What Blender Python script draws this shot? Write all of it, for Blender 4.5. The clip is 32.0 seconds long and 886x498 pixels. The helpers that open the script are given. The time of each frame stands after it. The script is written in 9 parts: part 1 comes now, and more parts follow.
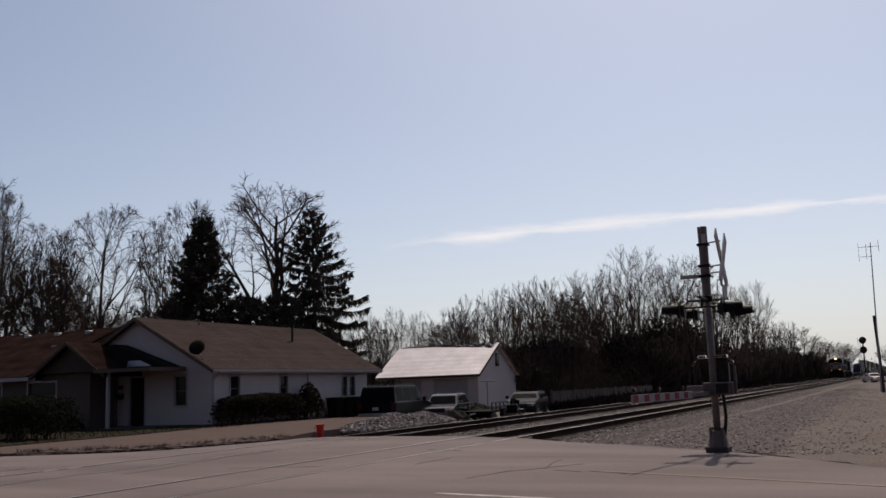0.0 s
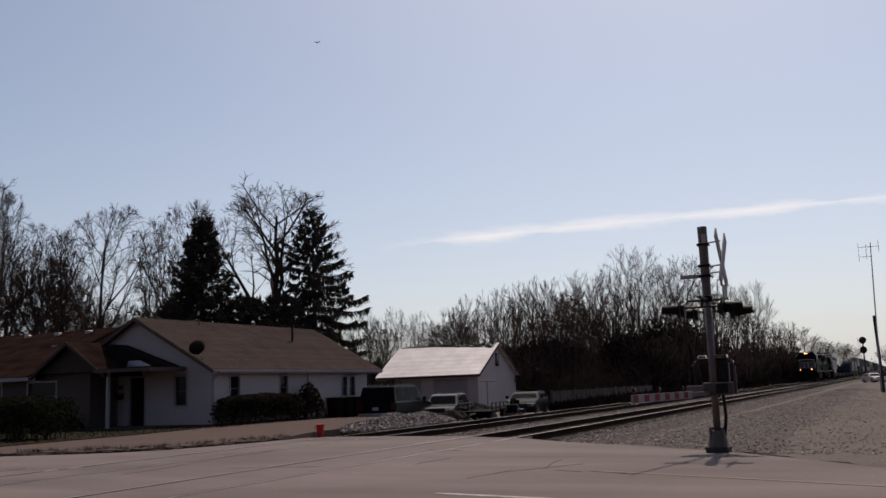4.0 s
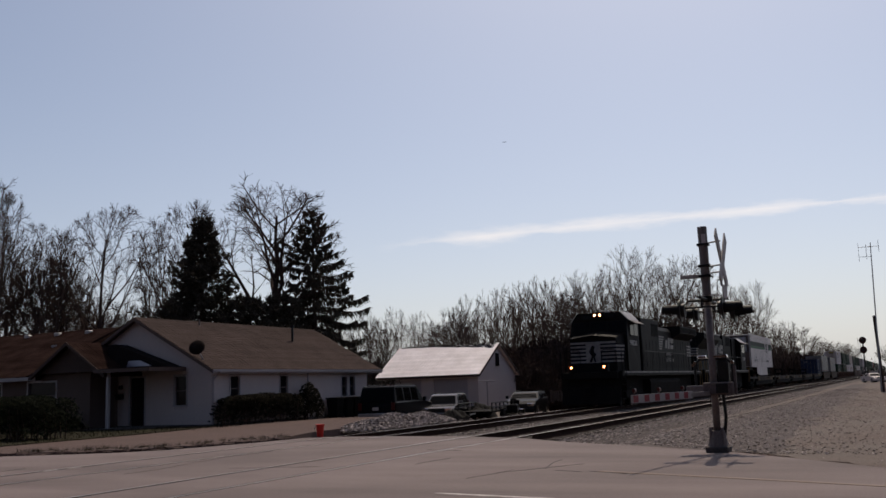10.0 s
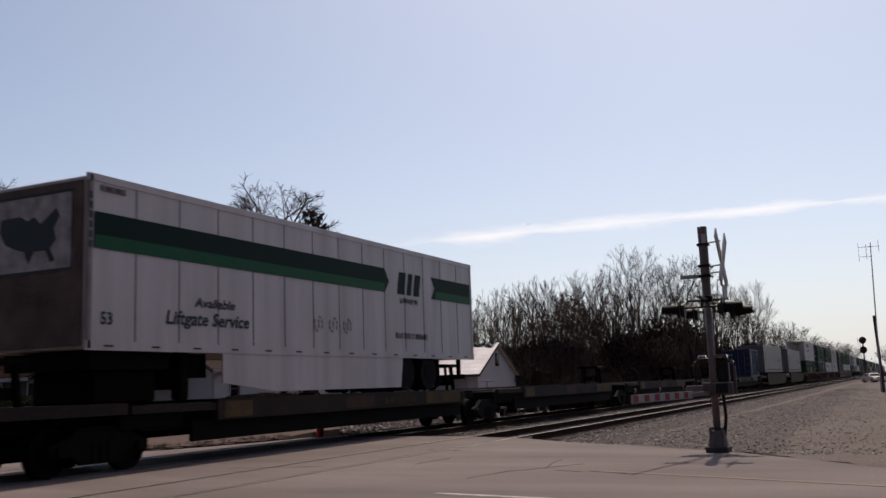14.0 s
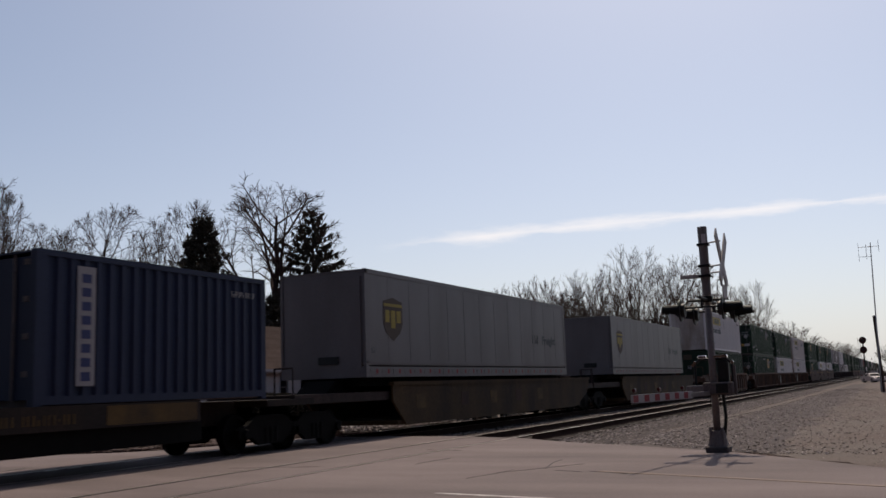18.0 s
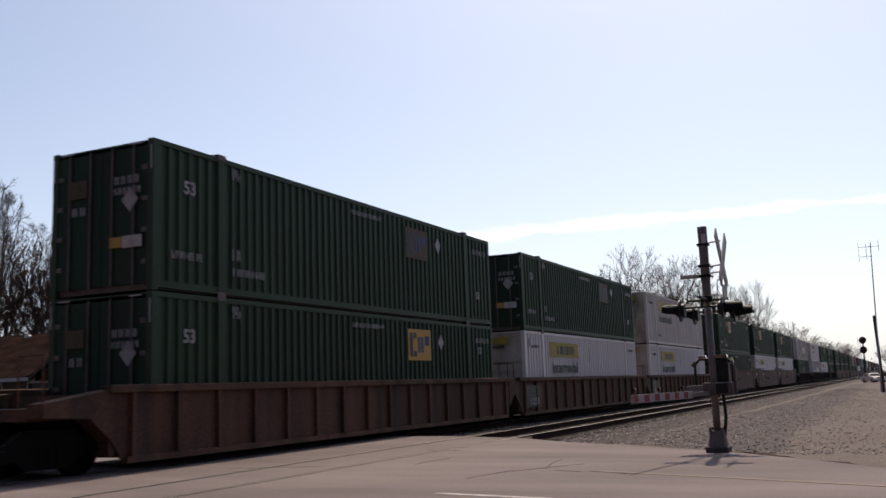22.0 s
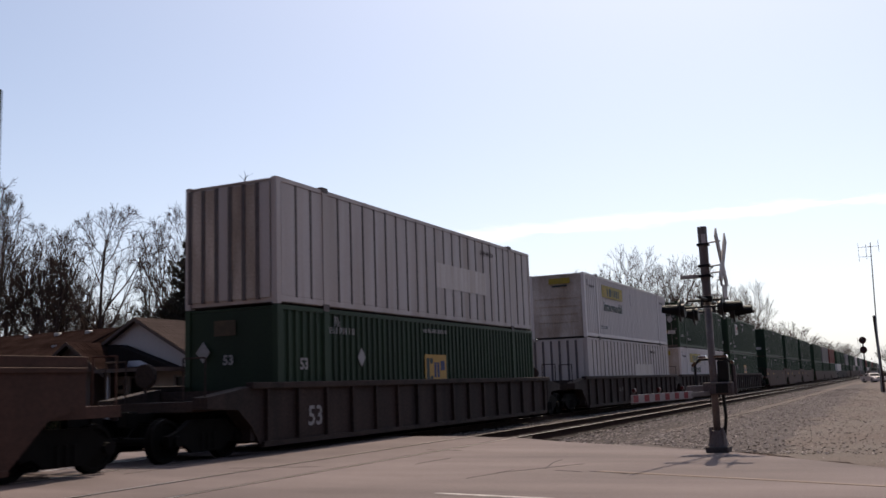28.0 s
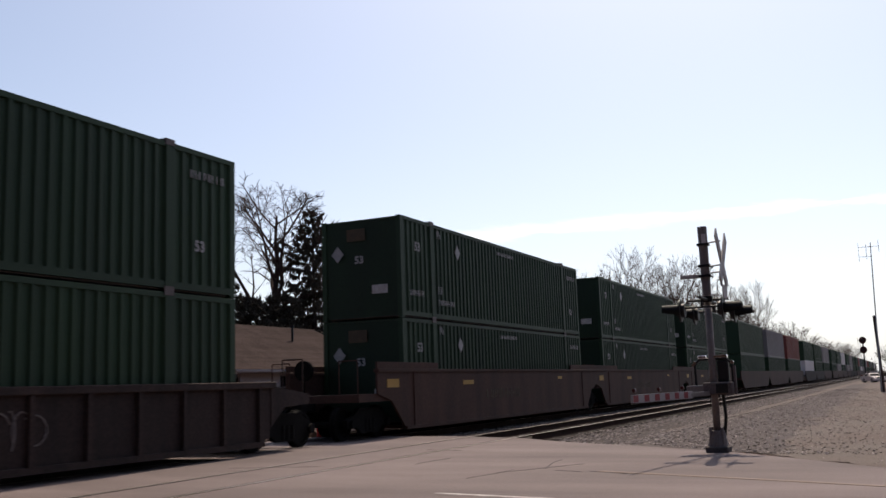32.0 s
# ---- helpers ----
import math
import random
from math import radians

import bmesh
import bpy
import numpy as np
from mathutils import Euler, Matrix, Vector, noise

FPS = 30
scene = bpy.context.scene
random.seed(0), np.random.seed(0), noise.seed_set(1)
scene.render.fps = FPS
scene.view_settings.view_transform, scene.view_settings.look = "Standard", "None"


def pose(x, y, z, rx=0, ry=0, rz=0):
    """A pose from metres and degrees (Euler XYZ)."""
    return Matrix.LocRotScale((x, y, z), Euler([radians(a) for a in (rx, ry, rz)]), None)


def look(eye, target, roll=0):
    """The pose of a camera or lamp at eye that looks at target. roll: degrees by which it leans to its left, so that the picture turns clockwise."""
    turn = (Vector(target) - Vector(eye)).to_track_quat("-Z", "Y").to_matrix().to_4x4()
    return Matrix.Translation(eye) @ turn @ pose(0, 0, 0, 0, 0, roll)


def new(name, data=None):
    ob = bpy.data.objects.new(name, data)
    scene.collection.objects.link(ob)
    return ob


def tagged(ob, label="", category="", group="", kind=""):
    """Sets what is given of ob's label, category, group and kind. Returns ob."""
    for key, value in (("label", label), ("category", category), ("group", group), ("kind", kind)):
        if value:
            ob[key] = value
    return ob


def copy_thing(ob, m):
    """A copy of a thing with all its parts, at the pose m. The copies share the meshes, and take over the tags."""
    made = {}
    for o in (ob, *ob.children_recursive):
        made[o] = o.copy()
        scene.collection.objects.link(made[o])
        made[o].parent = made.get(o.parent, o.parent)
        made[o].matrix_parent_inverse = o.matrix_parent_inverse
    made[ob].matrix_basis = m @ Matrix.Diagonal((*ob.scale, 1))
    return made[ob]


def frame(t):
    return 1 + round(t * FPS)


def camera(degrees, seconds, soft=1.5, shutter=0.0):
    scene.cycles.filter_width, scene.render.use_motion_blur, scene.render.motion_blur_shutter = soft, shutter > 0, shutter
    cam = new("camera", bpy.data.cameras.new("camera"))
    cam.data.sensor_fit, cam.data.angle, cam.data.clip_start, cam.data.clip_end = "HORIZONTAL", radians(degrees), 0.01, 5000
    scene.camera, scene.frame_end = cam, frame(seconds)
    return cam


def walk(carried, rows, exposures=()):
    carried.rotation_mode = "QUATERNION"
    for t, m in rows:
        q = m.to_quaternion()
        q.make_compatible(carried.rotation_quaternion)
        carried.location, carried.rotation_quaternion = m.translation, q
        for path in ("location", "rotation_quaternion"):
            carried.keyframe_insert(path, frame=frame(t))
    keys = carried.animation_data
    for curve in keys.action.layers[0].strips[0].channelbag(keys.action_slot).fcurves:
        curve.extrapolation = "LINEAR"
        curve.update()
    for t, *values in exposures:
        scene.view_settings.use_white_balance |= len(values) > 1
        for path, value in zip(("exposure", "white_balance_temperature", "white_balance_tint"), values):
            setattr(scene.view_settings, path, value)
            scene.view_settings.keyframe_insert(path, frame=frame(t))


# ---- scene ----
# Camera: on a tripod beside the road, still for the whole clip.
cam = camera(50.40, 32.0, soft=1.55, shutter=0.1)
EYE = Vector((0.0, 0.0, 1.276))
AIM = EYE + 50 * Vector((0.89398, 0.42420, 0.14443))
HOLD = look(EYE, AIM, -2.01)
walk(cam, [(0.0, HOLD), (32.0, HOLD)],
     exposures=[(t, e, 7150, 9) for t, e in ((0.0, 0.29), (10.0, 0.27), (11.5, 0.36), (12.5, 0.42), (14.5, 0.48), (16.5, 0.36), (18.5, 0.38), (20.0, 0.57), (22.0, 0.80), (24.0, 0.86), (25.5, 0.82), (32.0, 0.86))])

# World and sun: clear pale spring sky, sun high ahead of the camera.
SUN_EL, SUN_AZ = radians(57), radians(7)      # azimuth from +x towards +y
world = bpy.data.worlds.new("world")
scene.world = world
world.use_nodes = True
wn, wl = world.node_tree.nodes, world.node_tree.links
wn.clear()
w_out = wn.new("ShaderNodeOutputWorld")
w_bg = wn.new("ShaderNodeBackground")
w_sky = wn.new("ShaderNodeTexSky")
w_sky.sky_type = "NISHITA"
w_sky.sun_disc = False
w_sky.sun_elevation = SUN_EL
w_sky.sun_rotation = radians(90) - SUN_AZ
w_sky.altitude = 200
w_sky.air_density, w_sky.dust_density, w_sky.ozone_density = 0.7, 2.5, 3.0
w_bg.inputs["Strength"].default_value = 0.10
# a thin streak of cirrus low over the far woods
w_geo = wn.new("ShaderNodeTexCoord")
def wmath(op, a, b=None, c=None):
    n = wn.new("ShaderNodeMath")
    n.operation = op
    for i, v in enumerate((a, b, c)):
        if v is None:
            continue
        if isinstance(v, (int, float)):
            n.inputs[i].default_value = v
        else:
            wl.new(v, n.inputs[i])
    return n.outputs[0]
def wdot(vec):
    n = wn.new("ShaderNodeVectorMath")
    n.operation = "DOT_PRODUCT"
    wl.new(w_geo.outputs["Generated"], n.inputs[0])
    n.inputs[1].default_value = vec
    return n.outputs["Value"]
across = wmath("ABSOLUTE", wmath("SUBTRACT", wdot((0.16729, 0.00899, -0.98587)), 0.0018))   # distance from the streak's line
along = wmath("ARCTAN2", wdot((0.43143, -0.89980, 0.06500)), wdot((0.88650, 0.43621, 0.15441)))
w_noise = wn.new("ShaderNodeTexNoise")
w_noise.inputs["Scale"].default_value, w_noise.inputs["Detail"].default_value, w_noise.inputs["Roughness"].default_value = 9.0, 7.0, 0.62
w_map = wn.new("ShaderNodeMapping")
w_map.inputs["Scale"].default_value = (1.0, 1.0, 5.0)
w_map.inputs["Rotation"].default_value = (0.0, radians(-6), 0.0)
wl.new(w_geo.outputs["Generated"], w_map.inputs["Vector"])
wl.new(w_map.outputs[0], w_noise.inputs["Vector"])
wide = wmath("ADD", 0.0075, wmath("MULTIPLY", wmath("SUBTRACT", w_noise.outputs["Fac"], 0.5), 0.04))
core = wmath("SUBTRACT", 1.0, wmath("SMOOTH_MIN", wmath("DIVIDE", across, wmath("MAXIMUM", wide, 0.001)), 1.0, 0.5))
start = wmath("MULTIPLY", wmath("MINIMUM", wmath("MAXIMUM", wmath("MULTIPLY", wmath("ADD", along, 0.06), 9.0), 0.0), 1.0), wmath("MINIMUM", wmath("MAXIMUM", wmath("MULTIPLY", wmath("SUBTRACT", 0.75, along), 4.0), 0.0), 1.0))
veil = wmath("MAXIMUM", wmath("MULTIPLY", wmath("MULTIPLY", core, start), wmath("MULTIPLY", w_noise.outputs["Fac"], 0.72)), 0.0)
w_mix = wn.new("ShaderNodeMix")
w_mix.data_type = "RGBA"
wl.new(veil, w_mix.inputs[0])
# thin white haze that thickens evenly towards the horizon all round
w_haze = wn.new("ShaderNodeMix")
w_haze.data_type = "RGBA"
up = wmath("MAXIMUM", wdot((0, 0, 1)), 0.0)
# forward scattering: the haze is bright under the sun and fades smoothly to the far side
toward = wmath("POWER", wmath("MULTIPLY_ADD", wdot((math.cos(SUN_AZ), math.sin(SUN_AZ), 0)), 0.5, 0.5), 1.3)
w_lobe = wn.new("ShaderNodeMix")
w_lobe.data_type = "RGBA"
wl.new(toward, w_lobe.inputs[0])
w_lobe.inputs[6].default_value = (2.55, 2.32, 2.8, 1.0)
w_lobe.inputs[7].default_value = (6.08, 6.44, 7.25, 1.0)
wl.new(wmath("MULTIPLY", wmath("POWER", 2.718, wmath("MULTIPLY", up, -6.5)), 0.66), w_haze.inputs[0])
wl.new(w_sky.outputs[0], w_haze.inputs[6])
wl.new(w_lobe.outputs[2], w_haze.inputs[7])
wl.new(w_haze.outputs[2], w_mix.inputs[6])
w_mix.inputs[7].default_value = (9.5, 8.8, 8.7, 1.0)
wl.new(w_mix.outputs[2], w_bg.inputs["Color"])
wl.new(w_bg.outputs[0], w_out.inputs[0])

sun = new("sun", bpy.data.lights.new("sun", "SUN"))
sun.data.energy, sun.data.angle, sun.data.color = 2.4, radians(0.53), (1.0, 0.90, 0.80)
sun.matrix_basis = look((0, 0, 60), Vector((0, 0, 60)) - Vector((math.cos(SUN_EL) * math.cos(SUN_AZ), math.cos(SUN_EL) * math.sin(SUN_AZ), math.sin(SUN_EL))))
# ---- materials ----
def rgb(r, g, b):
    """Colours are given neutral; a faint red cast of shaded light is painted in."""
    return (r * 1.04, g * 0.975, b * 0.995, 1.0)


def material(name, base, rough=0.7, metal=0.0, vary=0.25, scale=3.0, grain=40.0, bump=0.15, second=None, amount=0.5, spec=0.25, streak=None, rand=0.0):
    """Paint or stone with stains at one scale, grain at another, and a fine relief. second: the colour of the stains; streak: stretch of the stains (x, y, z)."""
    m = bpy.data.materials.new(name)
    m.use_nodes = True
    n, l = m.node_tree.nodes, m.node_tree.links
    b = n["Principled BSDF"]
    co = n.new("ShaderNodeTexCoord")
    mp = n.new("ShaderNodeMapping")
    mp.inputs["Scale"].default_value = streak or (1, 1, 1)
    l.new(co.outputs["Object"], mp.inputs["Vector"])
    t1 = n.new("ShaderNodeTexNoise")
    t1.inputs["Scale"].default_value, t1.inputs["Detail"].default_value = scale, 6
    t2 = n.new("ShaderNodeTexNoise")
    t2.inputs["Scale"].default_value, t2.inputs["Detail"].default_value = grain, 4
    l.new(mp.outputs[0], t1.inputs["Vector"])
    l.new(co.outputs["Object"], t2.inputs["Vector"])
    ramp = n.new("ShaderNodeValToRGB")
    ramp.color_ramp.elements[0].position, ramp.color_ramp.elements[1].position = 0.5 - 0.35 * amount, 0.5 + 0.25
    s = second or tuple(c * (1 - vary) for c in base[:3]) + (1,)
    ramp.color_ramp.elements[0].color, ramp.color_ramp.elements[1].color = s, base
    l.new(t1.outputs["Fac"], ramp.inputs[0])
    mul = n.new("ShaderNodeMix")
    mul.data_type, mul.blend_type = "RGBA", "MULTIPLY"
    mul.inputs[0].default_value = 1.0
    g = n.new("ShaderNodeMapRange")
    g.inputs["From Min"].default_value, g.inputs["From Max"].default_value = 0.3, 0.7
    g.inputs["To Min"].default_value, g.inputs["To Max"].default_value = 1 - vary, 1 + vary * 0.6
    l.new(t2.outputs["Fac"], g.inputs["Value"])
    l.new(ramp.outputs[0], mul.inputs[6])
    l.new(g.outputs[0], mul.inputs[7])
    colour = mul.outputs[2]
    if rand:
        info = n.new("ShaderNodeObjectInfo")
        r = n.new("ShaderNodeMapRange")
        r.inputs["To Min"].default_value, r.inputs["To Max"].default_value = 1 - rand, 1 + rand
        l.new(info.outputs["Random"], r.inputs["Value"])
        m2 = n.new("ShaderNodeMix")
        m2.data_type, m2.blend_type = "RGBA", "MULTIPLY"
        m2.inputs[0].default_value = 1.0
        l.new(colour, m2.inputs[6])
        l.new(r.outputs[0], m2.inputs[7])
        colour = m2.outputs[2]
    l.new(colour, b.inputs["Base Color"])
    b.inputs["Roughness"].default_value, b.inputs["Metallic"].default_value = rough, metal
    b.inputs["Specular IOR Level"].default_value = spec
    if bump:
        bp = n.new("ShaderNodeBump")
        bp.inputs["Strength"].default_value, bp.inputs["Distance"].default_value = bump, 0.02
        l.new(t2.outputs["Fac"], bp.inputs["Height"])
        l.new(bp.outputs[0], b.inputs["Normal"])
    return m


def glow(name, colour, strength):
    m = bpy.data.materials.new(name)
    m.use_nodes = True
    b = m.node_tree.nodes["Principled BSDF"]
    b.inputs["Base Color"].default_value = colour
    b.inputs["Emission Color"].default_value = colour
    b.inputs["Emission Strength"].default_value = strength
    return m


def glassy(name, tint, rough=0.05, spec=0.25):
    m = bpy.data.materials.new(name)
    m.use_nodes = True
    b = m.node_tree.nodes["Principled BSDF"]
    b.inputs["Base Color"].default_value, b.inputs["Roughness"].default_value = tint, rough
    b.inputs["Specular IOR Level"].default_value = spec
    return m


M = {}
M["asphalt"] = material("worn_pavement", rgb(0.168, 0.139, 0.133), 0.88, vary=0.22, scale=0.45, grain=55, second=rgb(0.098, 0.080, 0.076), amount=0.5, bump=0.10, spec=0.24, streak=(1.6, 0.45, 1))
M["dirt"] = material("verge_dirt", rgb(0.102, 0.074, 0.066), 0.97, vary=0.4, scale=0.9, grain=28, second=rgb(0.075, 0.056, 0.049), amount=0.9, bump=0.18, spec=0.1)
M["grass"] = material("spring_grass", rgb(0.020, 0.022, 0.010), 0.97, vary=0.4, scale=0.7, grain=30, second=rgb(0.026, 0.020, 0.014), amount=0.9, bump=0.3, spec=0.05)
M["gravel"] = material("gravel_ground", rgb(0.140, 0.129, 0.115), 0.97, vary=0.4, scale=0.30, grain=60, second=rgb(0.105, 0.082, 0.070), amount=0.8, bump=0.10, spec=0.1)
M["ballast"] = material("ballast_stone", rgb(0.072, 0.062, 0.058), 0.95, vary=0.5, scale=2.0, grain=55, second=rgb(0.046, 0.039, 0.036), amount=0.9, bump=0.18, spec=0.15, rand=0.3)
M["joint"] = material("joint_tar", rgb(0.035, 0.03, 0.028), 0.9, bump=0.3)
M["paint_white"] = material("worn_white_marking", rgb(0.55, 0.53, 0.5), 0.85, vary=0.3, scale=4, second=rgb(0.2, 0.19, 0.18), amount=0.9)
M["paint_yellow"] = material("worn_yellow_marking", rgb(0.200, 0.156, 0.120), 0.9, vary=0.3, scale=3, second=rgb(0.165, 0.138, 0.125), amount=1.3)
M["rail"] = material("rail_steel", rgb(0.036, 0.022, 0.017), 0.9, 0.0, vary=0.3, scale=6, spec=0.04)
M["rail_top"] = material("polished_rail_head", rgb(0.36, 0.34, 0.32), 0.38, 1.0, vary=0.1, scale=9, bump=0.02)
M["tie"] = material("creosoted_tie", rgb(0.055, 0.045, 0.038), 0.95, vary=0.4, scale=5, streak=(1, 6, 1), bump=0.5, rand=0.3)
M["siding"] = material("white_painted_siding", rgb(0.44, 0.388, 0.362), 0.8, vary=0.08, scale=0.8, grain=20, bump=0.05, streak=(1, 1, 0.4))
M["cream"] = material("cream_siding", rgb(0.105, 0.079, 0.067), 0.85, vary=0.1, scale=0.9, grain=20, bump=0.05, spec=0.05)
M["gable_wood"] = material("brown_gable_boards", rgb(0.066, 0.044, 0.036), 0.85, vary=0.25, scale=1.5, grain=20, bump=0.08)
M["trim"] = material("white_trim", rgb(0.3, 0.28, 0.275), 0.6, vary=0.08, scale=2, bump=0.03)
M["shingle"] = material("brown_shingles", rgb(0.052, 0.038, 0.034), 0.95, vary=0.35, scale=1.2, grain=18, second=rgb(0.036, 0.026, 0.023), bump=0.5, spec=0.05, rand=0.12)
M["shingle_red"] = material("reddish_brown_shingles", rgb(0.032, 0.0205, 0.0175), 0.95, vary=0.35, scale=1.2, grain=18, second=rgb(0.016, 0.010, 0.0085), bump=0.5, spec=0.0, rand=0.14)
M["roof_pale"] = material("pale_grey_roofing", rgb(0.80, 0.77, 0.76), 0.42, vary=0.12, scale=1.1, grain=22, second=rgb(0.62, 0.58, 0.56), bump=0.3, rand=0.08, spec=1.0)
M["moss"] = material("dark_roof_moss", rgb(0.05, 0.045, 0.035), 0.95, vary=0.4, scale=4, bump=0.5)
M["pane"] = glassy("window_glass", rgb(0.012, 0.011, 0.012), 0.05, 0.10)
M["dark_door"] = material("dark_door_paint", rgb(0.016, 0.013, 0.013), 0.85, vary=0.2, bump=0.03, spec=0.05)
M["metal_grey"] = material("galvanised_steel", rgb(0.30, 0.30, 0.30), 0.55, 0.6, vary=0.2, scale=5, bump=0.05)
M["pole_paint"] = material("silver_mast_paint", rgb(0.185, 0.168, 0.16), 0.6, 0.2, vary=0.25, scale=4, second=rgb(0.13, 0.11, 0.10))
M["black_metal"] = material("black_enamel", rgb(0.011, 0.011, 0.011), 0.5, 0.0, vary=0.2, scale=5, bump=0.05)
M["board"] = material("weathered_sign_board", rgb(0.42, 0.40, 0.38), 0.7, vary=0.2, scale=5, second=rgb(0.28, 0.26, 0.24))
M["concrete"] = material("concrete_footing", rgb(0.085, 0.075, 0.07), 0.9, vary=0.2, scale=4, bump=0.4)
M["red_paint"] = material("faded_red_paint", rgb(0.20, 0.018, 0.022), 0.6, vary=0.2, scale=6)
M["red_plastic"] = material("red_plastic", rgb(0.55, 0.03, 0.02), 0.5, vary=0.15, scale=6, bump=0.05)
M["white_reflect"] = material("white_sheeting", rgb(0.25, 0.235, 0.23), 0.5, vary=0.12, scale=6, bump=0.02)
M["red_lens"] = glassy("red_lens", rgb(0.05, 0.006, 0.006), 0.3)
M["bark"] = material("dark_bark", rgb(0.075, 0.052, 0.044), 0.95, vary=0.35, scale=4, grain=25, bump=0.7, streak=(1, 1, 0.3), spec=0.1)
M["twig"] = material("bare_twigs", rgb(0.046, 0.032, 0.028), 0.95, vary=0.3, scale=2, bump=0, spec=0.1)
M["needles"] = material("spruce_needles", rgb(0.072, 0.060, 0.046), 0.8, vary=0.4, scale=1.5, grain=12, second=rgb(0.036, 0.034, 0.024), bump=0, spec=0.1)
M["hedge"] = material("dark_hedge_leaves", rgb(0.009, 0.012, 0.006), 0.9, vary=0.4, scale=2, grain=15, bump=0, spec=0.03)
M["brush"] = material("leafless_brush", rgb(0.036, 0.025, 0.021), 0.95, vary=0.4, scale=0.6, bump=0, spec=0.05)
M["fence"] = material("grey_fence_boards", rgb(0.135, 0.098, 0.078), 0.9, vary=0.3, scale=3, streak=(1, 1, 0.2), bump=0.3, rand=0.3)
M["loco_black"] = material("black_locomotive_paint", rgb(0.0060, 0.0056, 0.0058), 0.6, 0.0, vary=0.3, scale=1.2, grain=20, second=rgb(0.0095, 0.0085, 0.008), bump=0.04, streak=(1, 1, 0.4), spec=0.06)
M["loco_under"] = material("grimy_running_gear", rgb(0.007, 0.0063, 0.006), 0.85, vary=0.4, scale=2, second=rgb(0.012, 0.010, 0.009), bump=0.3, spec=0.05)
M["loco_white"] = material("white_stripe_paint", rgb(0.25, 0.24, 0.23), 0.55, vary=0.25, scale=3, second=rgb(0.15, 0.14, 0.13), bump=0.02)
M["rail_white"] = material("grey_handrail", rgb(0.035, 0.033, 0.032), 0.6, 0.0, vary=0.2, bump=0)
M["rail_yellow"] = material("yellow_handrail", rgb(0.16, 0.10, 0.03), 0.6, vary=0.2, bump=0)
M["cab_glass"] = glassy("cab_glass", rgb(0.008, 0.008, 0.009), 0.12, 0.05)
M["headlight"] = glow("headlight_bulb", rgb(1.0, 0.30, 0.13), 26.0)
M["ditch"] = glow("ditch_light_bulb", rgb(1.0, 0.28, 0.10), 18.0)
M["mark"] = glow("number_light", rgb(1.0, 0.55, 0.2), 3.0)
M["green"] = material("green_container_paint", rgb(0.0125, 0.0335, 0.0118), 0.6, vary=0.15, scale=0.9, grain=25, second=rgb(0.009, 0.020, 0.0085), amount=0.9, bump=0.04, streak=(1.6, 1, 0.2), rand=0.16)
M["white"] = material("white_container_paint", rgb(0.57, 0.535, 0.50), 0.6, vary=0.05, scale=1.4, grain=25, second=rgb(0.47, 0.435, 0.41), amount=0.7, bump=0.03, streak=(2.0, 1, 0.16), rand=0.06)
M["white_rust"] = material("rust_streaked_white_panel", rgb(0.50, 0.43, 0.36), 0.75, vary=0.2, scale=1.1, grain=20, second=rgb(0.17, 0.115, 0.08), amount=0.75, bump=0.08, streak=(1.4, 1.4, 0.35), rand=0.1)
M["grey_panel"] = material("grey_white_panel", rgb(0.58, 0.55, 0.55), 0.6, vary=0.18, scale=0.9, grain=20, second=rgb(0.42, 0.38, 0.36), amount=0.9, bump=0.04, streak=(1, 1, 0.3))
M["dark_post"] = material("dark_side_post", rgb(0.12, 0.10, 0.095), 0.7, vary=0.3, scale=3)
M["blue"] = material("blue_container_paint", rgb(0.0135, 0.0195, 0.048), 0.6, vary=0.25, scale=0.9, second=rgb(0.009, 0.014, 0.033), bump=0.05, streak=(1, 1, 0.3))
M["silver"] = material("grey_trailer_skin", rgb(0.132, 0.122, 0.121), 0.5, 0.1, vary=0.12, scale=0.8, second=rgb(0.095, 0.085, 0.082), bump=0.03, streak=(1, 1, 0.3))
M["trailer_white"] = material("white_trailer_skin", rgb(0.52, 0.485, 0.47), 0.5, vary=0.05, scale=1.2, second=rgb(0.36, 0.33, 0.315), amount=0.6, bump=0.02, streak=(1.6, 1, 0.2))
M["stripe_green"] = material("dark_green_stripe", rgb(0.006, 0.020, 0.014), 0.6, vary=0.12, bump=0.02, spec=0.08)
M["stripe_bright"] = material("bright_green_stripe", rgb(0.012, 0.085, 0.038), 0.55, vary=0.15, bump=0.02, spec=0.1)
M["well_brown"] = material("brown_well_car_paint", rgb(0.118, 0.060, 0.036), 0.85, vary=0.3, scale=1.1, grain=18, second=rgb(0.028, 0.018, 0.014), amount=0.8, bump=0.12, streak=(1.6, 1, 0.22), rand=0.12)
M["well_dark"] = material("grimy_dark_brown_paint", rgb(0.045, 0.029, 0.024), 0.88, vary=0.35, scale=1.1, grain=18, second=rgb(0.013, 0.010, 0.009), amount=0.9, bump=0.12, streak=(1.6, 1, 0.22), rand=0.12)
M["well_red"] = material("red_brown_car_paint", rgb(0.066, 0.030, 0.020), 0.8, vary=0.25, scale=0.9, grain=15, second=rgb(0.028, 0.014, 0.010), amount=0.9, bump=0.08, streak=(1.4, 1, 0.25), rand=0.08)
M["well_ochre"] = material("dirty_ochre_paint", rgb(0.066, 0.038, 0.014), 0.85, vary=0.3, scale=0.8, grain=15, second=rgb(0.020, 0.013, 0.009), amount=0.8, bump=0.1, streak=(1, 1, 0.4), rand=0.1)
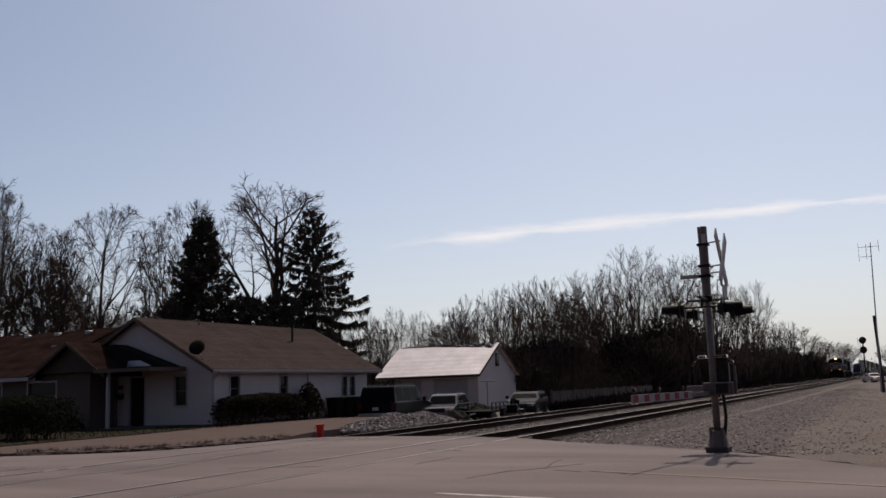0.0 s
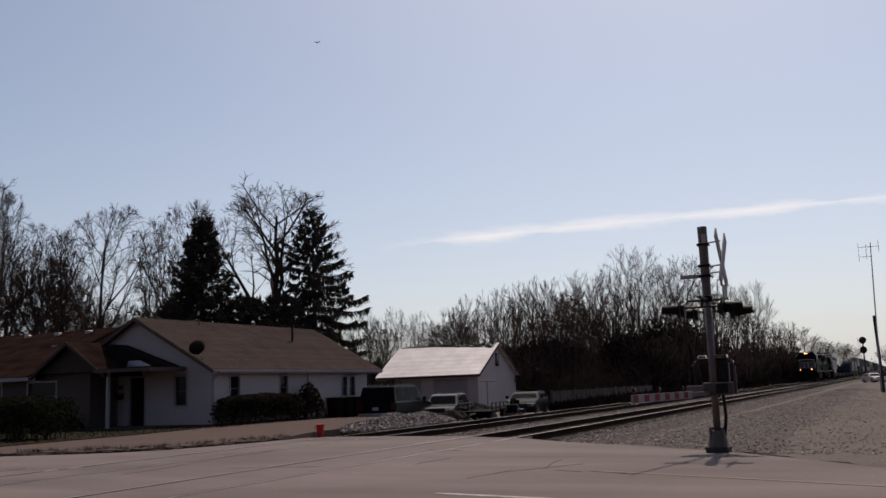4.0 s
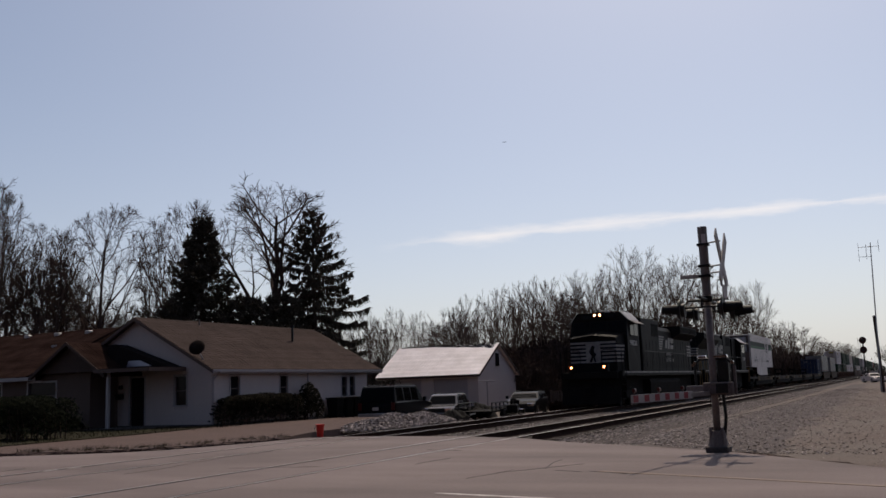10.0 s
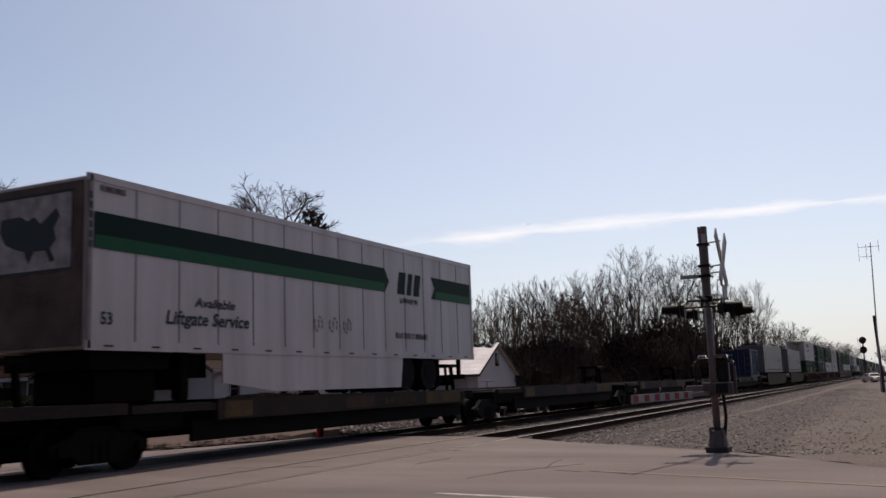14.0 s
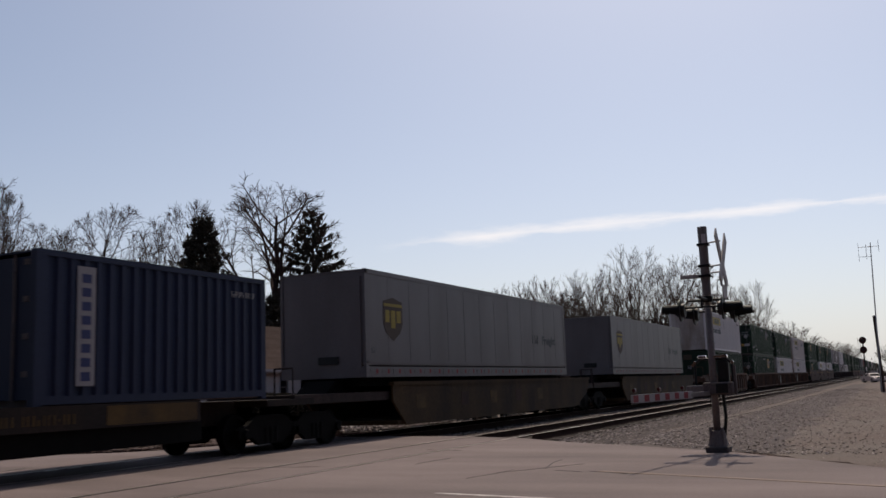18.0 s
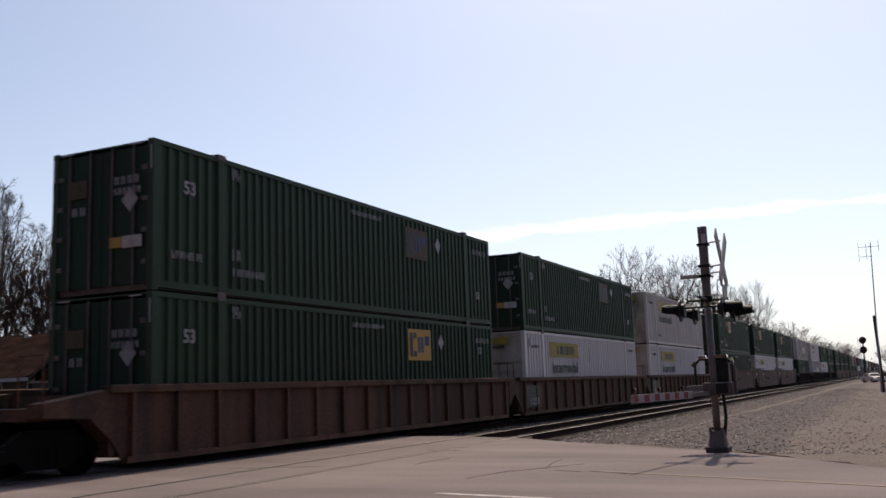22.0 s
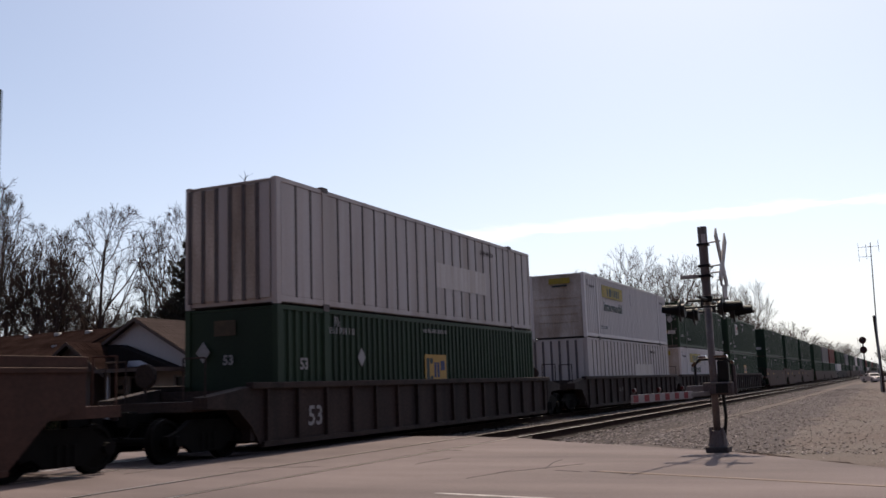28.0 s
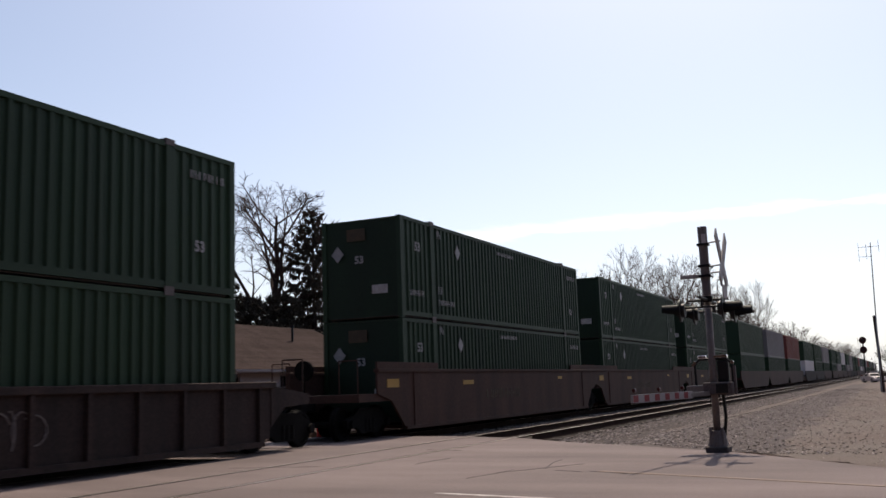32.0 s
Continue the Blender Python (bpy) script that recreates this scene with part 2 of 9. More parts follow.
M["well_yellow"] = material("faded_yellow_brown_paint", rgb(0.030, 0.018, 0.011), 0.85, vary=0.3, scale=0.8, grain=15, second=rgb(0.012, 0.009, 0.008), amount=0.8, bump=0.1, streak=(1, 1, 0.4), rand=0.15)
M["truck"] = material("grimy_cast_steel", rgb(0.0062, 0.0053, 0.0048), 0.88, vary=0.4, scale=5, bump=0.2, spec=0.1)
M["rubber"] = material("black_rubber", rgb(0.008, 0.0075, 0.0075), 0.88, vary=0.3, bump=0.1, spec=0.1)
M["logo_yellow"] = material("yellow_panel_paint", rgb(0.29, 0.215, 0.02), 0.6, vary=0.25, scale=3, second=rgb(0.22, 0.165, 0.03), bump=0.02)
M["logo_orange"] = material("orange_yellow_panel_paint", rgb(0.33, 0.195, 0.04), 0.6, vary=0.2, scale=2, second=rgb(0.36, 0.21, 0.05), bump=0.02)
M["logo_dark"] = material("dark_lettering", rgb(0.028, 0.04, 0.04), 0.6, vary=0.2, bump=0.0)
M["logo_blue"] = material("dark_blue_lettering", rgb(0.035, 0.042, 0.11), 0.6, vary=0.15, bump=0.0)
M["logo_brown"] = material("brown_shield_paint", rgb(0.055, 0.032, 0.02), 0.6, vary=0.15, bump=0.0)
M["decal_white"] = material("white_lettering", rgb(0.27, 0.265, 0.26), 0.6, vary=0.2, scale=5, bump=0.0)
M["car_black"] = material("black_car_paint", rgb(0.004, 0.004, 0.005), 0.35, vary=0.1, bump=0.0, spec=0.08)
M["car_grey"] = material("dark_grey_car_paint", rgb(0.010, 0.010, 0.012), 0.28, 0.0, vary=0.1, bump=0.0, spec=0.12)
M["car_silver"] = material("silver_car_paint", rgb(0.11, 0.11, 0.113), 0.2, 0.5, vary=0.06, bump=0.0, spec=0.4)
M["chrome"] = material("chrome", rgb(0.75, 0.75, 0.75), 0.08, 1.0, vary=0.02, bump=0.0)
M["rust_red"] = material("red_container_paint", rgb(0.22, 0.045, 0.032), 0.6, vary=0.25, scale=0.8, second=rgb(0.12, 0.035, 0.03), bump=0.05, rand=0.1)
M["grey_box"] = material("grey_container_paint", rgb(0.24, 0.22, 0.21), 0.6, vary=0.2, scale=0.8, second=rgb(0.17, 0.15, 0.14), bump=0.05, rand=0.15)
M["rubble"] = material("limestone_rubble", rgb(0.185, 0.17, 0.165), 0.95, vary=0.4, scale=3, grain=30, second=rgb(0.10, 0.09, 0.085), bump=0.2, rand=0.3)
M["litter"] = material("leaf_litter", rgb(0.055, 0.04, 0.03), 0.97, vary=0.4, scale=0.8, grain=12, second=rgb(0.03, 0.023, 0.018), bump=0.6, spec=0.05)
M["thick"] = material("deep_thicket", rgb(0.042, 0.029, 0.024), 0.97, vary=0.5, scale=0.5, grain=6, second=rgb(0.022, 0.015, 0.013), bump=0.8, spec=0.0)

def stone_material(name, dark, light):
    m = material(name, light, 0.95, vary=0.3, scale=9, grain=60, second=dark, bump=0.1, spec=0.15)
    n, l = m.node_tree.nodes, m.node_tree.links
    geo = n.new("ShaderNodeNewGeometry")
    ramp = n.new("ShaderNodeValToRGB")
    ramp.color_ramp.elements[0].color, ramp.color_ramp.elements[1].color = dark, light
    ramp.color_ramp.elements[0].position, ramp.color_ramp.elements[1].position = 0.15, 1.0
    l.new(geo.outputs["Random Per Island"], ramp.inputs[0])
    l.new(ramp.outputs[0], n["Principled BSDF"].inputs["Base Color"])
    return m


M["stone"] = stone_material("loose_stone", rgb(0.085, 0.076, 0.071), rgb(0.40, 0.368, 0.35))
M["white_dirty"] = material("rust_stained_white_paint", rgb(0.50, 0.45, 0.37), 0.75, vary=0.2, scale=0.9, grain=14, second=rgb(0.07, 0.042, 0.026), amount=0.55, bump=0.06, streak=(1, 1.3, 0.6))
M["white_worn"] = material("streaked_white_paint", rgb(0.55, 0.52, 0.495), 0.65, vary=0.08, scale=1.5, grain=22, second=rgb(0.40, 0.345, 0.30), amount=0.35, bump=0.05, streak=(2.2, 1, 0.16))
M["logo_faded"] = material("sun_faded_mark", rgb(0.085, 0.055, 0.030), 0.7, vary=0.3, scale=3, second=rgb(0.045, 0.035, 0.022), bump=0.02)
M["panel_dirty"] = material("dirty_white_panel", rgb(0.45, 0.415, 0.395), 0.7, vary=0.05, scale=1.0, grain=20, second=rgb(0.33, 0.285, 0.25), amount=0.6, bump=0.03, streak=(1.8, 1.8, 0.16), rand=0.025)
# darker, streaked copy of the green: the front end's shade is in the colour
M["green_end"] = material("shaded_green_bulkhead", rgb(0.0085, 0.0225, 0.0085), 0.7, vary=0.2, scale=0.9, grain=20, second=rgb(0.0065, 0.012, 0.006), amount=0.9, bump=0.05, streak=(1, 1.3, 0.3))
M["white_end"] = material("stained_white_bulkhead", rgb(0.47, 0.43, 0.385), 0.7, vary=0.15, scale=1.0, grain=16, second=rgb(0.20, 0.15, 0.115), amount=0.5, bump=0.05, streak=(1, 1.2, 0.4))
M["patch_yellow"] = material("faded_yellow_patch", rgb(0.100, 0.058, 0.016), 0.8, vary=0.3, scale=2, second=rgb(0.040, 0.026, 0.013), amount=0.9, bump=0.02)
M["dish"] = material("brown_dish_enamel", rgb(0.026, 0.019, 0.017), 0.8, vary=0.2, scale=4, bump=0.02, spec=0.05)
M["rust_nose"] = material("rust_brown_panel", rgb(0.17, 0.115, 0.09), 0.8, vary=0.3, scale=1.6, second=rgb(0.045, 0.032, 0.026), amount=0.9, bump=0.06)
M["corner_grey"] = material("scuffed_corner_post", rgb(0.27, 0.235, 0.22), 0.6, vary=0.2, scale=2, second=rgb(0.13, 0.10, 0.085), amount=0.8, bump=0.03)
M["nose_paint"] = material("faded_nose_board", rgb(0.56, 0.52, 0.50), 0.8, vary=0.2, scale=2.5, second=rgb(0.12, 0.10, 0.09), amount=0.8, bump=0.03)
M["signal_brown"] = material("brown_signal_enamel", rgb(0.045, 0.020, 0.018), 0.8, vary=0.2, scale=4, bump=0.02, spec=0.05)
M["hedge_brown"] = material("winter_hedge_leaves", rgb(0.020, 0.016, 0.011), 0.9, vary=0.4, scale=2, grain=15, second=rgb(0.012, 0.012, 0.007), bump=0, spec=0.03)
# ---- mesh helpers ----
def bx(bm, x0, x1, y0, y1, z0, z1):
    """An axis-aligned box."""
    v = [bm.verts.new((x, y, z)) for x in (x0, x1) for y in (y0, y1) for z in (z0, z1)]
    for f in ((0, 1, 3, 2), (4, 6, 7, 5), (0, 4, 5, 1), (2, 3, 7, 6), (0, 2, 6, 4), (1, 5, 7, 3)):
        bm.faces.new([v[i] for i in f])
    return v


def prism(bm, outline, axis, a, b):
    """Extrude a closed 2D outline along an axis from a to b. axis x: outline (y, z); y: (x, z); z: (x, y)."""
    def at(p, k):
        return {"x": (k, p[0], p[1]), "y": (p[0], k, p[1]), "z": (p[0], p[1], k)}[axis]
    lo = [bm.verts.new(at(p, a)) for p in outline]
    hi = [bm.verts.new(at(p, b)) for p in outline]
    n = len(outline)
    bm.faces.new(lo[::-1])
    bm.faces.new(hi)
    for i in range(n):
        bm.faces.new((lo[i], lo[(i + 1) % n], hi[(i + 1) % n], hi[i]))


def rod(bm, p, q, r, r2=None, n=8):
    """A round bar from p to q, tapered to r2."""
    p, q = Vector(p), Vector(q)
    d = (q - p).normalized()
    s = d.orthogonal().normalized()
    t = d.cross(s)
    r2 = r if r2 is None else r2
    lo, hi = [], []
    for i in range(n):
        c, k = math.cos(2 * math.pi * i / n), math.sin(2 * math.pi * i / n)
        lo.append(bm.verts.new(p + (s * c + t * k) * r))
        hi.append(bm.verts.new(q + (s * c + t * k) * r2))
    for i in range(n):
        bm.faces.new((lo[i], lo[(i + 1) % n], hi[(i + 1) % n], hi[i]))
    bm.faces.new(lo[::-1])
    bm.faces.new(hi)


def pipe(bm, points, r, n=6):
    for p, q in zip(points, points[1:]):
        rod(bm, p, q, r, n=n)


def mesh_of(name, bm, mat, bevel=0.0, smooth=False):
    if bevel:
        bmesh.ops.bevel(bm, geom=list(bm.edges), offset=bevel, segments=1, affect="EDGES", profile=0.6)
    bmesh.ops.recalc_face_normals(bm, faces=bm.faces)
    me = bpy.data.meshes.new(name)
    bm.to_mesh(me)
    bm.free()
    if mat:
        me.materials.append(mat)
    if smooth:
        for p in me.polygons:
            p.use_smooth = True
    return me


def part(name, bm, mat, parent, label="", bevel=0.0, smooth=False):
    """One mesh object under a thing or a part; bm may be a ready mesh."""
    me = bm if isinstance(bm, bpy.types.Mesh) else mesh_of(name, bm, mat, bevel, smooth)
    ob = new(name, me)
    ob.parent = parent
    if label:
        ob["label"] = label
    return ob


def thing(name, label, category, group="", at=(0, 0, 0), turn=0.0, kind=""):
    ob = new(name)
    ob.matrix_basis = pose(*at, 0, 0, turn)
    return tagged(ob, label, category, group, kind)


def boxes(*rows):
    bm = bmesh.new()
    for r in rows:
        bx(bm, *r)
    return bm


def setting(name, bm, mat, label, category, kind="structure", bevel=0.0, smooth=False):
    ob = new(name, mesh_of(name, bm, mat, bevel, smooth))
    return tagged(ob, label, category, kind=kind)


def text_mesh(word, size, width=None, depth=0.0, bold=0.0, slant=0.0):
    """Lettering as a mesh in the x-z plane, facing -y, starting at the origin; width squeezes it to a length."""
    cu = bpy.data.curves.new("lettering", "FONT")
    cu.body, cu.size, cu.offset = word, size, bold
    cu.resolution_u = 2
    ob = bpy.data.objects.new("lettering", cu)
    me = bpy.data.meshes.new_from_object(ob)
    bpy.data.objects.remove(ob)
    bpy.data.curves.remove(cu)
    xs = [v.co.x for v in me.vertices]
    lo, hi = min(xs), max(xs)
    k = 1.0 if width is None else width / (hi - lo)
    for v in me.vertices:
        v.co = Vector(((v.co.x - lo) * k + v.co.y * slant, 0.0, v.co.y))
    return me


def lettering(name, word, size, mat, parent, at, width=None, bold=0.0, turn=0.0, slant=0.0):
    me = text_mesh(word, size, width, bold=bold, slant=slant)
    me.materials.append(mat)
    ob = part(name, me, mat, parent)
    ob.matrix_basis = pose(*at, 0, 0, turn)
    return ob
# ---- ground, road, tracks ----
TRACK, SIDE_TRACK = 13.53, 9.24            # centre lines of the two tracks (y); rail heads at z = 0


def land(x, y):
    """Height of the open ground."""
    z = -0.05
    if x > 44 and y > 14:
        z -= 0.13 * min(1.0, (x - 44) / 10)
    if x > 24 and y < 6:
        z -= 0.10 * min(1.0, (x - 24) / 25)
    if x > 36.5 and 17.2 < y < 24:
        z -= 0.42 * min(1.0, (x - 36.5) / 2.2) * min(1.0, (y - 17.2) / 0.9) * min(1.0, (24 - y) / 0.9) * max(0.0, min(1.0, (62 - x) / 6))
    z += 0.035 * noise.noise(Vector((x * 0.13, y * 0.13, 1.7)))
    if abs(y - 11.4) < 6.5:
        z -= 0.28 * max(0.0, min(1.0, (6.5 - abs(y - 11.4)) / 1.5))
    return z


def make_ground():
    xs = [-3000, -1200, -400, -120, -60, -30] + [x * 1.5 - 20 for x in range(0, 100)] + [140, 160, 190, 230, 300, 400, 600, 1000, 1800, 3500]
    ys = [-3500, -1200, -400, -120, -60, -30] + [y * 1.0 - 20 for y in range(0, 66)] + [50, 60, 80, 120, 200, 400, 900, 2000, 3500]
    bm = bmesh.new()
    grid = [[bm.verts.new((x, y, land(x, y))) for y in ys] for x in xs]
    for i in range(len(xs) - 1):
        for j in range(len(ys) - 1):
            bm.faces.new((grid[i][j], grid[i + 1][j], grid[i + 1][j + 1], grid[i][j + 1]))
    return setting("ground", bm, M["gravel"], "grey-brown gravel and dead grass beside the railway", "ground", smooth=True)


make_ground()

# Pavement of the level crossing: flush with the rail heads, its edge swinging out round the mast.
ROAD = [(3.0, -40), (9.6, -40), (10.2, -12), (11.6, -4.0), (14.2, 0.3), (15.6, 1.5), (17.0, 2.75), (18.6, 4.8), (19.9, 6.7), (21.4, 8.2), (22.4, 10.4),
        (22.75, 12.6), (22.75, 14.7), (22.3, 15.05), (20.3, 15.3), (18.0, 16.0), (17.0, 16.9), (16.5, 18.1), (16.0, 19.4), (15.4, 24.0), (15.2, 60), (4.0, 60)]
bm = bmesh.new()
prism(bm, ROAD, "z", -0.30, -0.004)
road = setting("road", bm, M["asphalt"], "worn grey-brown pavement of a level crossing", "road")

# raised dirt verge with a ragged broken edge between the road and the houses
edge = [(22.2, 15.5), (20.4, 15.65), (18.2, 16.35), (17.35, 17.1), (16.85, 18.2), (16.4, 19.4), (15.75, 24), (15.5, 60)]
bm = bmesh.new()
prism(bm, edge + [(34, 60), (34, 23.4), (36.8, 23.2), (36.8, 18.6), (30, 16.9), (24.4, 16.2)], "z", -0.25, 0.045)
setting("pavement", bm, M["dirt"], "bare tan dirt verge and drive beside the road", "verge")
bm = bmesh.new()
for a, b in zip(edge, edge[1:-1]):
    n = max(2, int((Vector(b) - Vector(a)).length / 0.35))
    for i in range(n):
        p = Vector(a).lerp(Vector(b), (i + random.random() * 0.5) / n)
        s = random.uniform(0.07, 0.2)
        bx(bm, p.x - s * 1.3, p.x + s * 0.6, p.y - s, p.y + s, -0.06, random.uniform(0.01, 0.05))
setting("trim", bm, M["dirt"], "crumbled edge of the dirt verge along the road", "verge edge", kind="stuff", bevel=0.01)

# ragged strip of packed dirt between the pavement and the gravel
inner = [(11.5, -4.0), (14.1, 0.3), (15.5, 1.5), (16.9, 2.75), (18.5, 4.8), (19.8, 6.7), (21.3, 8.2)]
ring_in, ring_out = [], []
for (ax, ay), (bx_, by_) in zip(inner, inner[1:]):
    for i in range(8):
        p = Vector((ax, ay)).lerp(Vector((bx_, by_)), i / 8)
        nrm = Vector((by_ - ay, ax - bx_)).normalized()
        ring_in.append(p)
        ring_out.append(p + nrm * (0.42 + 0.38 * noise.noise(Vector((p.x * 1.3, p.y * 1.3, 5))) + 0.12 * noise.noise(Vector((p.x * 5, p.y * 5, 2)))))
bm = bmesh.new()
lo_, hi_ = [bm.verts.new((p.x, p.y, -0.010)) for p in ring_in], [bm.verts.new((p.x, p.y, land(p.x, p.y) + 0.012)) for p in ring_out]
for i in range(len(lo_) - 1):
    bm.faces.new((lo_[i], lo_[i + 1], hi_[i + 1], hi_[i]))
bmesh.ops.solidify(bm, geom=bm.faces[:], thickness=0.12)
setting("shoulder", bm, M["dirt"], "packed brown dirt along the pavement's edge", "verge", smooth=True)

# lawn in front of the left-hand house
bm = bmesh.new()
prism(bm, [(17.9, 22.6), (24.2, 22.9), (29.5, 23.9), (29.5, 60), (16.6, 60)], "z", -0.2, 0.07)
setting("lawn", bm, M["grass"], "patchy spring grass before the house", "lawn")
rng = random.Random(4)
bm = bmesh.new()
for i in range(5200):
    x, y = rng.uniform(17.8, 29.3), rng.uniform(22.5, 40)
    h, w, a = rng.uniform(0.04, 0.11), 0.012, rng.uniform(0, 6.3)
    v = [bm.verts.new((x + math.cos(a) * w, y + math.sin(a) * w, 0.06)), bm.verts.new((x - math.cos(a) * w, y - math.sin(a) * w, 0.06)), bm.verts.new((x + rng.uniform(-.04, .04), y + rng.uniform(-.04, .04), 0.07 + h))]
    bm.faces.new(v)
setting("grass_blades", bm, M["grass"], "short green and straw-coloured grass blades", "grass", kind="stuff")


def strip(bm, points, width, z0, z1):
    for p, q in zip(points, points[1:]):
        p, q = Vector(p), Vector(q)
        d = (q - p).normalized()
        s = Vector((-d.y, d.x)) * width / 2
        prism(bm, [tuple(p - s), tuple(q - s), tuple(q + s), tuple(p + s)], "z", z0, z1)


bm = bmesh.new()
strip(bm, [(10.52, 5.2), (10.22, 3.6)], 0.09, -0.02, 0.001)
strip(bm, [(10.1, 2.9), (9.2, -3)], 0.09, -0.02, 0.001)
strip(bm, [(12.65, 14.22), (12.97, 14.23)], 0.10, -0.02, 0.0012)
strip(bm, [(13.20, 14.20), (13.49, 14.19)], 0.07, -0.02, 0.0012)
setting("road_marking", bm, M["paint_white"], "worn white line painted on the pavement", "road marking")
bm = bmesh.new()
strip(bm, [(13.4, 4.0), (12.5, 1.7), (11.8, 0.0), (10.7, -4), (9.9, -12)], 0.12, -0.02, 0.0012)
setting("road_marking", bm, M["paint_yellow"], "faded double yellow centre line", "road marking")


def crack(bm, start, heading, length, rng):
    p, a, pts = Vector(start), heading, [start]
    while length > 0:
        a += rng.uniform(-0.25, 0.25)
        a = heading + (a - heading) * 0.9
        st = rng.uniform(0.2, 0.5)
        p = p + Vector((math.cos(a), math.sin(a))) * st
        pts.append(tuple(p))
        length -= st
    strip(bm, pts, rng.uniform(0.008, 0.022), -0.02, -0.0005)


rng = random.Random(8)
bm = bmesh.new()
for k in range(3):
    crack(bm, (rng.uniform(8, 20), rng.uniform(2, 20)), rng.choice((0.1, 1.5, 3.0, 4.6)) + rng.uniform(-0.3, 0.3), rng.uniform(0.6, 3.0), rng)
for s, h, l in (((15.3, 5.2), 3.1, 1.4), ((14.6, 4.6), 2.8, 1.6), ((15.6, 7.4), 2.9, 1.1), ((13.6, 5.4), 3.3, 1.2), ((17.4, 12.6), 3.14, 5.0), ((13.1, 15.2), 3.1, 2.0), ((13.5, 4.7), 4.4, .5), ((13.4, 4.15), 4.2, .6)):
    crack(bm, s, h, l, rng)
setting("road_cracks", bm, M["joint"], "dark tar-filled cracks in the pavement", "crack", kind="stuff")
CROSS0, CROSS1 = 3.4, 22.75                 # the paved stretch of both tracks


def rail(y, name_label):
    t = thing("rail", name_label, "rail", "rails", at=(0, y, 0), kind="structure")
    bm = boxes((-80, CROSS0, -0.008, 0.008, -0.15, -0.03), (CROSS1, 420, -0.008, 0.008, -0.15, -0.03), (-80, CROSS0, -0.07, 0.07, -0.17, -0.15), (CROSS1, 420, -0.07, 0.07, -0.17, -0.15))
    part("web", bm, M["rail"], t)
    part("head", boxes((-80, 420, -0.036, 0.036, -0.035, -0.001)), M["rail"], t)
    part("running_surface", boxes((-80, 420, -0.027, 0.027, -0.01, 0.0015)), M["rail_top"], t, "polished steel running surface")
    return t


for c in (TRACK, SIDE_TRACK):
    for s in (-0.7525, 0.7525):
        rail(c + s, "rusty steel rail with a polished head")
        # flangeway along the inner side of each rail in the pavement
        d = -1 if s > 0 else 1
        y0, y1 = sorted((c + s + d * 0.036, c + s + d * 0.10))
        setting("flangeway", boxes((CROSS0, CROSS1, y0, y1, -0.02, -0.001)), M["joint"], "dark flangeway groove beside the rail", "groove")
# ties: each one apart where the camera stands nearest, the far ones in one mesh
tie_me = mesh_of("tie", boxes((-0.11, 0.11, -1.3, 1.3, -0.30, -0.165)), M["tie"], bevel=0.012)
for c in (TRACK, SIDE_TRACK):
    t = thing("track", "railway track of dark wooden ties in grey ballast", "track", "tracks", at=(0, c, 0), kind="structure")
    far = bmesh.new()
    x, k = CROSS1 + 0.35, 0
    rng = random.Random(int(c * 10))
    while x < 420:
        if k < 110:
            o = part("tie", tie_me, None, t)
            o.matrix_basis = pose(x + rng.uniform(-.03, .03), rng.uniform(-.05, .05), rng.uniform(-.012, .008), 0, 0, rng.uniform(-1.5, 1.5))
        else:
            bx(far, x - 0.11, x + 0.11, -1.3, 1.3, -0.30, -0.165)
        x, k = x + 0.53, k + 1
    x = CROSS0 - 0.4
    while x > -80:
        bx(far, x - 0.11, x + 0.11, -1.3, 1.3, -0.30, -0.165)
        x -= 0.53
    tagged(part("far_ties", far, M["tie"], t), kind="stuff")
# ballast shoulders: low ridges of stone with loose pieces
bm = bmesh.new()
prof = [(5.6, -0.50), (6.9, -0.21), (11.0, -0.19), (11.4, -0.26), (11.8, -0.19), (15.4, -0.21), (17.0, -0.46)]
for x0, x1 in ((-80, CROSS0), (CROSS1 - 0.4, 420)):
    n = 220 if x0 > 0 else 12
    prev = None
    for i in range(n + 1):
        x = x0 + (x1 - x0) * (i / n) ** 1.6
        row = [bm.verts.new((x, y + 0.15 * noise.noise(Vector((x * .5, y, 3))), z + 0.03 * noise.noise(Vector((x, y, 9))))) for y, z in prof]
        if prev:
            for j in range(len(prof) - 1):
                bm.faces.new((prev[j], row[j], row[j + 1], prev[j + 1]))
        prev = row
setting("ballast_bed", bm, M["ballast"], "grey crushed-stone ballast under both tracks", "ballast", smooth=True)


def stones(name, label, mat, spots, seed, smin, smax, flat=0.45):
    """Loose angular stones, one mesh of stuff; spots gives (x, y, z) for each."""
    rng = random.Random(seed)
    verts, faces = [], []
    tet = [(1, 0, -.5), (-.5, .87, -.5), (-.5, -.87, -.5), (.1, .1, .8), (0, 0, -1)]
    for x, y, z in spots:
        s = rng.uniform(smin, smax)
        rot = Euler((rng.uniform(0, 6), rng.uniform(0, 6), rng.uniform(0, 6))).to_matrix()
        b = len(verts)
        for t in tet:
            v = rot @ (Vector(t) * s * rng.uniform(0.7, 1.3))
            verts.append((x + v.x, y + v.y, z + v.z * flat))
        faces += [(b, b + 1, b + 3), (b + 1, b + 2, b + 3), (b + 2, b, b + 3), (b, b + 4, b + 1), (b + 1, b + 4, b + 2), (b + 2, b + 4, b)]
    me = bpy.data.meshes.new(name)
    me.from_pydata(verts, [], faces)
    me.materials.append(mat)
    return tagged(new(name, me), label, "stones", kind="stuff")


def bed_height(y):
    for (a, za), (b, zb) in zip(prof, prof[1:]):
        if a <= y <= b:
            return za + (zb - za) * (y - a) / (b - a)
    return -0.45


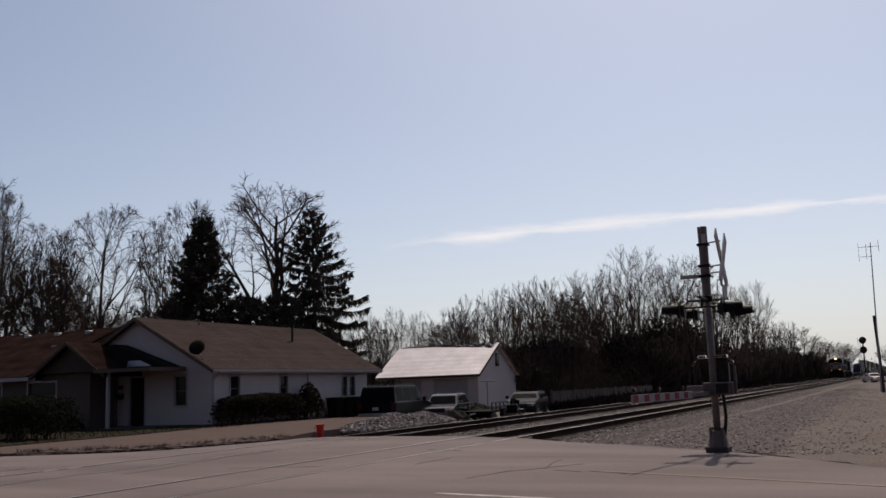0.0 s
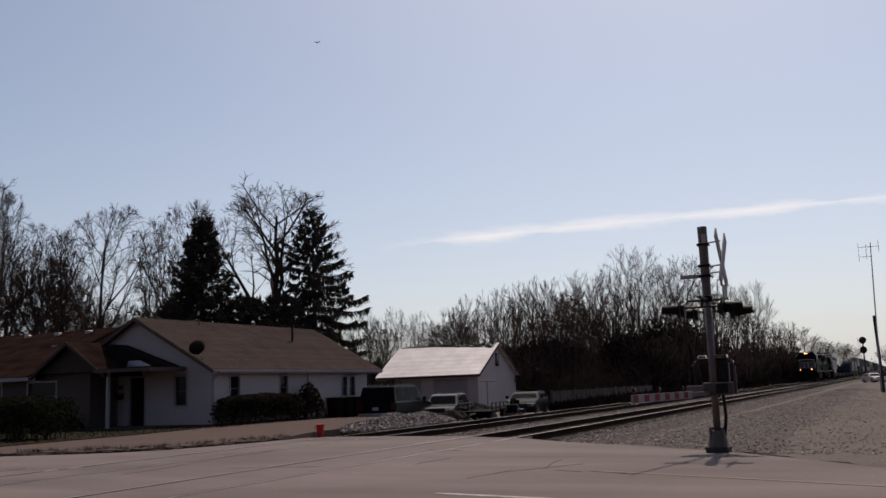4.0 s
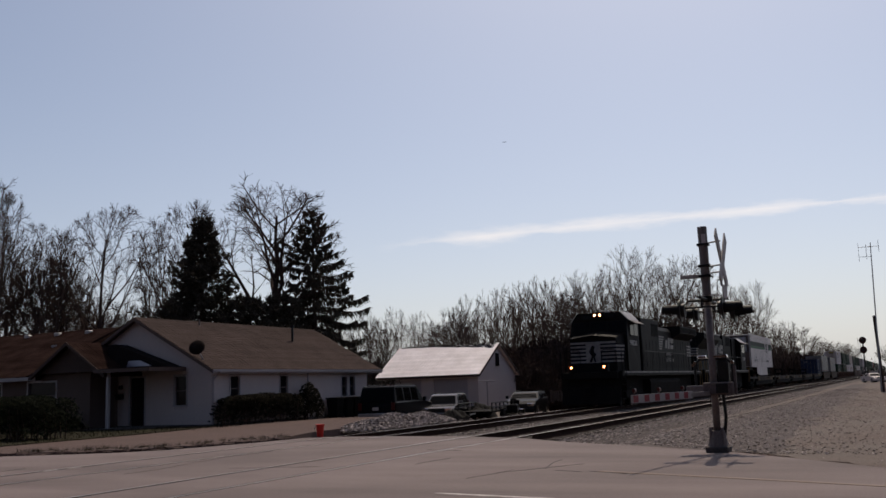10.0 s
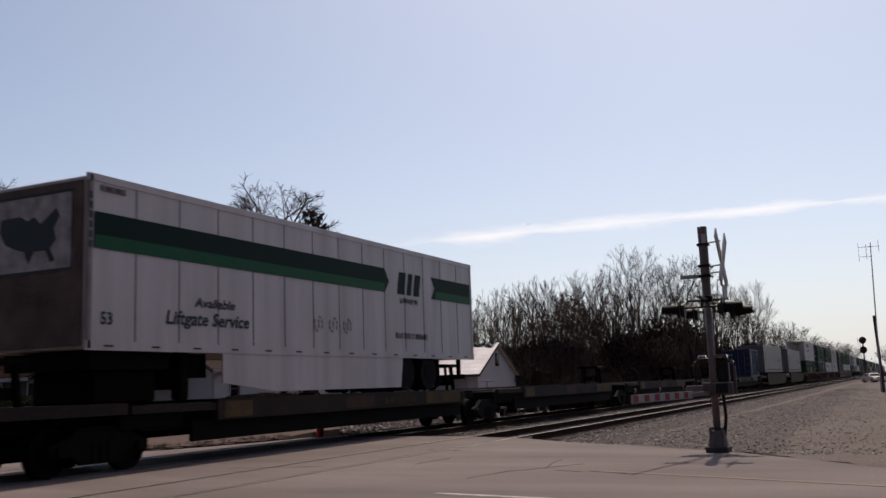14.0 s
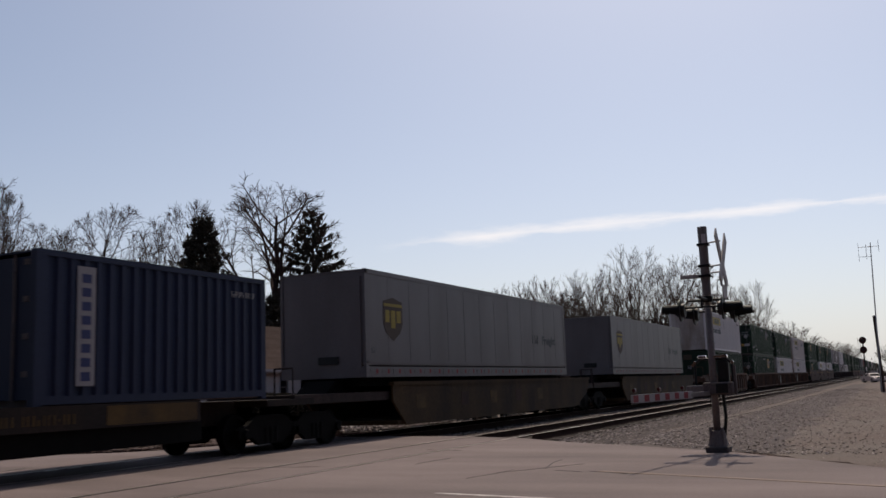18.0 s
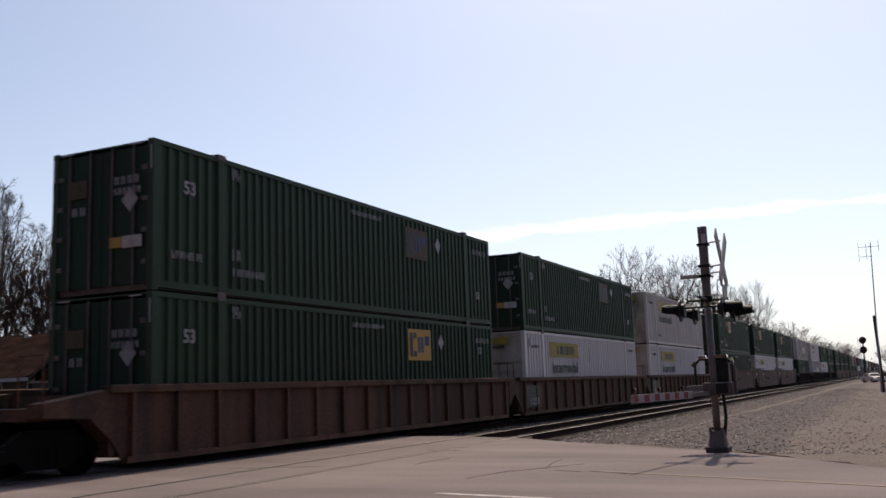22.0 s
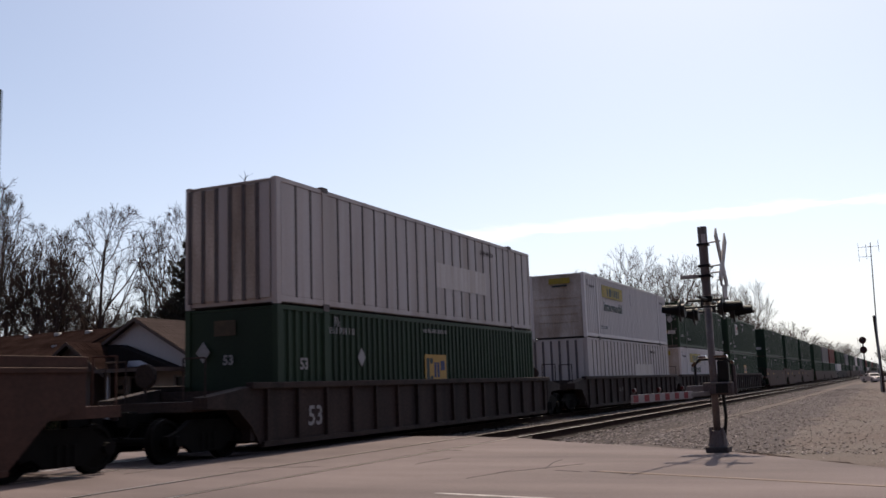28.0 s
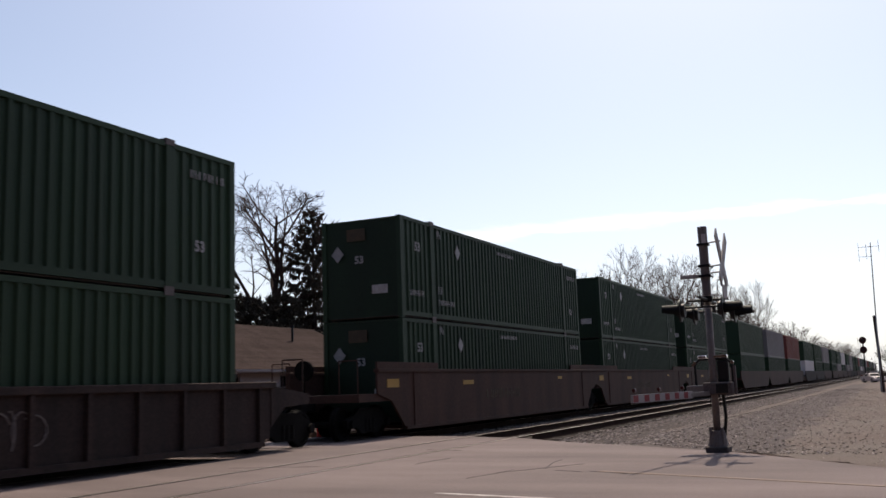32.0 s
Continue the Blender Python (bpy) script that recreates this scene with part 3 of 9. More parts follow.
# spilled ballast that thins out ragged over the gravel yard
bm = bmesh.new()
prev = None
for i in range(190):
    x = 17.5 + 0.55 * i
    out = 2.0 + 0.9 * noise.noise(Vector((x * .35, 3, 1))) + 0.35 * noise.noise(Vector((x * 1.7, 8, 1))) + 0.012 * (x - 17)
    row = []
    for k in range(9):
        y = 6.4 + (out - 6.4) * k / 8
        row.append(bm.verts.new((x, y, max(land(x, y), bed_height(y)) + (0.010 if k < 8 else -0.004))))
    if prev:
        for k in range(8):
            bm.faces.new((prev[k], row[k], row[k + 1], prev[k + 1]))
    prev = row
setting("ballast_spill", bm, M["ballast"], "dark grey ballast spilled over the yard's edge", "ballast", smooth=True)
rng = random.Random(12)
spots = []
for i in range(84000):
    x = 17 + 73 * rng.random() ** 1.7
    y = rng.uniform(-3.5, 17.2)
    inside = (x < 22.9 and y > 8) or (y < 8 and x < 17.4 + (y - 2.7) * (0.85 if y > 2.7 else 1.25) + 0.15)
    if inside:
        continue
    if y < 6.0 and rng.random() > max(0.0, (y + 3.2) / 9.2) ** 2.0:
        continue
    spots.append((x, y, max(land(x, y), bed_height(y)) + (0.05 if 5 < y < 8 else 0.022)))
stones("ballast_stones", "loose grey ballast stones", M["stone"], spots, 5, 0.014, 0.038, 0.42)
spots = []
for i in range(15000):
    x, y = 14 + 60 * rng.random() ** 1.7, rng.uniform(-6, 6.0)
    if x < 15.2 + (y - 0.3) * 0.9 or x < 13.5:
        continue
    spots.append((x, y, land(x, y) + 0.01))
stones("yard_stones", "scattered gravel on the dusty ground", M["stone"], spots, 6, 0.008, 0.020, 0.2)
# crumbs of stone and old tufts on the verge
spots = []
for i in range(1500):
    k = rng.random() * (len(edge) - 2)
    a, b = Vector(edge[int(k)]), Vector(edge[int(k) + 1])
    p = a.lerp(b, k - int(k))
    if p.y > 34:
        continue
    off = abs(rng.gauss(0, .9))
    q = p + Vector((.75, .65)) * off + Vector((rng.gauss(0, .15), rng.gauss(0, .15)))
    spots.append((q.x, q.y, .05 if off > .12 else .03))
stones("verge_stones", "scattered crumbs of stone on the dirt verge", M["rubble"], spots, 8, 0.008, 0.024, 0.4)
bm = bmesh.new()
for i in range(130):
    k = rng.random() * (len(edge) - 3)
    p = Vector(edge[int(k)]).lerp(Vector(edge[int(k) + 1]), k - int(k)) + Vector((.75, .65)) * abs(rng.gauss(.1, .5))
    for j in range(7):
        x, y = p.x + rng.gauss(0, .05), p.y + rng.gauss(0, .05)
        bm.faces.new([bm.verts.new((x - .008, y, .03)), bm.verts.new((x + .008, y, .03)), bm.verts.new((x + rng.gauss(0, .05), y + rng.gauss(0, .05), .05 + rng.uniform(.03, .11)))])
setting("verge_tufts", bm, M["grass"], "small dry tufts along the verge", "grass", kind="stuff")
# heap of broken stone beyond the crossing
spots = []
for i in range(9000):
    a, q = rng.uniform(0, 6.283), rng.random() ** 0.5
    x, y = 30.6 + 4.2 * q * math.cos(a), 16.5 + 1.1 * q * math.sin(a)
    h = (1 - q * q) * (0.42 + 0.16 * noise.noise(Vector((x, y, 2))))
    spots.append((x, y, -0.05 + h * rng.uniform(0.6, 1.0)))
stones("stone_heap", "low heap of broken pale limestone", M["stone"], spots, 7, 0.025, 0.065, 0.8)
bm = bmesh.new()
rings = []
for k in range(7):
    q = 1 - k / 6
    rings.append([bm.verts.new((30.6 + 4.1 * q * math.cos(t), 16.5 + 1.05 * q * math.sin(t), -0.12 + (1 - q * q) * 0.36)) for t in [i * 6.283 / 20 for i in range(20)]])
for a, b in zip(rings, rings[1:]):
    for i in range(20):
        bm.faces.new((a[i], a[(i + 1) % 20], b[(i + 1) % 20], b[i]))
setting("stone_heap_core", bm, M["rubble"], "packed core of the limestone heap", "stone heap", smooth=True)
# ---- houses ----
def shingled(parent, origin, u_dir, v_dir, ulen, vlen, mat, rows, cols, name="shingle", thick=0.009):
    """Courses of shingles on a slope: each course one strip of staggered tabs, a part of the roof. u runs along the eave, v up the slope."""
    o, u, v = Vector(origin), Vector(u_dir).normalized(), Vector(v_dir).normalized()
    n = u.cross(v).normalized()
    if n.z < 0:
        n = -n
    rng = random.Random(int(abs(o.x * 7 + o.y * 13)))
    for r in range(rows):
        bm = bmesh.new()
        v0, v1 = vlen * r / rows, vlen * (r + 1.12) / rows
        v1 = min(v1, vlen)
        for c in range(cols):
            a, b = ulen * (c + 0.02) / cols, ulen * (c + 0.98) / cols
            lift = thick * rng.uniform(0.8, 1.4)
            j = rng.uniform(-0.02, 0.01)
            p = [o + u * a + v * (v0 + j), o + u * b + v * (v0 + j), o + u * b + v * v1, o + u * a + v * v1]
            top = [p[0] + n * lift, p[1] + n * lift, p[2] + n * 0.006, p[3] + n * 0.006]
            lo = [bm.verts.new(q) for q in p]
            hi = [bm.verts.new(q) for q in top]
            bm.faces.new(hi)
            for i in range(4):
                bm.faces.new((lo[i], lo[(i + 1) % 4], hi[(i + 1) % 4], hi[i]))
        part(name, bm, mat, parent)


def clapboards(parent, axis, plane, a, b, z0, z1, mat, out, holes=(), rise=0.2, top=None):
    """Lapped boards on a wall: each course is a part. axis 'x': the wall lies in the plane x = plane and runs along y from a to b. holes: (a, b, z0, z1). top(z) limits a gable course to (a, b)."""
    k = 0
    z = z0
    while z < z1 - 0.02:
        zt = min(z + rise, z1)
        lo, hi = (a, b) if top is None else top((z + zt) / 2)
        if hi - lo < 0.1:
            break
        cuts = sorted((h[0], h[1]) for h in holes if h[2] < zt - 0.03 and h[3] > z + 0.03)
        runs, s = [], lo
        for h0, h1 in cuts:
            runs.append((s, h0))
            s = h1
        runs.append((s, hi))
        for r0, r1 in runs:
            if r1 - r0 < 0.03:
                continue
            bm = bmesh.new()
            sec = [(plane, z), (plane + out * 0.022, z), (plane + out * 0.006, zt), (plane, zt)]
            if axis == "x":
                prism(bm, sec, "y", r0, r1)
            else:
                prism(bm, [(p, q) for p, q in sec], "x", r0, r1)
            part("board", bm, mat, parent)
        z = zt


def wall_with_holes(axis, p0, p1, a, b, z0, z1, holes):
    """A wall between the planes p0 and p1 in one piece, with rectangular openings through it."""
    ss = sorted({a, b, *[h[0] for h in holes], *[h[1] for h in holes]})
    zs = sorted({z0, z1, *[min(max(h[2], z0), z1) for h in holes], *[min(max(h[3], z0), z1) for h in holes]})
    def full(i, j):
        if not (0 <= i < len(ss) - 1 and 0 <= j < len(zs) - 1):
            return False
        s, z = (ss[i] + ss[i + 1]) / 2, (zs[j] + zs[j + 1]) / 2
        return not any(h[0] < s < h[1] and h[2] < z < h[3] for h in holes)
    bm = bmesh.new()
    made = {}
    def at(i, j, k):
        if (i, j, k) not in made:
            p = (p0, p1)[k]
            made[i, j, k] = bm.verts.new((p, ss[i], zs[j]) if axis == "x" else (ss[i], p, zs[j]))
        return made[i, j, k]
    for i in range(len(ss) - 1):
        for j in range(len(zs) - 1):
            if not full(i, j):
                continue
            for k in (0, 1):
                bm.faces.new((at(i, j, k), at(i + 1, j, k), at(i + 1, j + 1, k), at(i, j + 1, k)))
            for di, dj, q in ((-1, 0, ((i, j), (i, j + 1))), (1, 0, ((i + 1, j), (i + 1, j + 1))), (0, -1, ((i, j), (i + 1, j))), (0, 1, ((i, j + 1), (i + 1, j + 1)))):
                if not full(i + di, j + dj):
                    bm.faces.new((at(*q[0], 0), at(*q[1], 0), at(*q[1], 1), at(*q[0], 1)))
    return bm


def window(parent, axis, plane, out, a, b, z0, z1, bars=1):
    """A sash window in a wall: frame, sill, glass and a meeting rail. plane is the outer face; out its outward sign."""
    def lay(bm, d0, d1, s0, s1, t0, t1):
        q0, q1 = sorted((plane + out * d0, plane + out * d1))
        bx(bm, *((q0, q1, s0, s1) if axis == "x" else (s0, s1, q0, q1)), t0, t1)
    fr = bmesh.new()
    for s0, s1, t0, t1 in ((a - .07, a, z0 - .02, z1 + .08), (b, b + .07, z0 - .02, z1 + .08), (a, b, z1, z1 + .08)):
        lay(fr, -0.02, 0.035, s0, s1, t0, t1)
    w = part("window", fr, M["trim"], parent)
    bm = bmesh.new()
    lay(bm, -0.02, 0.06, a - .09, b + .09, z0 - .05, z0)
    part("sill", bm, M["trim"], w)
    bm = bmesh.new()
    lay(bm, -0.075, -0.065, a, b, z0, z1)
    part("pane", bm, M["pane"], w, "dark window glass")
    bm = bmesh.new()
    lay(bm, -0.062, -0.03, a, b, (z0 + z1) / 2 - .025, (z0 + z1) / 2 + .025)
    for s0, s1 in ((a, a + .04), (b - .04, b)):
        lay(bm, -0.062, -0.03, s0, s1, z0, z1)
    part("sash", bm, M["dark_post"], w, "dark sash bars")
    return w


def white_house():
    X0, X1, Y0, Y1, E, PITCH = 29.9, 42.0, 24.5, 32.1, 2.34, 0.556
    YM = (Y0 + Y1) / 2
    R = E + (YM - Y0) * PITCH
    t = thing("house", "white clapboard house with a low brown shingle gable roof", "house", "houses")
    gh = [(25.76, 26.35, 0.9, 2.04), (27.95, 28.7, 0.12, 2.06)]
    sh = [(31.04, 31.62, 1.0, 1.98), (34.47, 35.03, 1.0, 1.98), (39.57, 40.05, 1.0, 1.92), (40.3, 40.77, 1.0, 1.92)]
    part("wall", wall_with_holes("x", X0, X0 + 0.15, Y0, Y1, -0.1, E, gh), M["siding"], t)
    part("wall", wall_with_holes("y", Y0, Y0 + 0.15, X0 + 0.15, X1, -0.1, E, sh), M["siding"], t)
    part("wall", boxes((X1 - 0.15, X1, Y0 + 0.15, Y1, -0.1, E)), M["siding"], t)
    part("wall", boxes((X0 + 0.15, X1 - 0.15, Y1 - 0.15, Y1, -0.1, E)), M["siding"], t)
    for x in (X0, X1 - 0.15):
        bm = bmesh.new()
        prism(bm, [(Y0, E), (Y1, E), (YM, R)], "x", x, x + 0.15)
        part("gable", bm, M["siding"], t)
    part("foundation", boxes((X0 - 0.03, X1 + 0.03, Y0 - 0.03, Y1 + 0.03, -0.15, 0.12)), M["concrete"], t)
    clapboards(t, "x", X0, Y0, Y1, 0.13, E, M["siding"], -1, [(h[0] - .07, h[1] + .07, h[2] - .02, h[3] + .08) for h in gh])
    clapboards(t, "x", X0, Y0, Y1, E, R, M["siding"], -1, top=lambda z: (Y0 + (z - E) / PITCH, Y1 - (z - E) / PITCH))
    clapboards(t, "y", Y0, X0, X1, 0.13, E, M["siding"], -1, [(h[0] - .07, h[1] + .07, h[2] - .02, h[3] + .08) for h in sh])
    for h in gh[:1]:
        window(t, "x", X0, -1, *h)
    for h in sh:
        window(t, "y", Y0, -1, *h)
    d = part("door", boxes((X0 + .05, X0 + .1, 27.95, 28.7, 0.12, 2.06)), M["dark_door"], t, "dark front door")
    part("door_frame", boxes((X0 - .035, X0 + .04, 27.87, 27.95, 0.12, 2.14), (X0 - .035, X0 + .04, 28.7, 28.78, 0.12, 2.14), (X0 - .035, X0 + .04, 27.95, 28.7, 2.06, 2.14)), M["trim"], d)
    bm = bmesh.new()
    rod(bm, (X0, 28.05, 1.0), (X0 + .06, 28.05, 1.0), 0.03)
    part("door_handle", bm, M["chrome"], d)
    # roof: two slabs with overhang, fascia, and shingle courses on the side that shows
    OV = 0.32
    slope = math.hypot(YM - Y0 + OV, (YM - Y0 + OV) * PITCH)
    zlow = E - OV * PITCH
    bm = bmesh.new()
    prism(bm, [(Y0 - OV, zlow), (YM, R), (Y1 + OV, zlow), (Y1 + OV, zlow + 0.1), (YM, R + 0.1), (Y0 - OV, zlow + 0.1)], "x", X0 - 0.3, X1 + 1.0)
    roof = part("roof", bm, M["shingle"], t, "weathered brown shingle roof")
    shingled(roof, (X0 - 0.3, Y0 - OV, zlow + 0.102), (1, 0, 0), (0, 1, PITCH), X1 - X0 + 1.3, slope, M["shingle"], 24, 44)
    bm = boxes((X0 - 0.32, X1 + 1.02, Y0 - OV - 0.02, Y0 - OV, zlow - 0.08, zlow + 0.09))
    part("fascia", bm, M["trim"], t)
    for s in (1, -1):
        ye = Y0 - OV if s > 0 else Y1 + OV
        bm = bmesh.new()
        prism(bm, [(ye, zlow - 0.06), (YM, R - 0.06), (YM, R + 0.09), (ye, zlow + 0.09)], "x", X0 - 0.33, X0 - 0.30)
        part("bargeboard", bm, M["cream"], t)
    bm = bmesh.new()
    prism(bm, [(-.06, -.04), (.05, -.04), (.05, .05), (.035, .05), (.035, -.02), (-.045, -.02), (-.045, .05), (-.06, .05)], "x", X0 - 0.3, X1 + 0.9)
    g = part("gutter", bm, M["trim"], t)
    g.location = (0, Y0 - OV - 0.07, zlow + 0.03)
    bm = bmesh.new()
    pipe(bm, [(X0 + .02, Y0 - OV - .07, zlow), (X0 + .02, Y0 - .06, zlow - .3), (X0 + .02, Y0 - .06, 0.1)], 0.04)
    part("downspout", bm, M["trim"], t)
    bm = bmesh.new()
    pipe(bm, [(36.6, Y0 - .05, zlow), (36.6, Y0 - .05, 1.2)], 0.03)
    part("conduit", bm, M["metal_grey"], t)
    bm = bmesh.new()
    rod(bm, (38.8, 26.8, 3.5), (38.8, 26.8, 4.42), 0.06, n=10)
    rod(bm, (38.8, 26.8, 4.42), (38.8, 26.8, 4.5), 0.11, n=10)
    part("vent_pipe", bm, M["black_metal"], t, "dark metal vent pipe")
    bm = bmesh.new()
    rod(bm, (33.2, 27.9, 4.1), (33.2, 27.9, 4.62), 0.035, n=8)
    part("vent_pipe", bm, M["dark_post"], t)
    # dish on the rake
    bm = bmesh.new()
    rings = []
    for k in range(5):
        q = k / 4
        rings.append([bm.verts.new((-0.12 + 0.14 * q * q, 0.36 * q * math.cos(a), 0.31 * q * math.sin(a))) for a in [i * 6.283 / 20 for i in range(20)]])
    for a, b in zip(rings, rings[1:]):
        for i in range(20):
            bm.faces.new((a[i], a[(i + 1) % 20], b[(i + 1) % 20], b[i]))
    bmesh.ops.solidify(bm, geom=bm.faces[:], thickness=0.015)
    dish = part("satellite_dish", bm, M["dish"], t, "dark round satellite dish", smooth=True)
    dish.matrix_basis = pose(X0 - 0.25, 25.05, 3.16, 0, 15, 10)
    bm = bmesh.new()
    pipe(bm, [(X0 - 0.2, 25.05, 3.1), (X0 - 0.1, 24.9, 2.75), (X0 + 0.1, 24.9, 2.5)], 0.025)
    part("dish_arm", bm, M["metal_grey"], t)
    return t


def left_house():
    t = thing("house", "low cream house with reddish-brown shingles and a front gable", "house", "houses")
    F, E = 28.4, 2.35
    wh = [(31.3, 32.9, 0.9, 2.0), (34.5, 36.2, 0.9, 2.0)]
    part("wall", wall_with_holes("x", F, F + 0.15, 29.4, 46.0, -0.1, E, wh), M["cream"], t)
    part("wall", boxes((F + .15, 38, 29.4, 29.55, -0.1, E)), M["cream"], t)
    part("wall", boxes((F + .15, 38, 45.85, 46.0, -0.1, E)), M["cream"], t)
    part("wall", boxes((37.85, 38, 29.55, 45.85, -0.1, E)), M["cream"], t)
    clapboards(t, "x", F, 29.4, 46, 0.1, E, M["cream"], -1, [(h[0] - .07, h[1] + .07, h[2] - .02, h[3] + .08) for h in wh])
    for h in wh:
        window(t, "x", F, -1, *h)
    RX, RZ = 33.2, 4.42
    pitch = (RZ - E) / (RX - F)
    bm = bmesh.new()
    prism(bm, [(F - .45, E - .45 * pitch), (RX, RZ), (38.4, E - .4 * pitch), (38.4, E + .1 - .4 * pitch), (RX, RZ + .1), (F - .45, E + .1 - .45 * pitch)], "y", 32.6, 46.3)
    roof = part("roof", bm, M["shingle_red"], t, "reddish-brown shingle roof")
    shingled(roof, (F - .45, 46.3, E + .102 - .45 * pitch), (0, -1, 0), (1, 0, pitch), 13.7, math.hypot(RX - F + .45, RZ - E + .45 * pitch), M["shingle_red"], 24, 44)
    part("fascia", boxes((F - .47, F - .45, 32.0, 46.3, E - .45 * pitch - .06, E - .45 * pitch + .09)), M["trim"], t)
    # front gable
    GY, GH, GZ = 30.15, 1.72, 3.48
    bm = bmesh.new()
    prism(bm, [(GY - GH, E), (GY + GH, E), (GY, GZ)], "x", F - .3, F - .2)
    part("gable", bm, M["gable_wood"], t, "brown board gable")
    clapboards(t, "x", F - .3, GY - GH, GY + GH, E, GZ, M["gable_wood"], -1, top=lambda z: (GY - GH * (1 - (z - E) / (GZ - E)), GY + GH * (1 - (z - E) / (GZ - E))))
    k = (GZ - E) / GH
    bm = bmesh.new()
    o = 0.35
    prism(bm, [(GY - GH - o, E - o * k), (GY, GZ), (GY + GH + o, E - o * k), (GY + GH + o, E - o * k + .1), (GY, GZ + .1), (GY - GH - o, E - o * k + .1)], "x", F - .6, 31.6)
    groof = part("gable_roof", bm, M["shingle_red"], t)
    L = math.hypot(GH + o, (GH + o) * k)
    shingled(groof, (F - .6, GY - GH - o, E - o * k + .102), (1, 0, 0), (0, 1, k), 3.8, L, M["shingle_red"], 12, 12)
    shingled(groof, (F - .6, GY + GH + o, E - o * k + .102), (1, 0, 0), (0, -1, k), 3.8, L, M["shingle_red"], 12, 12)
    for s in (-1, 1):
        bm = bmesh.new()
        prism(bm, [(GY + s * (GH + o), E - o * k - .05), (GY, GZ - .05), (GY, GZ + .09), (GY + s * (GH + o), E - o * k + .09)], "x", F - .63, F - .6)
        part("bargeboard", bm, M["gable_wood"], t)
    # hip slope that falls to the porch
    bm = bmesh.new()
    v = [bm.verts.new(p) for p in ((F + .2, 32.6, E + .05), (RX, 32.6, RZ + .05), (RX - .6, 30.6, E + .75), (F + .2, 29.0, E + .05))]
    bm.faces.new(v)
    bmesh.ops.solidify(bm, geom=bm.faces[:], thickness=0.08)
    part("hip", bm, M["shingle_red"], t)
    # porch between the houses: flat metal roof on a post
    part("porch_roof", boxes((27.8, 29.86, 25.8, 28.6, 2.36, 2.42)), M["shingle_red"], t, "dark flat porch roof")
    part("porch_fascia", boxes((27.75, 27.8, 25.75, 28.6, 2.26, 2.40), (27.8, 29.86, 25.75, 25.8, 2.26, 2.40)), M["cream"], t)
    # bluish tone: sky sheen of the porch roof, put into the colour
    M["tin"] = material("sky_sheen_metal", rgb(0.32, 0.35, 0.42), 0.35, 0.7, vary=0.1, bump=0.03)
    # dark panel painted in for the shade between the roofs
    bm = bmesh.new()
    prism(bm, [(25.9, 2.405), (29.3, 2.405), (29.3, 3.45), (28.9, 3.45)], "x", 29.2, 29.85)
    part("valley_shade", bm, M["dark_door"], t, "dark panel for the shade in the valley above the porch")
    # small panel in front that stands for the sheen
    bm = bmesh.new()
    prism(bm, [(26.9, 2.50), (28.2, 2.50), (28.1, 2.74), (27.5, 2.74)], "x", 29.12, 29.19)
    part("porch_sheen", bm, M["tin"], t, "bluish panel for the sky's sheen on the porch roof")
    for y in (28.06,):
        part("post", boxes((27.95, 28.07, y - .06, y + .06, -.05, 2.28)), M["trim"], t, "white porch post")
    part("porch_floor", boxes((27.8, 29.87, 26.2, 29.3, -.1, 0.10)), M["concrete"], t)
    part("mailbox", boxes((29.7, 29.86, 29.05, 29.35, 1.2, 1.42)), M["black_metal"], t)
    part("wall_lamp", boxes((29.74, 29.86, 29.1, 29.22, 1.62, 1.78)), M["black_metal"], t)
    for y in (34.0, 36.0, 38.0):
        part("roof_vent", boxes((32.7, 32.95, y, y + .3, 4.2, 4.46)), M["metal_grey"], t, "small metal roof vent", bevel=0.03)
    part("roof_vent", boxes((31.2, 31.35, 34.6, 34.75, 3.5, 3.75)), M["metal_grey"], t)
    return t


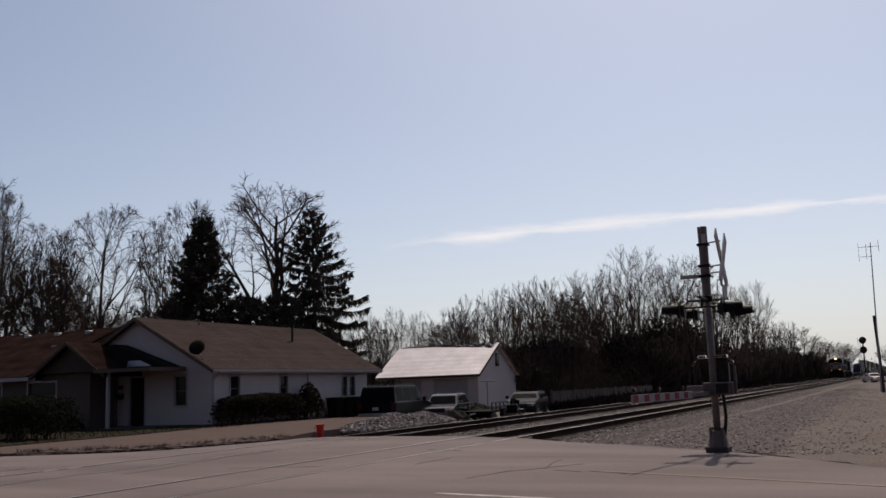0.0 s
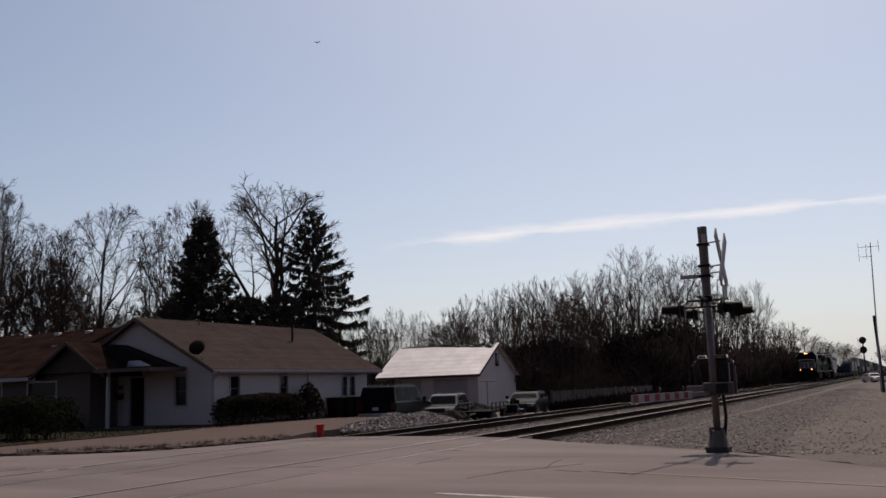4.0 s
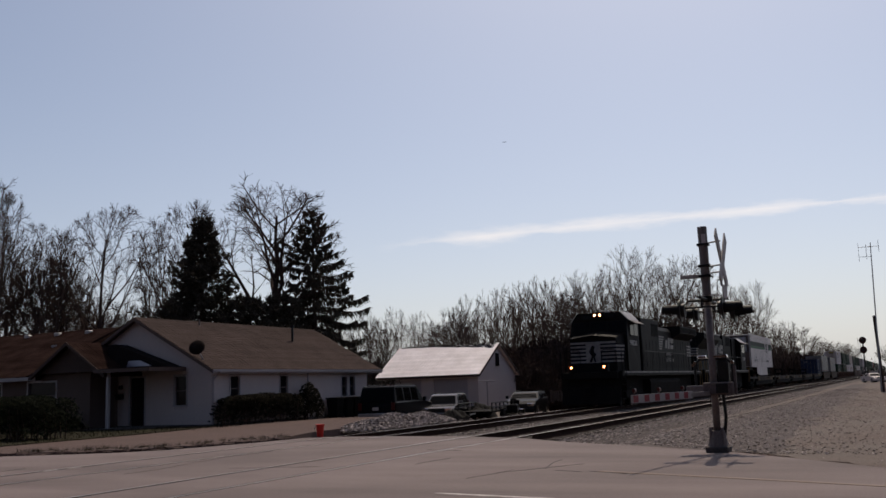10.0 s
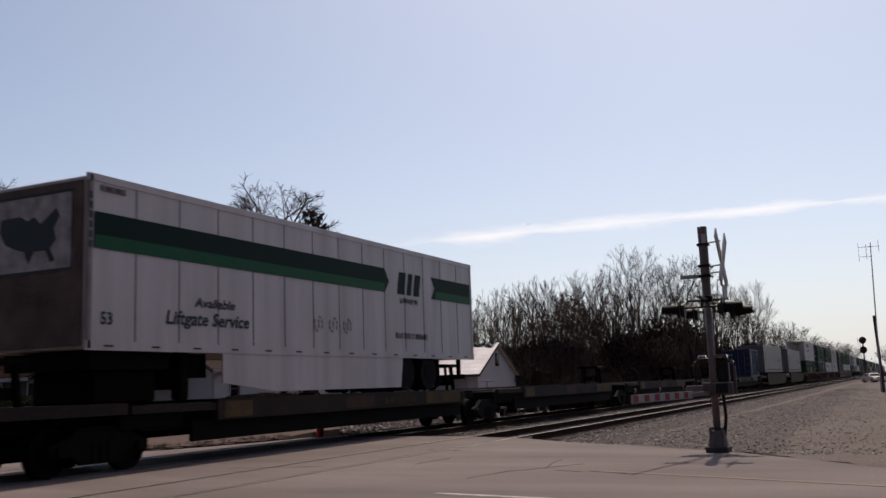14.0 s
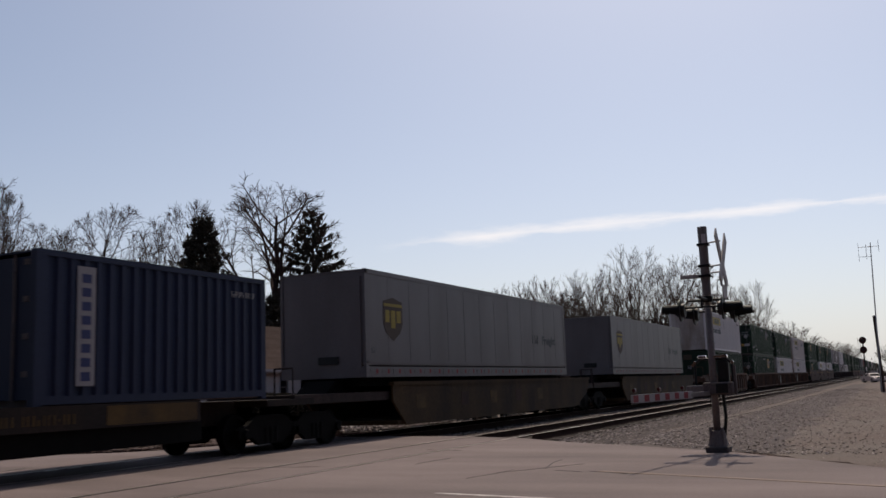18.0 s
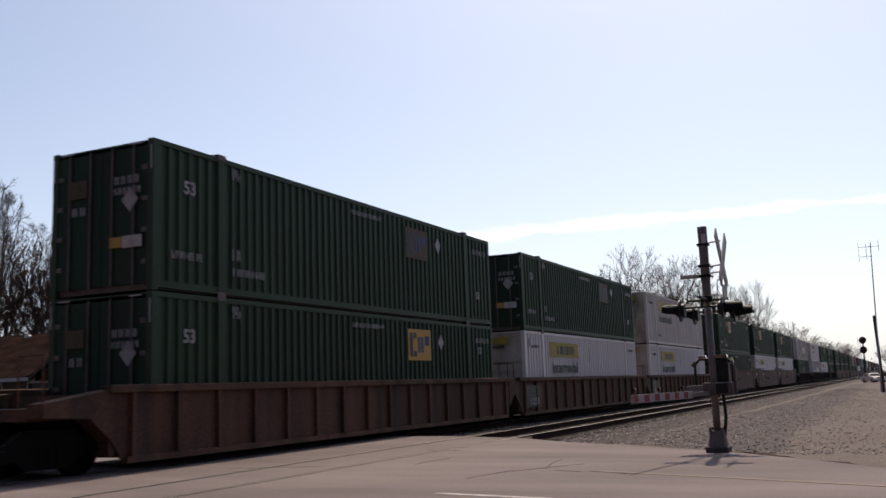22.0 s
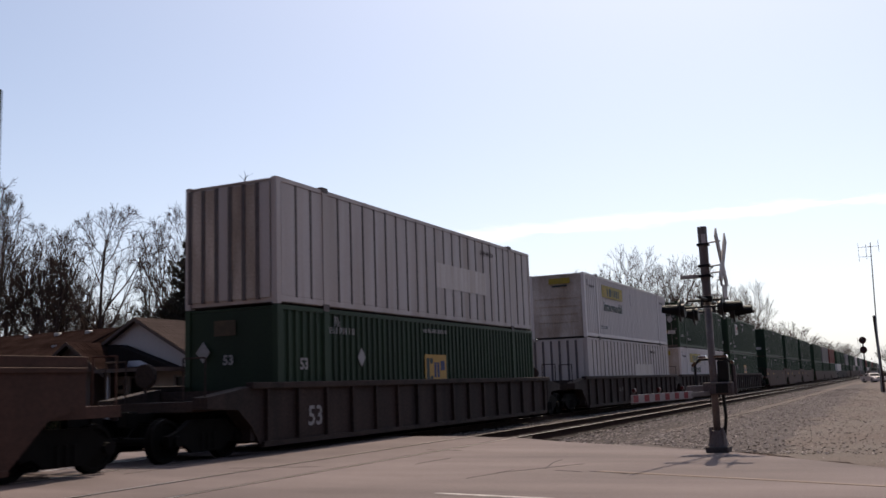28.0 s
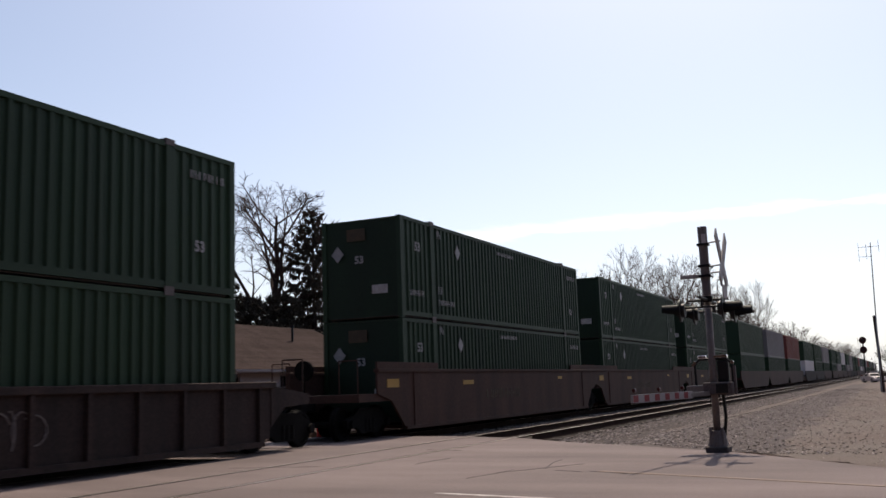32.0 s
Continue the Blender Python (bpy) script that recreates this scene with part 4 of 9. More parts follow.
def garage():
    X0, X1, Y0, Y1, B, E, R = 55.0, 61.5, 24.0, 31.0, -0.25, 2.05, 3.93
    XM = (X0 + X1) / 2
    t = thing("garage", "white two-door garage with a pale roof and steep gable", "garage")
    dh = [(24.7, 27.1, B, 1.75), (28.0, 30.4, B, 1.75)]
    part("wall", wall_with_holes("x", X0, X0 + .15, Y0, Y1, B, E, dh), M["siding"], t)
    gw = [(XM - .25, XM + .25, 2.95, 3.6)]
    part("wall", boxes((X0 + .15, X1, Y0, Y0 + .15, B, E)), M["siding"], t)
    part("wall", boxes((X1 - .15, X1, Y0 + .15, Y1, B, E)), M["siding"], t)
    part("wall", boxes((X0 + .15, X1 - .15, Y1 - .15, Y1, B, E)), M["siding"], t)
    for y in (Y0, Y1 - .15):
        bm = bmesh.new()
        prism(bm, [(X0, E), (X1, E), (XM, R)], "y", y, y + .15)
        part("gable", bm, M["siding"], t)
    k = (R - E) / (XM - X0)
    clapboards(t, "y", Y0, X0, X1, B, E, M["siding"], -1)
    clapboards(t, "y", Y0, X0, X1, E, R, M["siding"], -1, top=lambda z: (X0 + (z - E) / k, X1 - (z - E) / k))
    for h in dh:
        d = part("garage_door", boxes((X0 + .06, X0 + .1, h[0], h[1], B, h[3])), M["trim"], t, "panelled garage door in shade")
        for i in range(4):
            for j in range(4):
                y = h[0] + (h[1] - h[0]) * (j + .08) / 4
                z = B + (h[3] - B) * (i + .1) / 4
                part("panel", boxes((X0 + .045, X0 + .062, y, y + .5, z, z + .38)), M["trim"], d)
    w = part("window", boxes((XM - .26, XM + .26, Y0 - .09, Y0 - .02, 2.5, 3.35)), M["dark_door"], t)
    part("pane", boxes((XM - .2, XM + .2, Y0 - .10, Y0 - .09, 2.56, 3.29)), M["pane"], w)
    o = .3
    L = math.hypot(XM - X0 + o, (XM - X0 + o) * k)
    for s in (-1, 1):
        xe = XM + s * (XM - X0 + o)
        bm = bmesh.new()
        prism(bm, [(xe, E - o * k), (XM, R), (XM, R + .1), (xe, E - o * k + .1)], "y", Y0 - .25, Y1 + .25)
        roof = part("roof", bm, M["roof_pale"], t, "pale sunlit roof slope")
        if s < 0:
            shingled(roof, (xe, Y1 + .25, E - o * k + .102), (0, -1, 0), (1, 0, k), Y1 - Y0 + .5, L, M["roof_pale"], 16, 26)
            rng = random.Random(2)
            bm = bmesh.new()
            for i in range(420):
                q = rng.random() ** .7
                v = L * (1 - (0.03 + 0.20 * max(0.0, q - .35)) * rng.random() ** 1.3)
                y = Y1 - (Y1 - Y0) * q
                x, z = xe + v / L * (XM - xe), E - o * k + .115 + v / L * (R - E + o * k)
                r = rng.uniform(.03, .10)
                bx(bm, x - r * .6, x + r * .6, y - r, y + r, z - .06, z + .006)
            tagged(part("moss", bm, M["moss"], t, "dark moss along the ridge"), kind="stuff")
        bm = bmesh.new()
        prism(bm, [(xe, E - o * k - .06), (XM, R - .06), (XM, R + .09), (xe, E - o * k + .09)], "y", Y0 - .28, Y0 - .25)
        part("bargeboard", bm, M["gable_wood"], t)
    part("fascia", boxes((X0 - o - .02, X0 - o, Y0 - .25, Y1 + .25, E - o * k - .06, E - o * k + .09)), M["gable_wood"], t)
    return t


white_house()
left_house()
garage()
# ---- trees and shrubs ----
class Sticks:
    """Tapered tubes gathered into one mesh."""
    def __init__(self):
        self.v, self.f = [], []

    def limb(self, pts, radii, n):
        base = None
        for k, (p, r) in enumerate(zip(pts, radii)):
            d = (pts[min(k + 1, len(pts) - 1)] - pts[max(k - 1, 0)])
            d = d.normalized() if d.length > 1e-6 else Vector((0, 0, 1))
            s = d.orthogonal().normalized()
            t = d.cross(s)
            row = len(self.v)
            for i in range(n):
                a = 6.28319 * i / n
                self.v.append(tuple(p + (s * math.cos(a) + t * math.sin(a)) * r))
            if base is not None:
                for i in range(n):
                    self.f.append((base + i, base + (i + 1) % n, row + (i + 1) % n, row + i))
            base = row

    def twig(self, p, q, r):
        """A pointed shoot."""
        d = (q - p).normalized()
        s = d.orthogonal().normalized()
        t = d.cross(s)
        b = len(self.v)
        for i in range(3):
            a = 2.0944 * i
            self.v.append(tuple(p + (s * math.cos(a) + t * math.sin(a)) * r))
        self.v.append(tuple(q))
        self.f += [(b, b + 1, b + 3), (b + 1, b + 2, b + 3), (b + 2, b, b + 3)]

    def mesh(self, name, mat):
        me = bpy.data.meshes.new(name)
        me.from_pydata(self.v, [], self.f)
        me.materials.append(mat)
        for p in me.polygons:
            p.use_smooth = True
        return me


def bare_tree(seed, height, stems=1, flare=.15, clear=.3, arms=(9, 6, 5, 4), angle=.72, bend=.09, rise=.08, lean=0.0, girth=.02, tip=.009, reach=.62, wide=.5, low=.22):
    """A leafless tree: stems carry limbs, limbs branches, branches short twigs, all ending at a rounded crown.
    arms: how many at each order; reach: a limb's length to its stem's; tip: the radius of the finest twigs; wide: the crown's width to its height; low: where the crown begins."""
    rng = random.Random(seed)
    wood, fine = Sticks(), Sticks()
    last = len(arms)
    mid, half = height * (1 + low) / 2, height * (1 - low) / 2
    ratio = (reach, .50, .42, .42)

    def outside(p, slack):
        x, y, z = (p.x - lean * p.z) / (wide * height / 2), p.y / (wide * height / 2), (p.z - mid) / half
        q = x * x + y * y + (z * z if z > 0 else (z * .8) ** 2)
        return q > (1 + .30 * noise.noise(Vector((p.x * .35, p.y * .35, p.z * .35 + seed))) + slack) ** 2

    def grow(p, d, length, r, level):
        n = 8 if level == 0 else 5 if level == 1 else 3 if level == 2 else 2
        if level >= last:
            q = p + (d + Vector((rng.gauss(0, .1), rng.gauss(0, .1), .08))).normalized() * length
            if not outside(p, .06):
                fine.twig(p, q, r * 1.15)
            return
        pts, radii, dirs = [p], [r], []
        wob = bend * (.7 if level == 0 else 1.0)
        for i in range(n):
            d = (d + Vector((rng.gauss(0, wob), rng.gauss(0, wob), rng.gauss(0, wob * .6) + rise * (.5 if level == 0 else 1.0)))).normalized()
            p = p + d * length / n
            pts.append(p)
            dirs.append(d)
            radii.append(max(tip, r * (1 - .82 * (i + 1) / n)))
            if level and outside(p, 0):
                break
        n = len(dirs)
        (wood if r > .04 else fine).limb(pts, radii, 7 if r > .1 else 5 if r > .04 else 3)
        first = clear if level == 0 else .15
        turn = rng.uniform(0, 6.283)
        for k in range(arms[level]):
            f = min(.985, first + (1 - first) * (k + rng.random()) / arms[level])
            j = int(f * n)
            q = pts[j].lerp(pts[j + 1], f * n - j)
            turn += 2.4 + rng.gauss(0, .45)
            o = dirs[j].orthogonal().normalized()
            side = o * math.cos(turn) + dirs[j].cross(o) * math.sin(turn)
            w = angle * rng.uniform(.65, 1.25)
            e = dirs[j] * math.cos(w) + side * math.sin(w)
            span = length * ratio[level] * (1 - .35 * (f - first) / (1 - first)) * rng.uniform(.7, 1.25)
            if level >= 1:
                span = max(span, .35)
            thick = max(tip, min(radii[j] * .58, r * .5))
            grow(q, e, span, thick, level + 1)

    for k in range(stems):
        a = 6.283 * (k + rng.uniform(0, .6)) / stems
        side = Vector((math.cos(a), math.sin(a), 0))
        many = stems > 1
        lean_out = flare * rng.uniform(.5, 1.3) * many
        d = Vector((side.x * lean_out + lean, side.y * lean_out, 1)).normalized()
        grow(side * .02 * height * many + Vector((0, 0, -.3)), d, height * rng.uniform(.78, .95) if many else height * .93, height * girth * (.7 if many else 1), 0)
    return wood.mesh("trunk", M["bark"]), fine.mesh("crown", M["twig"])


def place_tree(meshes, label, group, x, y, tall, wide, turn):
    t = thing("tree", label, "tree", group, at=(x, y, -0.3), turn=turn)
    part("trunk", meshes[0], None, t)
    part("crown", meshes[1], None, t)
    for c in t.children:
        c.scale = (wide, wide, tall)
    return t


def extent(meshes):
    co = np.array([v.co for me in meshes for v in me.vertices])
    lo, hi = np.percentile(co[:, 0], (2, 98))
    return float(np.percentile(co[:, 2], 99.2)), float(hi - lo)


KIND = {
    "tall": bare_tree(11, 14, clear=.36, arms=(12, 7, 6, 5), angle=.70, bend=.10, wide=.50, low=.30, tip=.0115, girth=.021),
    "vase": bare_tree(12, 13, stems=3, flare=.16, clear=.32, arms=(8, 6, 6, 5), angle=.64, bend=.09, wide=.50, low=.28, reach=.55, tip=.0115, girth=.022),
    "ash": bare_tree(23, 13, stems=2, flare=.05, clear=.28, arms=(9, 5, 4, 4), angle=.48, wide=.32, low=.2, reach=.45, tip=.010, girth=.016),
    "elm": bare_tree(37, 12, stems=2, flare=.18, clear=.32, arms=(9, 6, 6, 5), angle=.76, bend=.11, wide=.58, low=.25, tip=.0115, girth=.022),
    "crown": bare_tree(41, 12, stems=2, flare=.12, clear=.36, arms=(10, 8, 7), angle=.70, bend=.10, tip=.0125, wide=.52, low=.25, girth=.016),
    "clump": bare_tree(51, 10, stems=6, flare=.30, clear=.20, arms=(7, 7, 7), angle=.54, tip=.0132, reach=.5, wide=.72, low=.1, girth=.018),
    "scrub": bare_tree(67, 6, stems=8, flare=.45, clear=.12, arms=(6, 6, 6), angle=.6, tip=.0145, wide=.9, low=.0),
}
SPAN = {k: extent(v) for k, v in KIND.items()}
rng = random.Random(77)


def plant(rows, label, group):
    for kind, x, y, h, w in rows:
        place_tree(KIND[kind], label, group, x, y, (h + .3) / SPAN[kind][0], max(w / SPAN[kind][1], .66 * (h + .3) / SPAN[kind][0]), rng.uniform(0, 360))


# the old oak between the evergreens: a bent trunk and a wide open crown in three lobes
oak = bare_tree(9, 13.7, clear=.40, arms=(12, 8, 6, 5), angle=.80, bend=.11, rise=.06, lean=.10, girth=.023, reach=.52, wide=.58, low=.34, tip=.0105)
place_tree(oak, "old leafless oak with a bent trunk and a wide open crown", "bare trees behind the houses", 45.4, 34.2, 13.7 / extent(oak)[0], 7.6 / extent(oak)[1], -70)
plant((("vase", 38.9, 49.6, 14.6, 5.6), ("elm", 38.6, 45.8, 11.3, 4.6), ("clump", 37.4, 42.9, 10.2, 4.0), ("elm", 40.7, 45.3, 11.6, 4.4), ("crown", 39.3, 43.0, 9.8, 3.6), ("crown", 37.6, 45.9, 10.4, 4.0), ("elm", 41.3, 41.6, 12.6, 5.2),
       ("ash", 43.1, 39.8, 11.0, 1.6), ("ash", 45.2, 40.8, 10.6, 1.8), ("elm", 46.3, 39.9, 13.6, 4.4), ("clump", 50.5, 48.3, 8.0, 2.9), ("clump", 51.1, 51.5, 8.2, 2.6), ("clump", 44.5, 48.2, 9.4, 2.8), ("clump", 40.2, 50.2, 9.8, 4.6),
       ("elm", 38.0, 50.5, 11.2, 6.2), ("clump", 73.3, 43.1, 7.8, 4.0), ("elm", 60.3, 39.4, 9.4, 4.5)),
      "tall leafless tree with dark bark behind the houses", "bare trees behind the houses")
plant((("clump", 98.2, 53.9, 10.4, 5.2), ("clump", 104.9, 54.0, 10.4, 5.5), ("clump", 93.9, 53.4, 9.1, 4.4), ("crown", 100.8, 48.8, 8.8, 4.2), ("crown", 90.6, 42.2, 8.3, 4.5), ("clump", 88.0, 38.3, 10.1, 5.2),
       ("crown", 91.0, 41.4, 9.5, 4.8), ("clump", 85.2, 34.7, 10.6, 5.4), ("clump", 84.2, 31.7, 11.0, 6.4), ("clump", 83.1, 28.8, 10.7, 6.0), ("crown", 83.7, 27.0, 9.9, 4.9), ("clump", 78.1, 30.8, 8.4, 5.2), ("clump", 79.7, 26.6, 8.4, 5.2)),
      "bushy leafless tree at the wood's edge", "trees of the wood")
plant((("crown", 91.9, 27.8, 12.2, 5.4), ("clump", 94.3, 26.8, 12.6, 5.6), ("crown", 91.2, 22.8, 14.3, 6.0), ("crown", 94.6, 21.5, 12.6, 5.4), ("clump", 87.0, 23.1, 9.4, 6.0), ("crown", 99.0, 19.8, 13.9, 5.8), ("ash", 103.3, 18.6, 13.2, 4.6),
       ("clump", 94.9, 20.3, 9.7, 6.2), ("clump", 108.6, 18.5, 11.8, 6.2), ("crown", 122.7, 18.5, 12.4, 5.4), ("crown", 144.0, 18.4, 14.8, 4.8), ("clump", 133.8, 18.7, 10.5, 5.8), ("clump", 164.1, 18.4, 10.1, 6.2), ("clump", 184.2, 18.6, 10.8, 7.0),
       ("crown", 214.3, 18.6, 11.0, 7.0), ("clump", 259.4, 18.8, 10.3, 8.0), ("crown", 329.5, 19.5, 11.4, 9.5), ("clump", 430.0, 20.0, 12.5, 11.0), ("crown", 400.0, 19.6, 12.5, 10.0), ("clump", 200.0, -1.4, 6.1, 7.6), ("clump", 254.1, -1.5, 6.2, 6.5),
       ("crown", 231.9, -3.0, 6.4, 6.5), ("clump", 300.0, 1.0, 8.5, 8.0)),
      "bare tree of the wood along the railway", "trees of the wood")
# the depth of the wood, filled in between
rows = []
for i in range(20):
    x = 74 + 230 * rng.random() ** 1.5
    y = 20.5 + 24 * rng.random() + (0 if x > 90 else 3)
    h = rng.uniform(5.5, 9.0)
    rows.append((rng.choice(("clump", "clump", "ash", "crown", "scrub")), x, y, h, h * rng.uniform(.55, .75)))
plant(rows, "leafless tree deep in the wood", "trees of the wood")
rows = []
for i in range(10):
    h = rng.uniform(5.5, 9)
    rows.append((rng.choice(("clump", "crown", "scrub")), rng.uniform(46, 66), rng.uniform(41, 62), h, h * rng.uniform(.5, .7)))
plant(rows, "leafless tree behind the houses", "bare trees behind the houses")
# undergrowth along the wood's edge
rows = []
for i in range(18):
    x = 63 + 250 * rng.random() ** 1.7
    h = rng.uniform(3.2, 5.2)
    rows.append(("scrub", x, rng.uniform(19.6, 24) if x < 110 else rng.uniform(18.6, 22), h, h * 1.2))
plant(rows, "dense leafless thicket at the foot of the wood", "thickets")


def thicket(name, label, x0, x1, y0, y1, top, count, seed):
    """Countless fine stems and brambles as one mass of stuff."""
    r = random.Random(seed)
    st = Sticks()
    for i in range(count):
        x, y = x0 + (x1 - x0) * r.random() ** 1.35, r.uniform(y0, y1)
        h = top * r.uniform(.35, 1.0) * (.7 + .5 * noise.noise(Vector((x * .12, y * .12, seed))))
        p = Vector((x, y, -.35))
        d = Vector((r.gauss(0, .35), r.gauss(0, .35), 1)).normalized()
        pts, rad = [p], [.03]
        for k in range(3):
            d = (d + Vector((r.gauss(0, .3), r.gauss(0, .3), .1))).normalized()
            p = p + d * h / 3
            pts.append(p)
            rad.append(.03 - .008 * k)
        st.limb(pts, rad, 3)
        for k in range(4):
            b = pts[r.choice((1, 2, 2, 3))]
            e = Vector((r.gauss(0, 1), r.gauss(0, 1), r.gauss(.4, .6))).normalized()
            st.limb([b, b + e * h * .22, b + e * h * .4 + Vector((0, 0, .1))], [.018, .013, .008], 3)
    return tagged(new(name, st.mesh(name, M["brush"])), label, "undergrowth", kind="stuff")


thicket("undergrowth", "tangled leafless undergrowth in front of the wood", 62, 330, 18.9, 30, 6.2, 2200, 5)
thicket("undergrowth", "tangled leafless undergrowth behind the houses", 43, 75, 37.5, 56, 3.4, 1400, 6)
thicket("undergrowth", "dark scrub beyond the gravel yard", 150, 330, -14, 4.5, 3.6, 1000, 9)


def needle_crown():
    """Collects flat sprays of needles into one mesh."""
    verts, faces = [], []

    def blade(p, d, length, width, r):
        s = d.cross(Vector((r.gauss(0, 1), r.gauss(0, 1), r.gauss(0, 1)))).normalized() * width
        b = len(verts)
        verts.extend([tuple(p - s * .5), tuple(p + s * .5), tuple(p + d * length), tuple(p + d * length * .5 - s * .5)])
        faces.append((b, b + 1, b + 2, b + 3))

    def mesh():
        me = bpy.data.meshes.new("crown")
        me.from_pydata(verts, [], faces)
        me.materials.append(M["needles"])
        return me
    return blade, mesh


def conifer_thing(label, x, y, turn, wood, me, crown_label):
    t = thing("conifer", label, "tree", "", at=(x, y, 0), turn=turn)
    part("trunk", wood.mesh("trunk", M["bark"]), None, t)
    part("crown", me, None, t, crown_label)
    return t


def spruce(seed, height, reach, label, x, y, turn, boughs=190, low=.06):
    """A spruce: boughs that sweep out, sag and lift again at their tips, hung with curtains of drooping sprays."""
    r = random.Random(seed)
    wood = Sticks()
    wood.limb([Vector((0, 0, -.3)), Vector((.06, 0, height * .5)), Vector((0, .05, height))], [height * .02, height * .012, .015], 8)
    blade, mesh = needle_crown()
    for k in range(boughs):
        f = low + (1 - low) * ((k + r.random()) / boughs) ** .92
        z = height * f
        a = k * 2.4 + r.gauss(0, .3)
        lump = 1 + .45 * noise.noise(Vector((math.cos(a) * 1.2, math.sin(a) * 1.2, z * .75 + seed)))
        ln = (reach * (1 - f) ** .74 * (.55 + .45 * min(1, f / .18)) + .22) * lump * r.uniform(.72, 1.12)
        n = 7
        p = Vector((0, 0, z))
        slope = .55 * f - .12
        pts, rad = [p], [.045 * (1 - f) + .012]
        for i in range(n):
            q = (i + 1) / n
            dz = slope - .75 * (1 - f) * math.sin(q * 2.3) + .55 * q ** 3
            p = p + Vector((math.cos(a), math.sin(a), dz)).normalized() * ln / n
            pts.append(p)
            rad.append(max(.006, rad[0] * (1 - q * .9)))
        wood.limb(pts, rad, 3)
        out = Vector((math.cos(a), math.sin(a), 0))
        side = Vector((-out.y, out.x, 0))
        for i in range(int(ln * 20) + 5):
            q = .06 + .94 * r.random() ** .8
            j = min(int(q * n), n - 1)
            b = pts[j].lerp(pts[j + 1], q * n - j)
            w = r.choice((-1, 1)) * r.random() * .55 * ln * .45 * (1 - q * .7)
            tip_ = b + side * w + out * abs(w) * .5 + Vector((0, 0, -.25 * abs(w)))
            for m in range(3):
                c = b.lerp(tip_, r.random())
                d = (Vector((0, 0, -1)) + out * r.uniform(-.1, .6) + side * r.gauss(0, .3)).normalized()
                blade(c, d, r.uniform(.22, .62) * (1.05 - .45 * f), r.uniform(.05, .10), r)
            blade(b, (tip_ - b + out * .3).normalized(), max(.25, abs(w)), r.uniform(.05, .09), r)
        for m in range(5):
            blade(pts[-2].lerp(pts[-1], r.random()), (out + Vector((r.gauss(0, .3), r.gauss(0, .3), r.gauss(.1, .3)))).normalized(), r.uniform(.15, .32), .06, r)
    for i in range(60):
        blade(Vector((0, 0, height - r.uniform(0, 1.0))), Vector((r.gauss(0, .6), r.gauss(0, .6), .9)).normalized(), .3, .06, r)
    return conifer_thing(label, x, y, turn, wood, mesh(), "dark green drooping needles")


def pine(seed, height, reach, label, x, y, turn, boughs=150, low=.05, round_=.5):
    """A dense bushy evergreen: upswept boughs that end in soft tufts of needles, with a lumpy outline."""
    r = random.Random(seed)
    wood = Sticks()
    wood.limb([Vector((0, 0, -.3)), Vector((.1, .05, height * .5)), Vector((0, .1, height * .97))], [height * .022, height * .013, .02], 8)
    blade, mesh = needle_crown()
    for k in range(boughs):
        f = low + (1 - low) * (k + r.random()) / boughs
        z = height * f
        a = k * 2.4 + r.gauss(0, .4)
        lump = 1 + .55 * noise.noise(Vector((math.cos(a) * 1.1, math.sin(a) * 1.1, z * .55 + seed)))
        ln = (reach * (1 - f) ** round_ * (.7 + .3 * min(1, f / .25)) + .3) * lump * r.uniform(.7, 1.1)
        n = 5
        p = Vector((0, 0, z - ln * .18))
        d = Vector((math.cos(a), math.sin(a), r.uniform(.05, .35)))
        pts, rad = [p], [.04 * (1 - f) + .015]
        for i in range(n):
            d = (d + Vector((r.gauss(0, .1), r.gauss(0, .1), .10))).normalized()
            p = p + d * ln / n
            pts.append(p)
            rad.append(max(.008, rad[0] * (1 - (i + 1) / n * .85)))
        wood.limb(pts, rad, 3)
        for i in range(int(ln * 5) + 3):
            q = .15 + .85 * r.random() ** .6
            j = min(int(q * n), n - 1)
            b = pts[j].lerp(pts[j + 1], q * n - j) + Vector((r.gauss(0, .22), r.gauss(0, .22), r.gauss(0, .16))) * (1.2 - q * .5)
            for m in range(13):
                e = (d * .8 + Vector((r.gauss(0, .8), r.gauss(0, .8), r.gauss(.15, .7)))).normalized()
                blade(b, e, r.uniform(.18, .42), r.uniform(.05, .09), r)
    return conifer_thing(label, x, y, turn, wood, mesh(), "dark green soft needles")


spruce(5, 12.1, 5.2, "tall dark spruce with sagging ragged boughs", 47.6, 31.3, 0, boughs=120)
pine(8, 11.2, 5.6, "dense dark evergreen behind the house", 42.3, 35.3, 40, boughs=250, round_=1.08)
pine(14, 6.4, 3.6, "broad dark evergreen behind the house", 43.6, 32.0, 80, boughs=120, round_=.35)


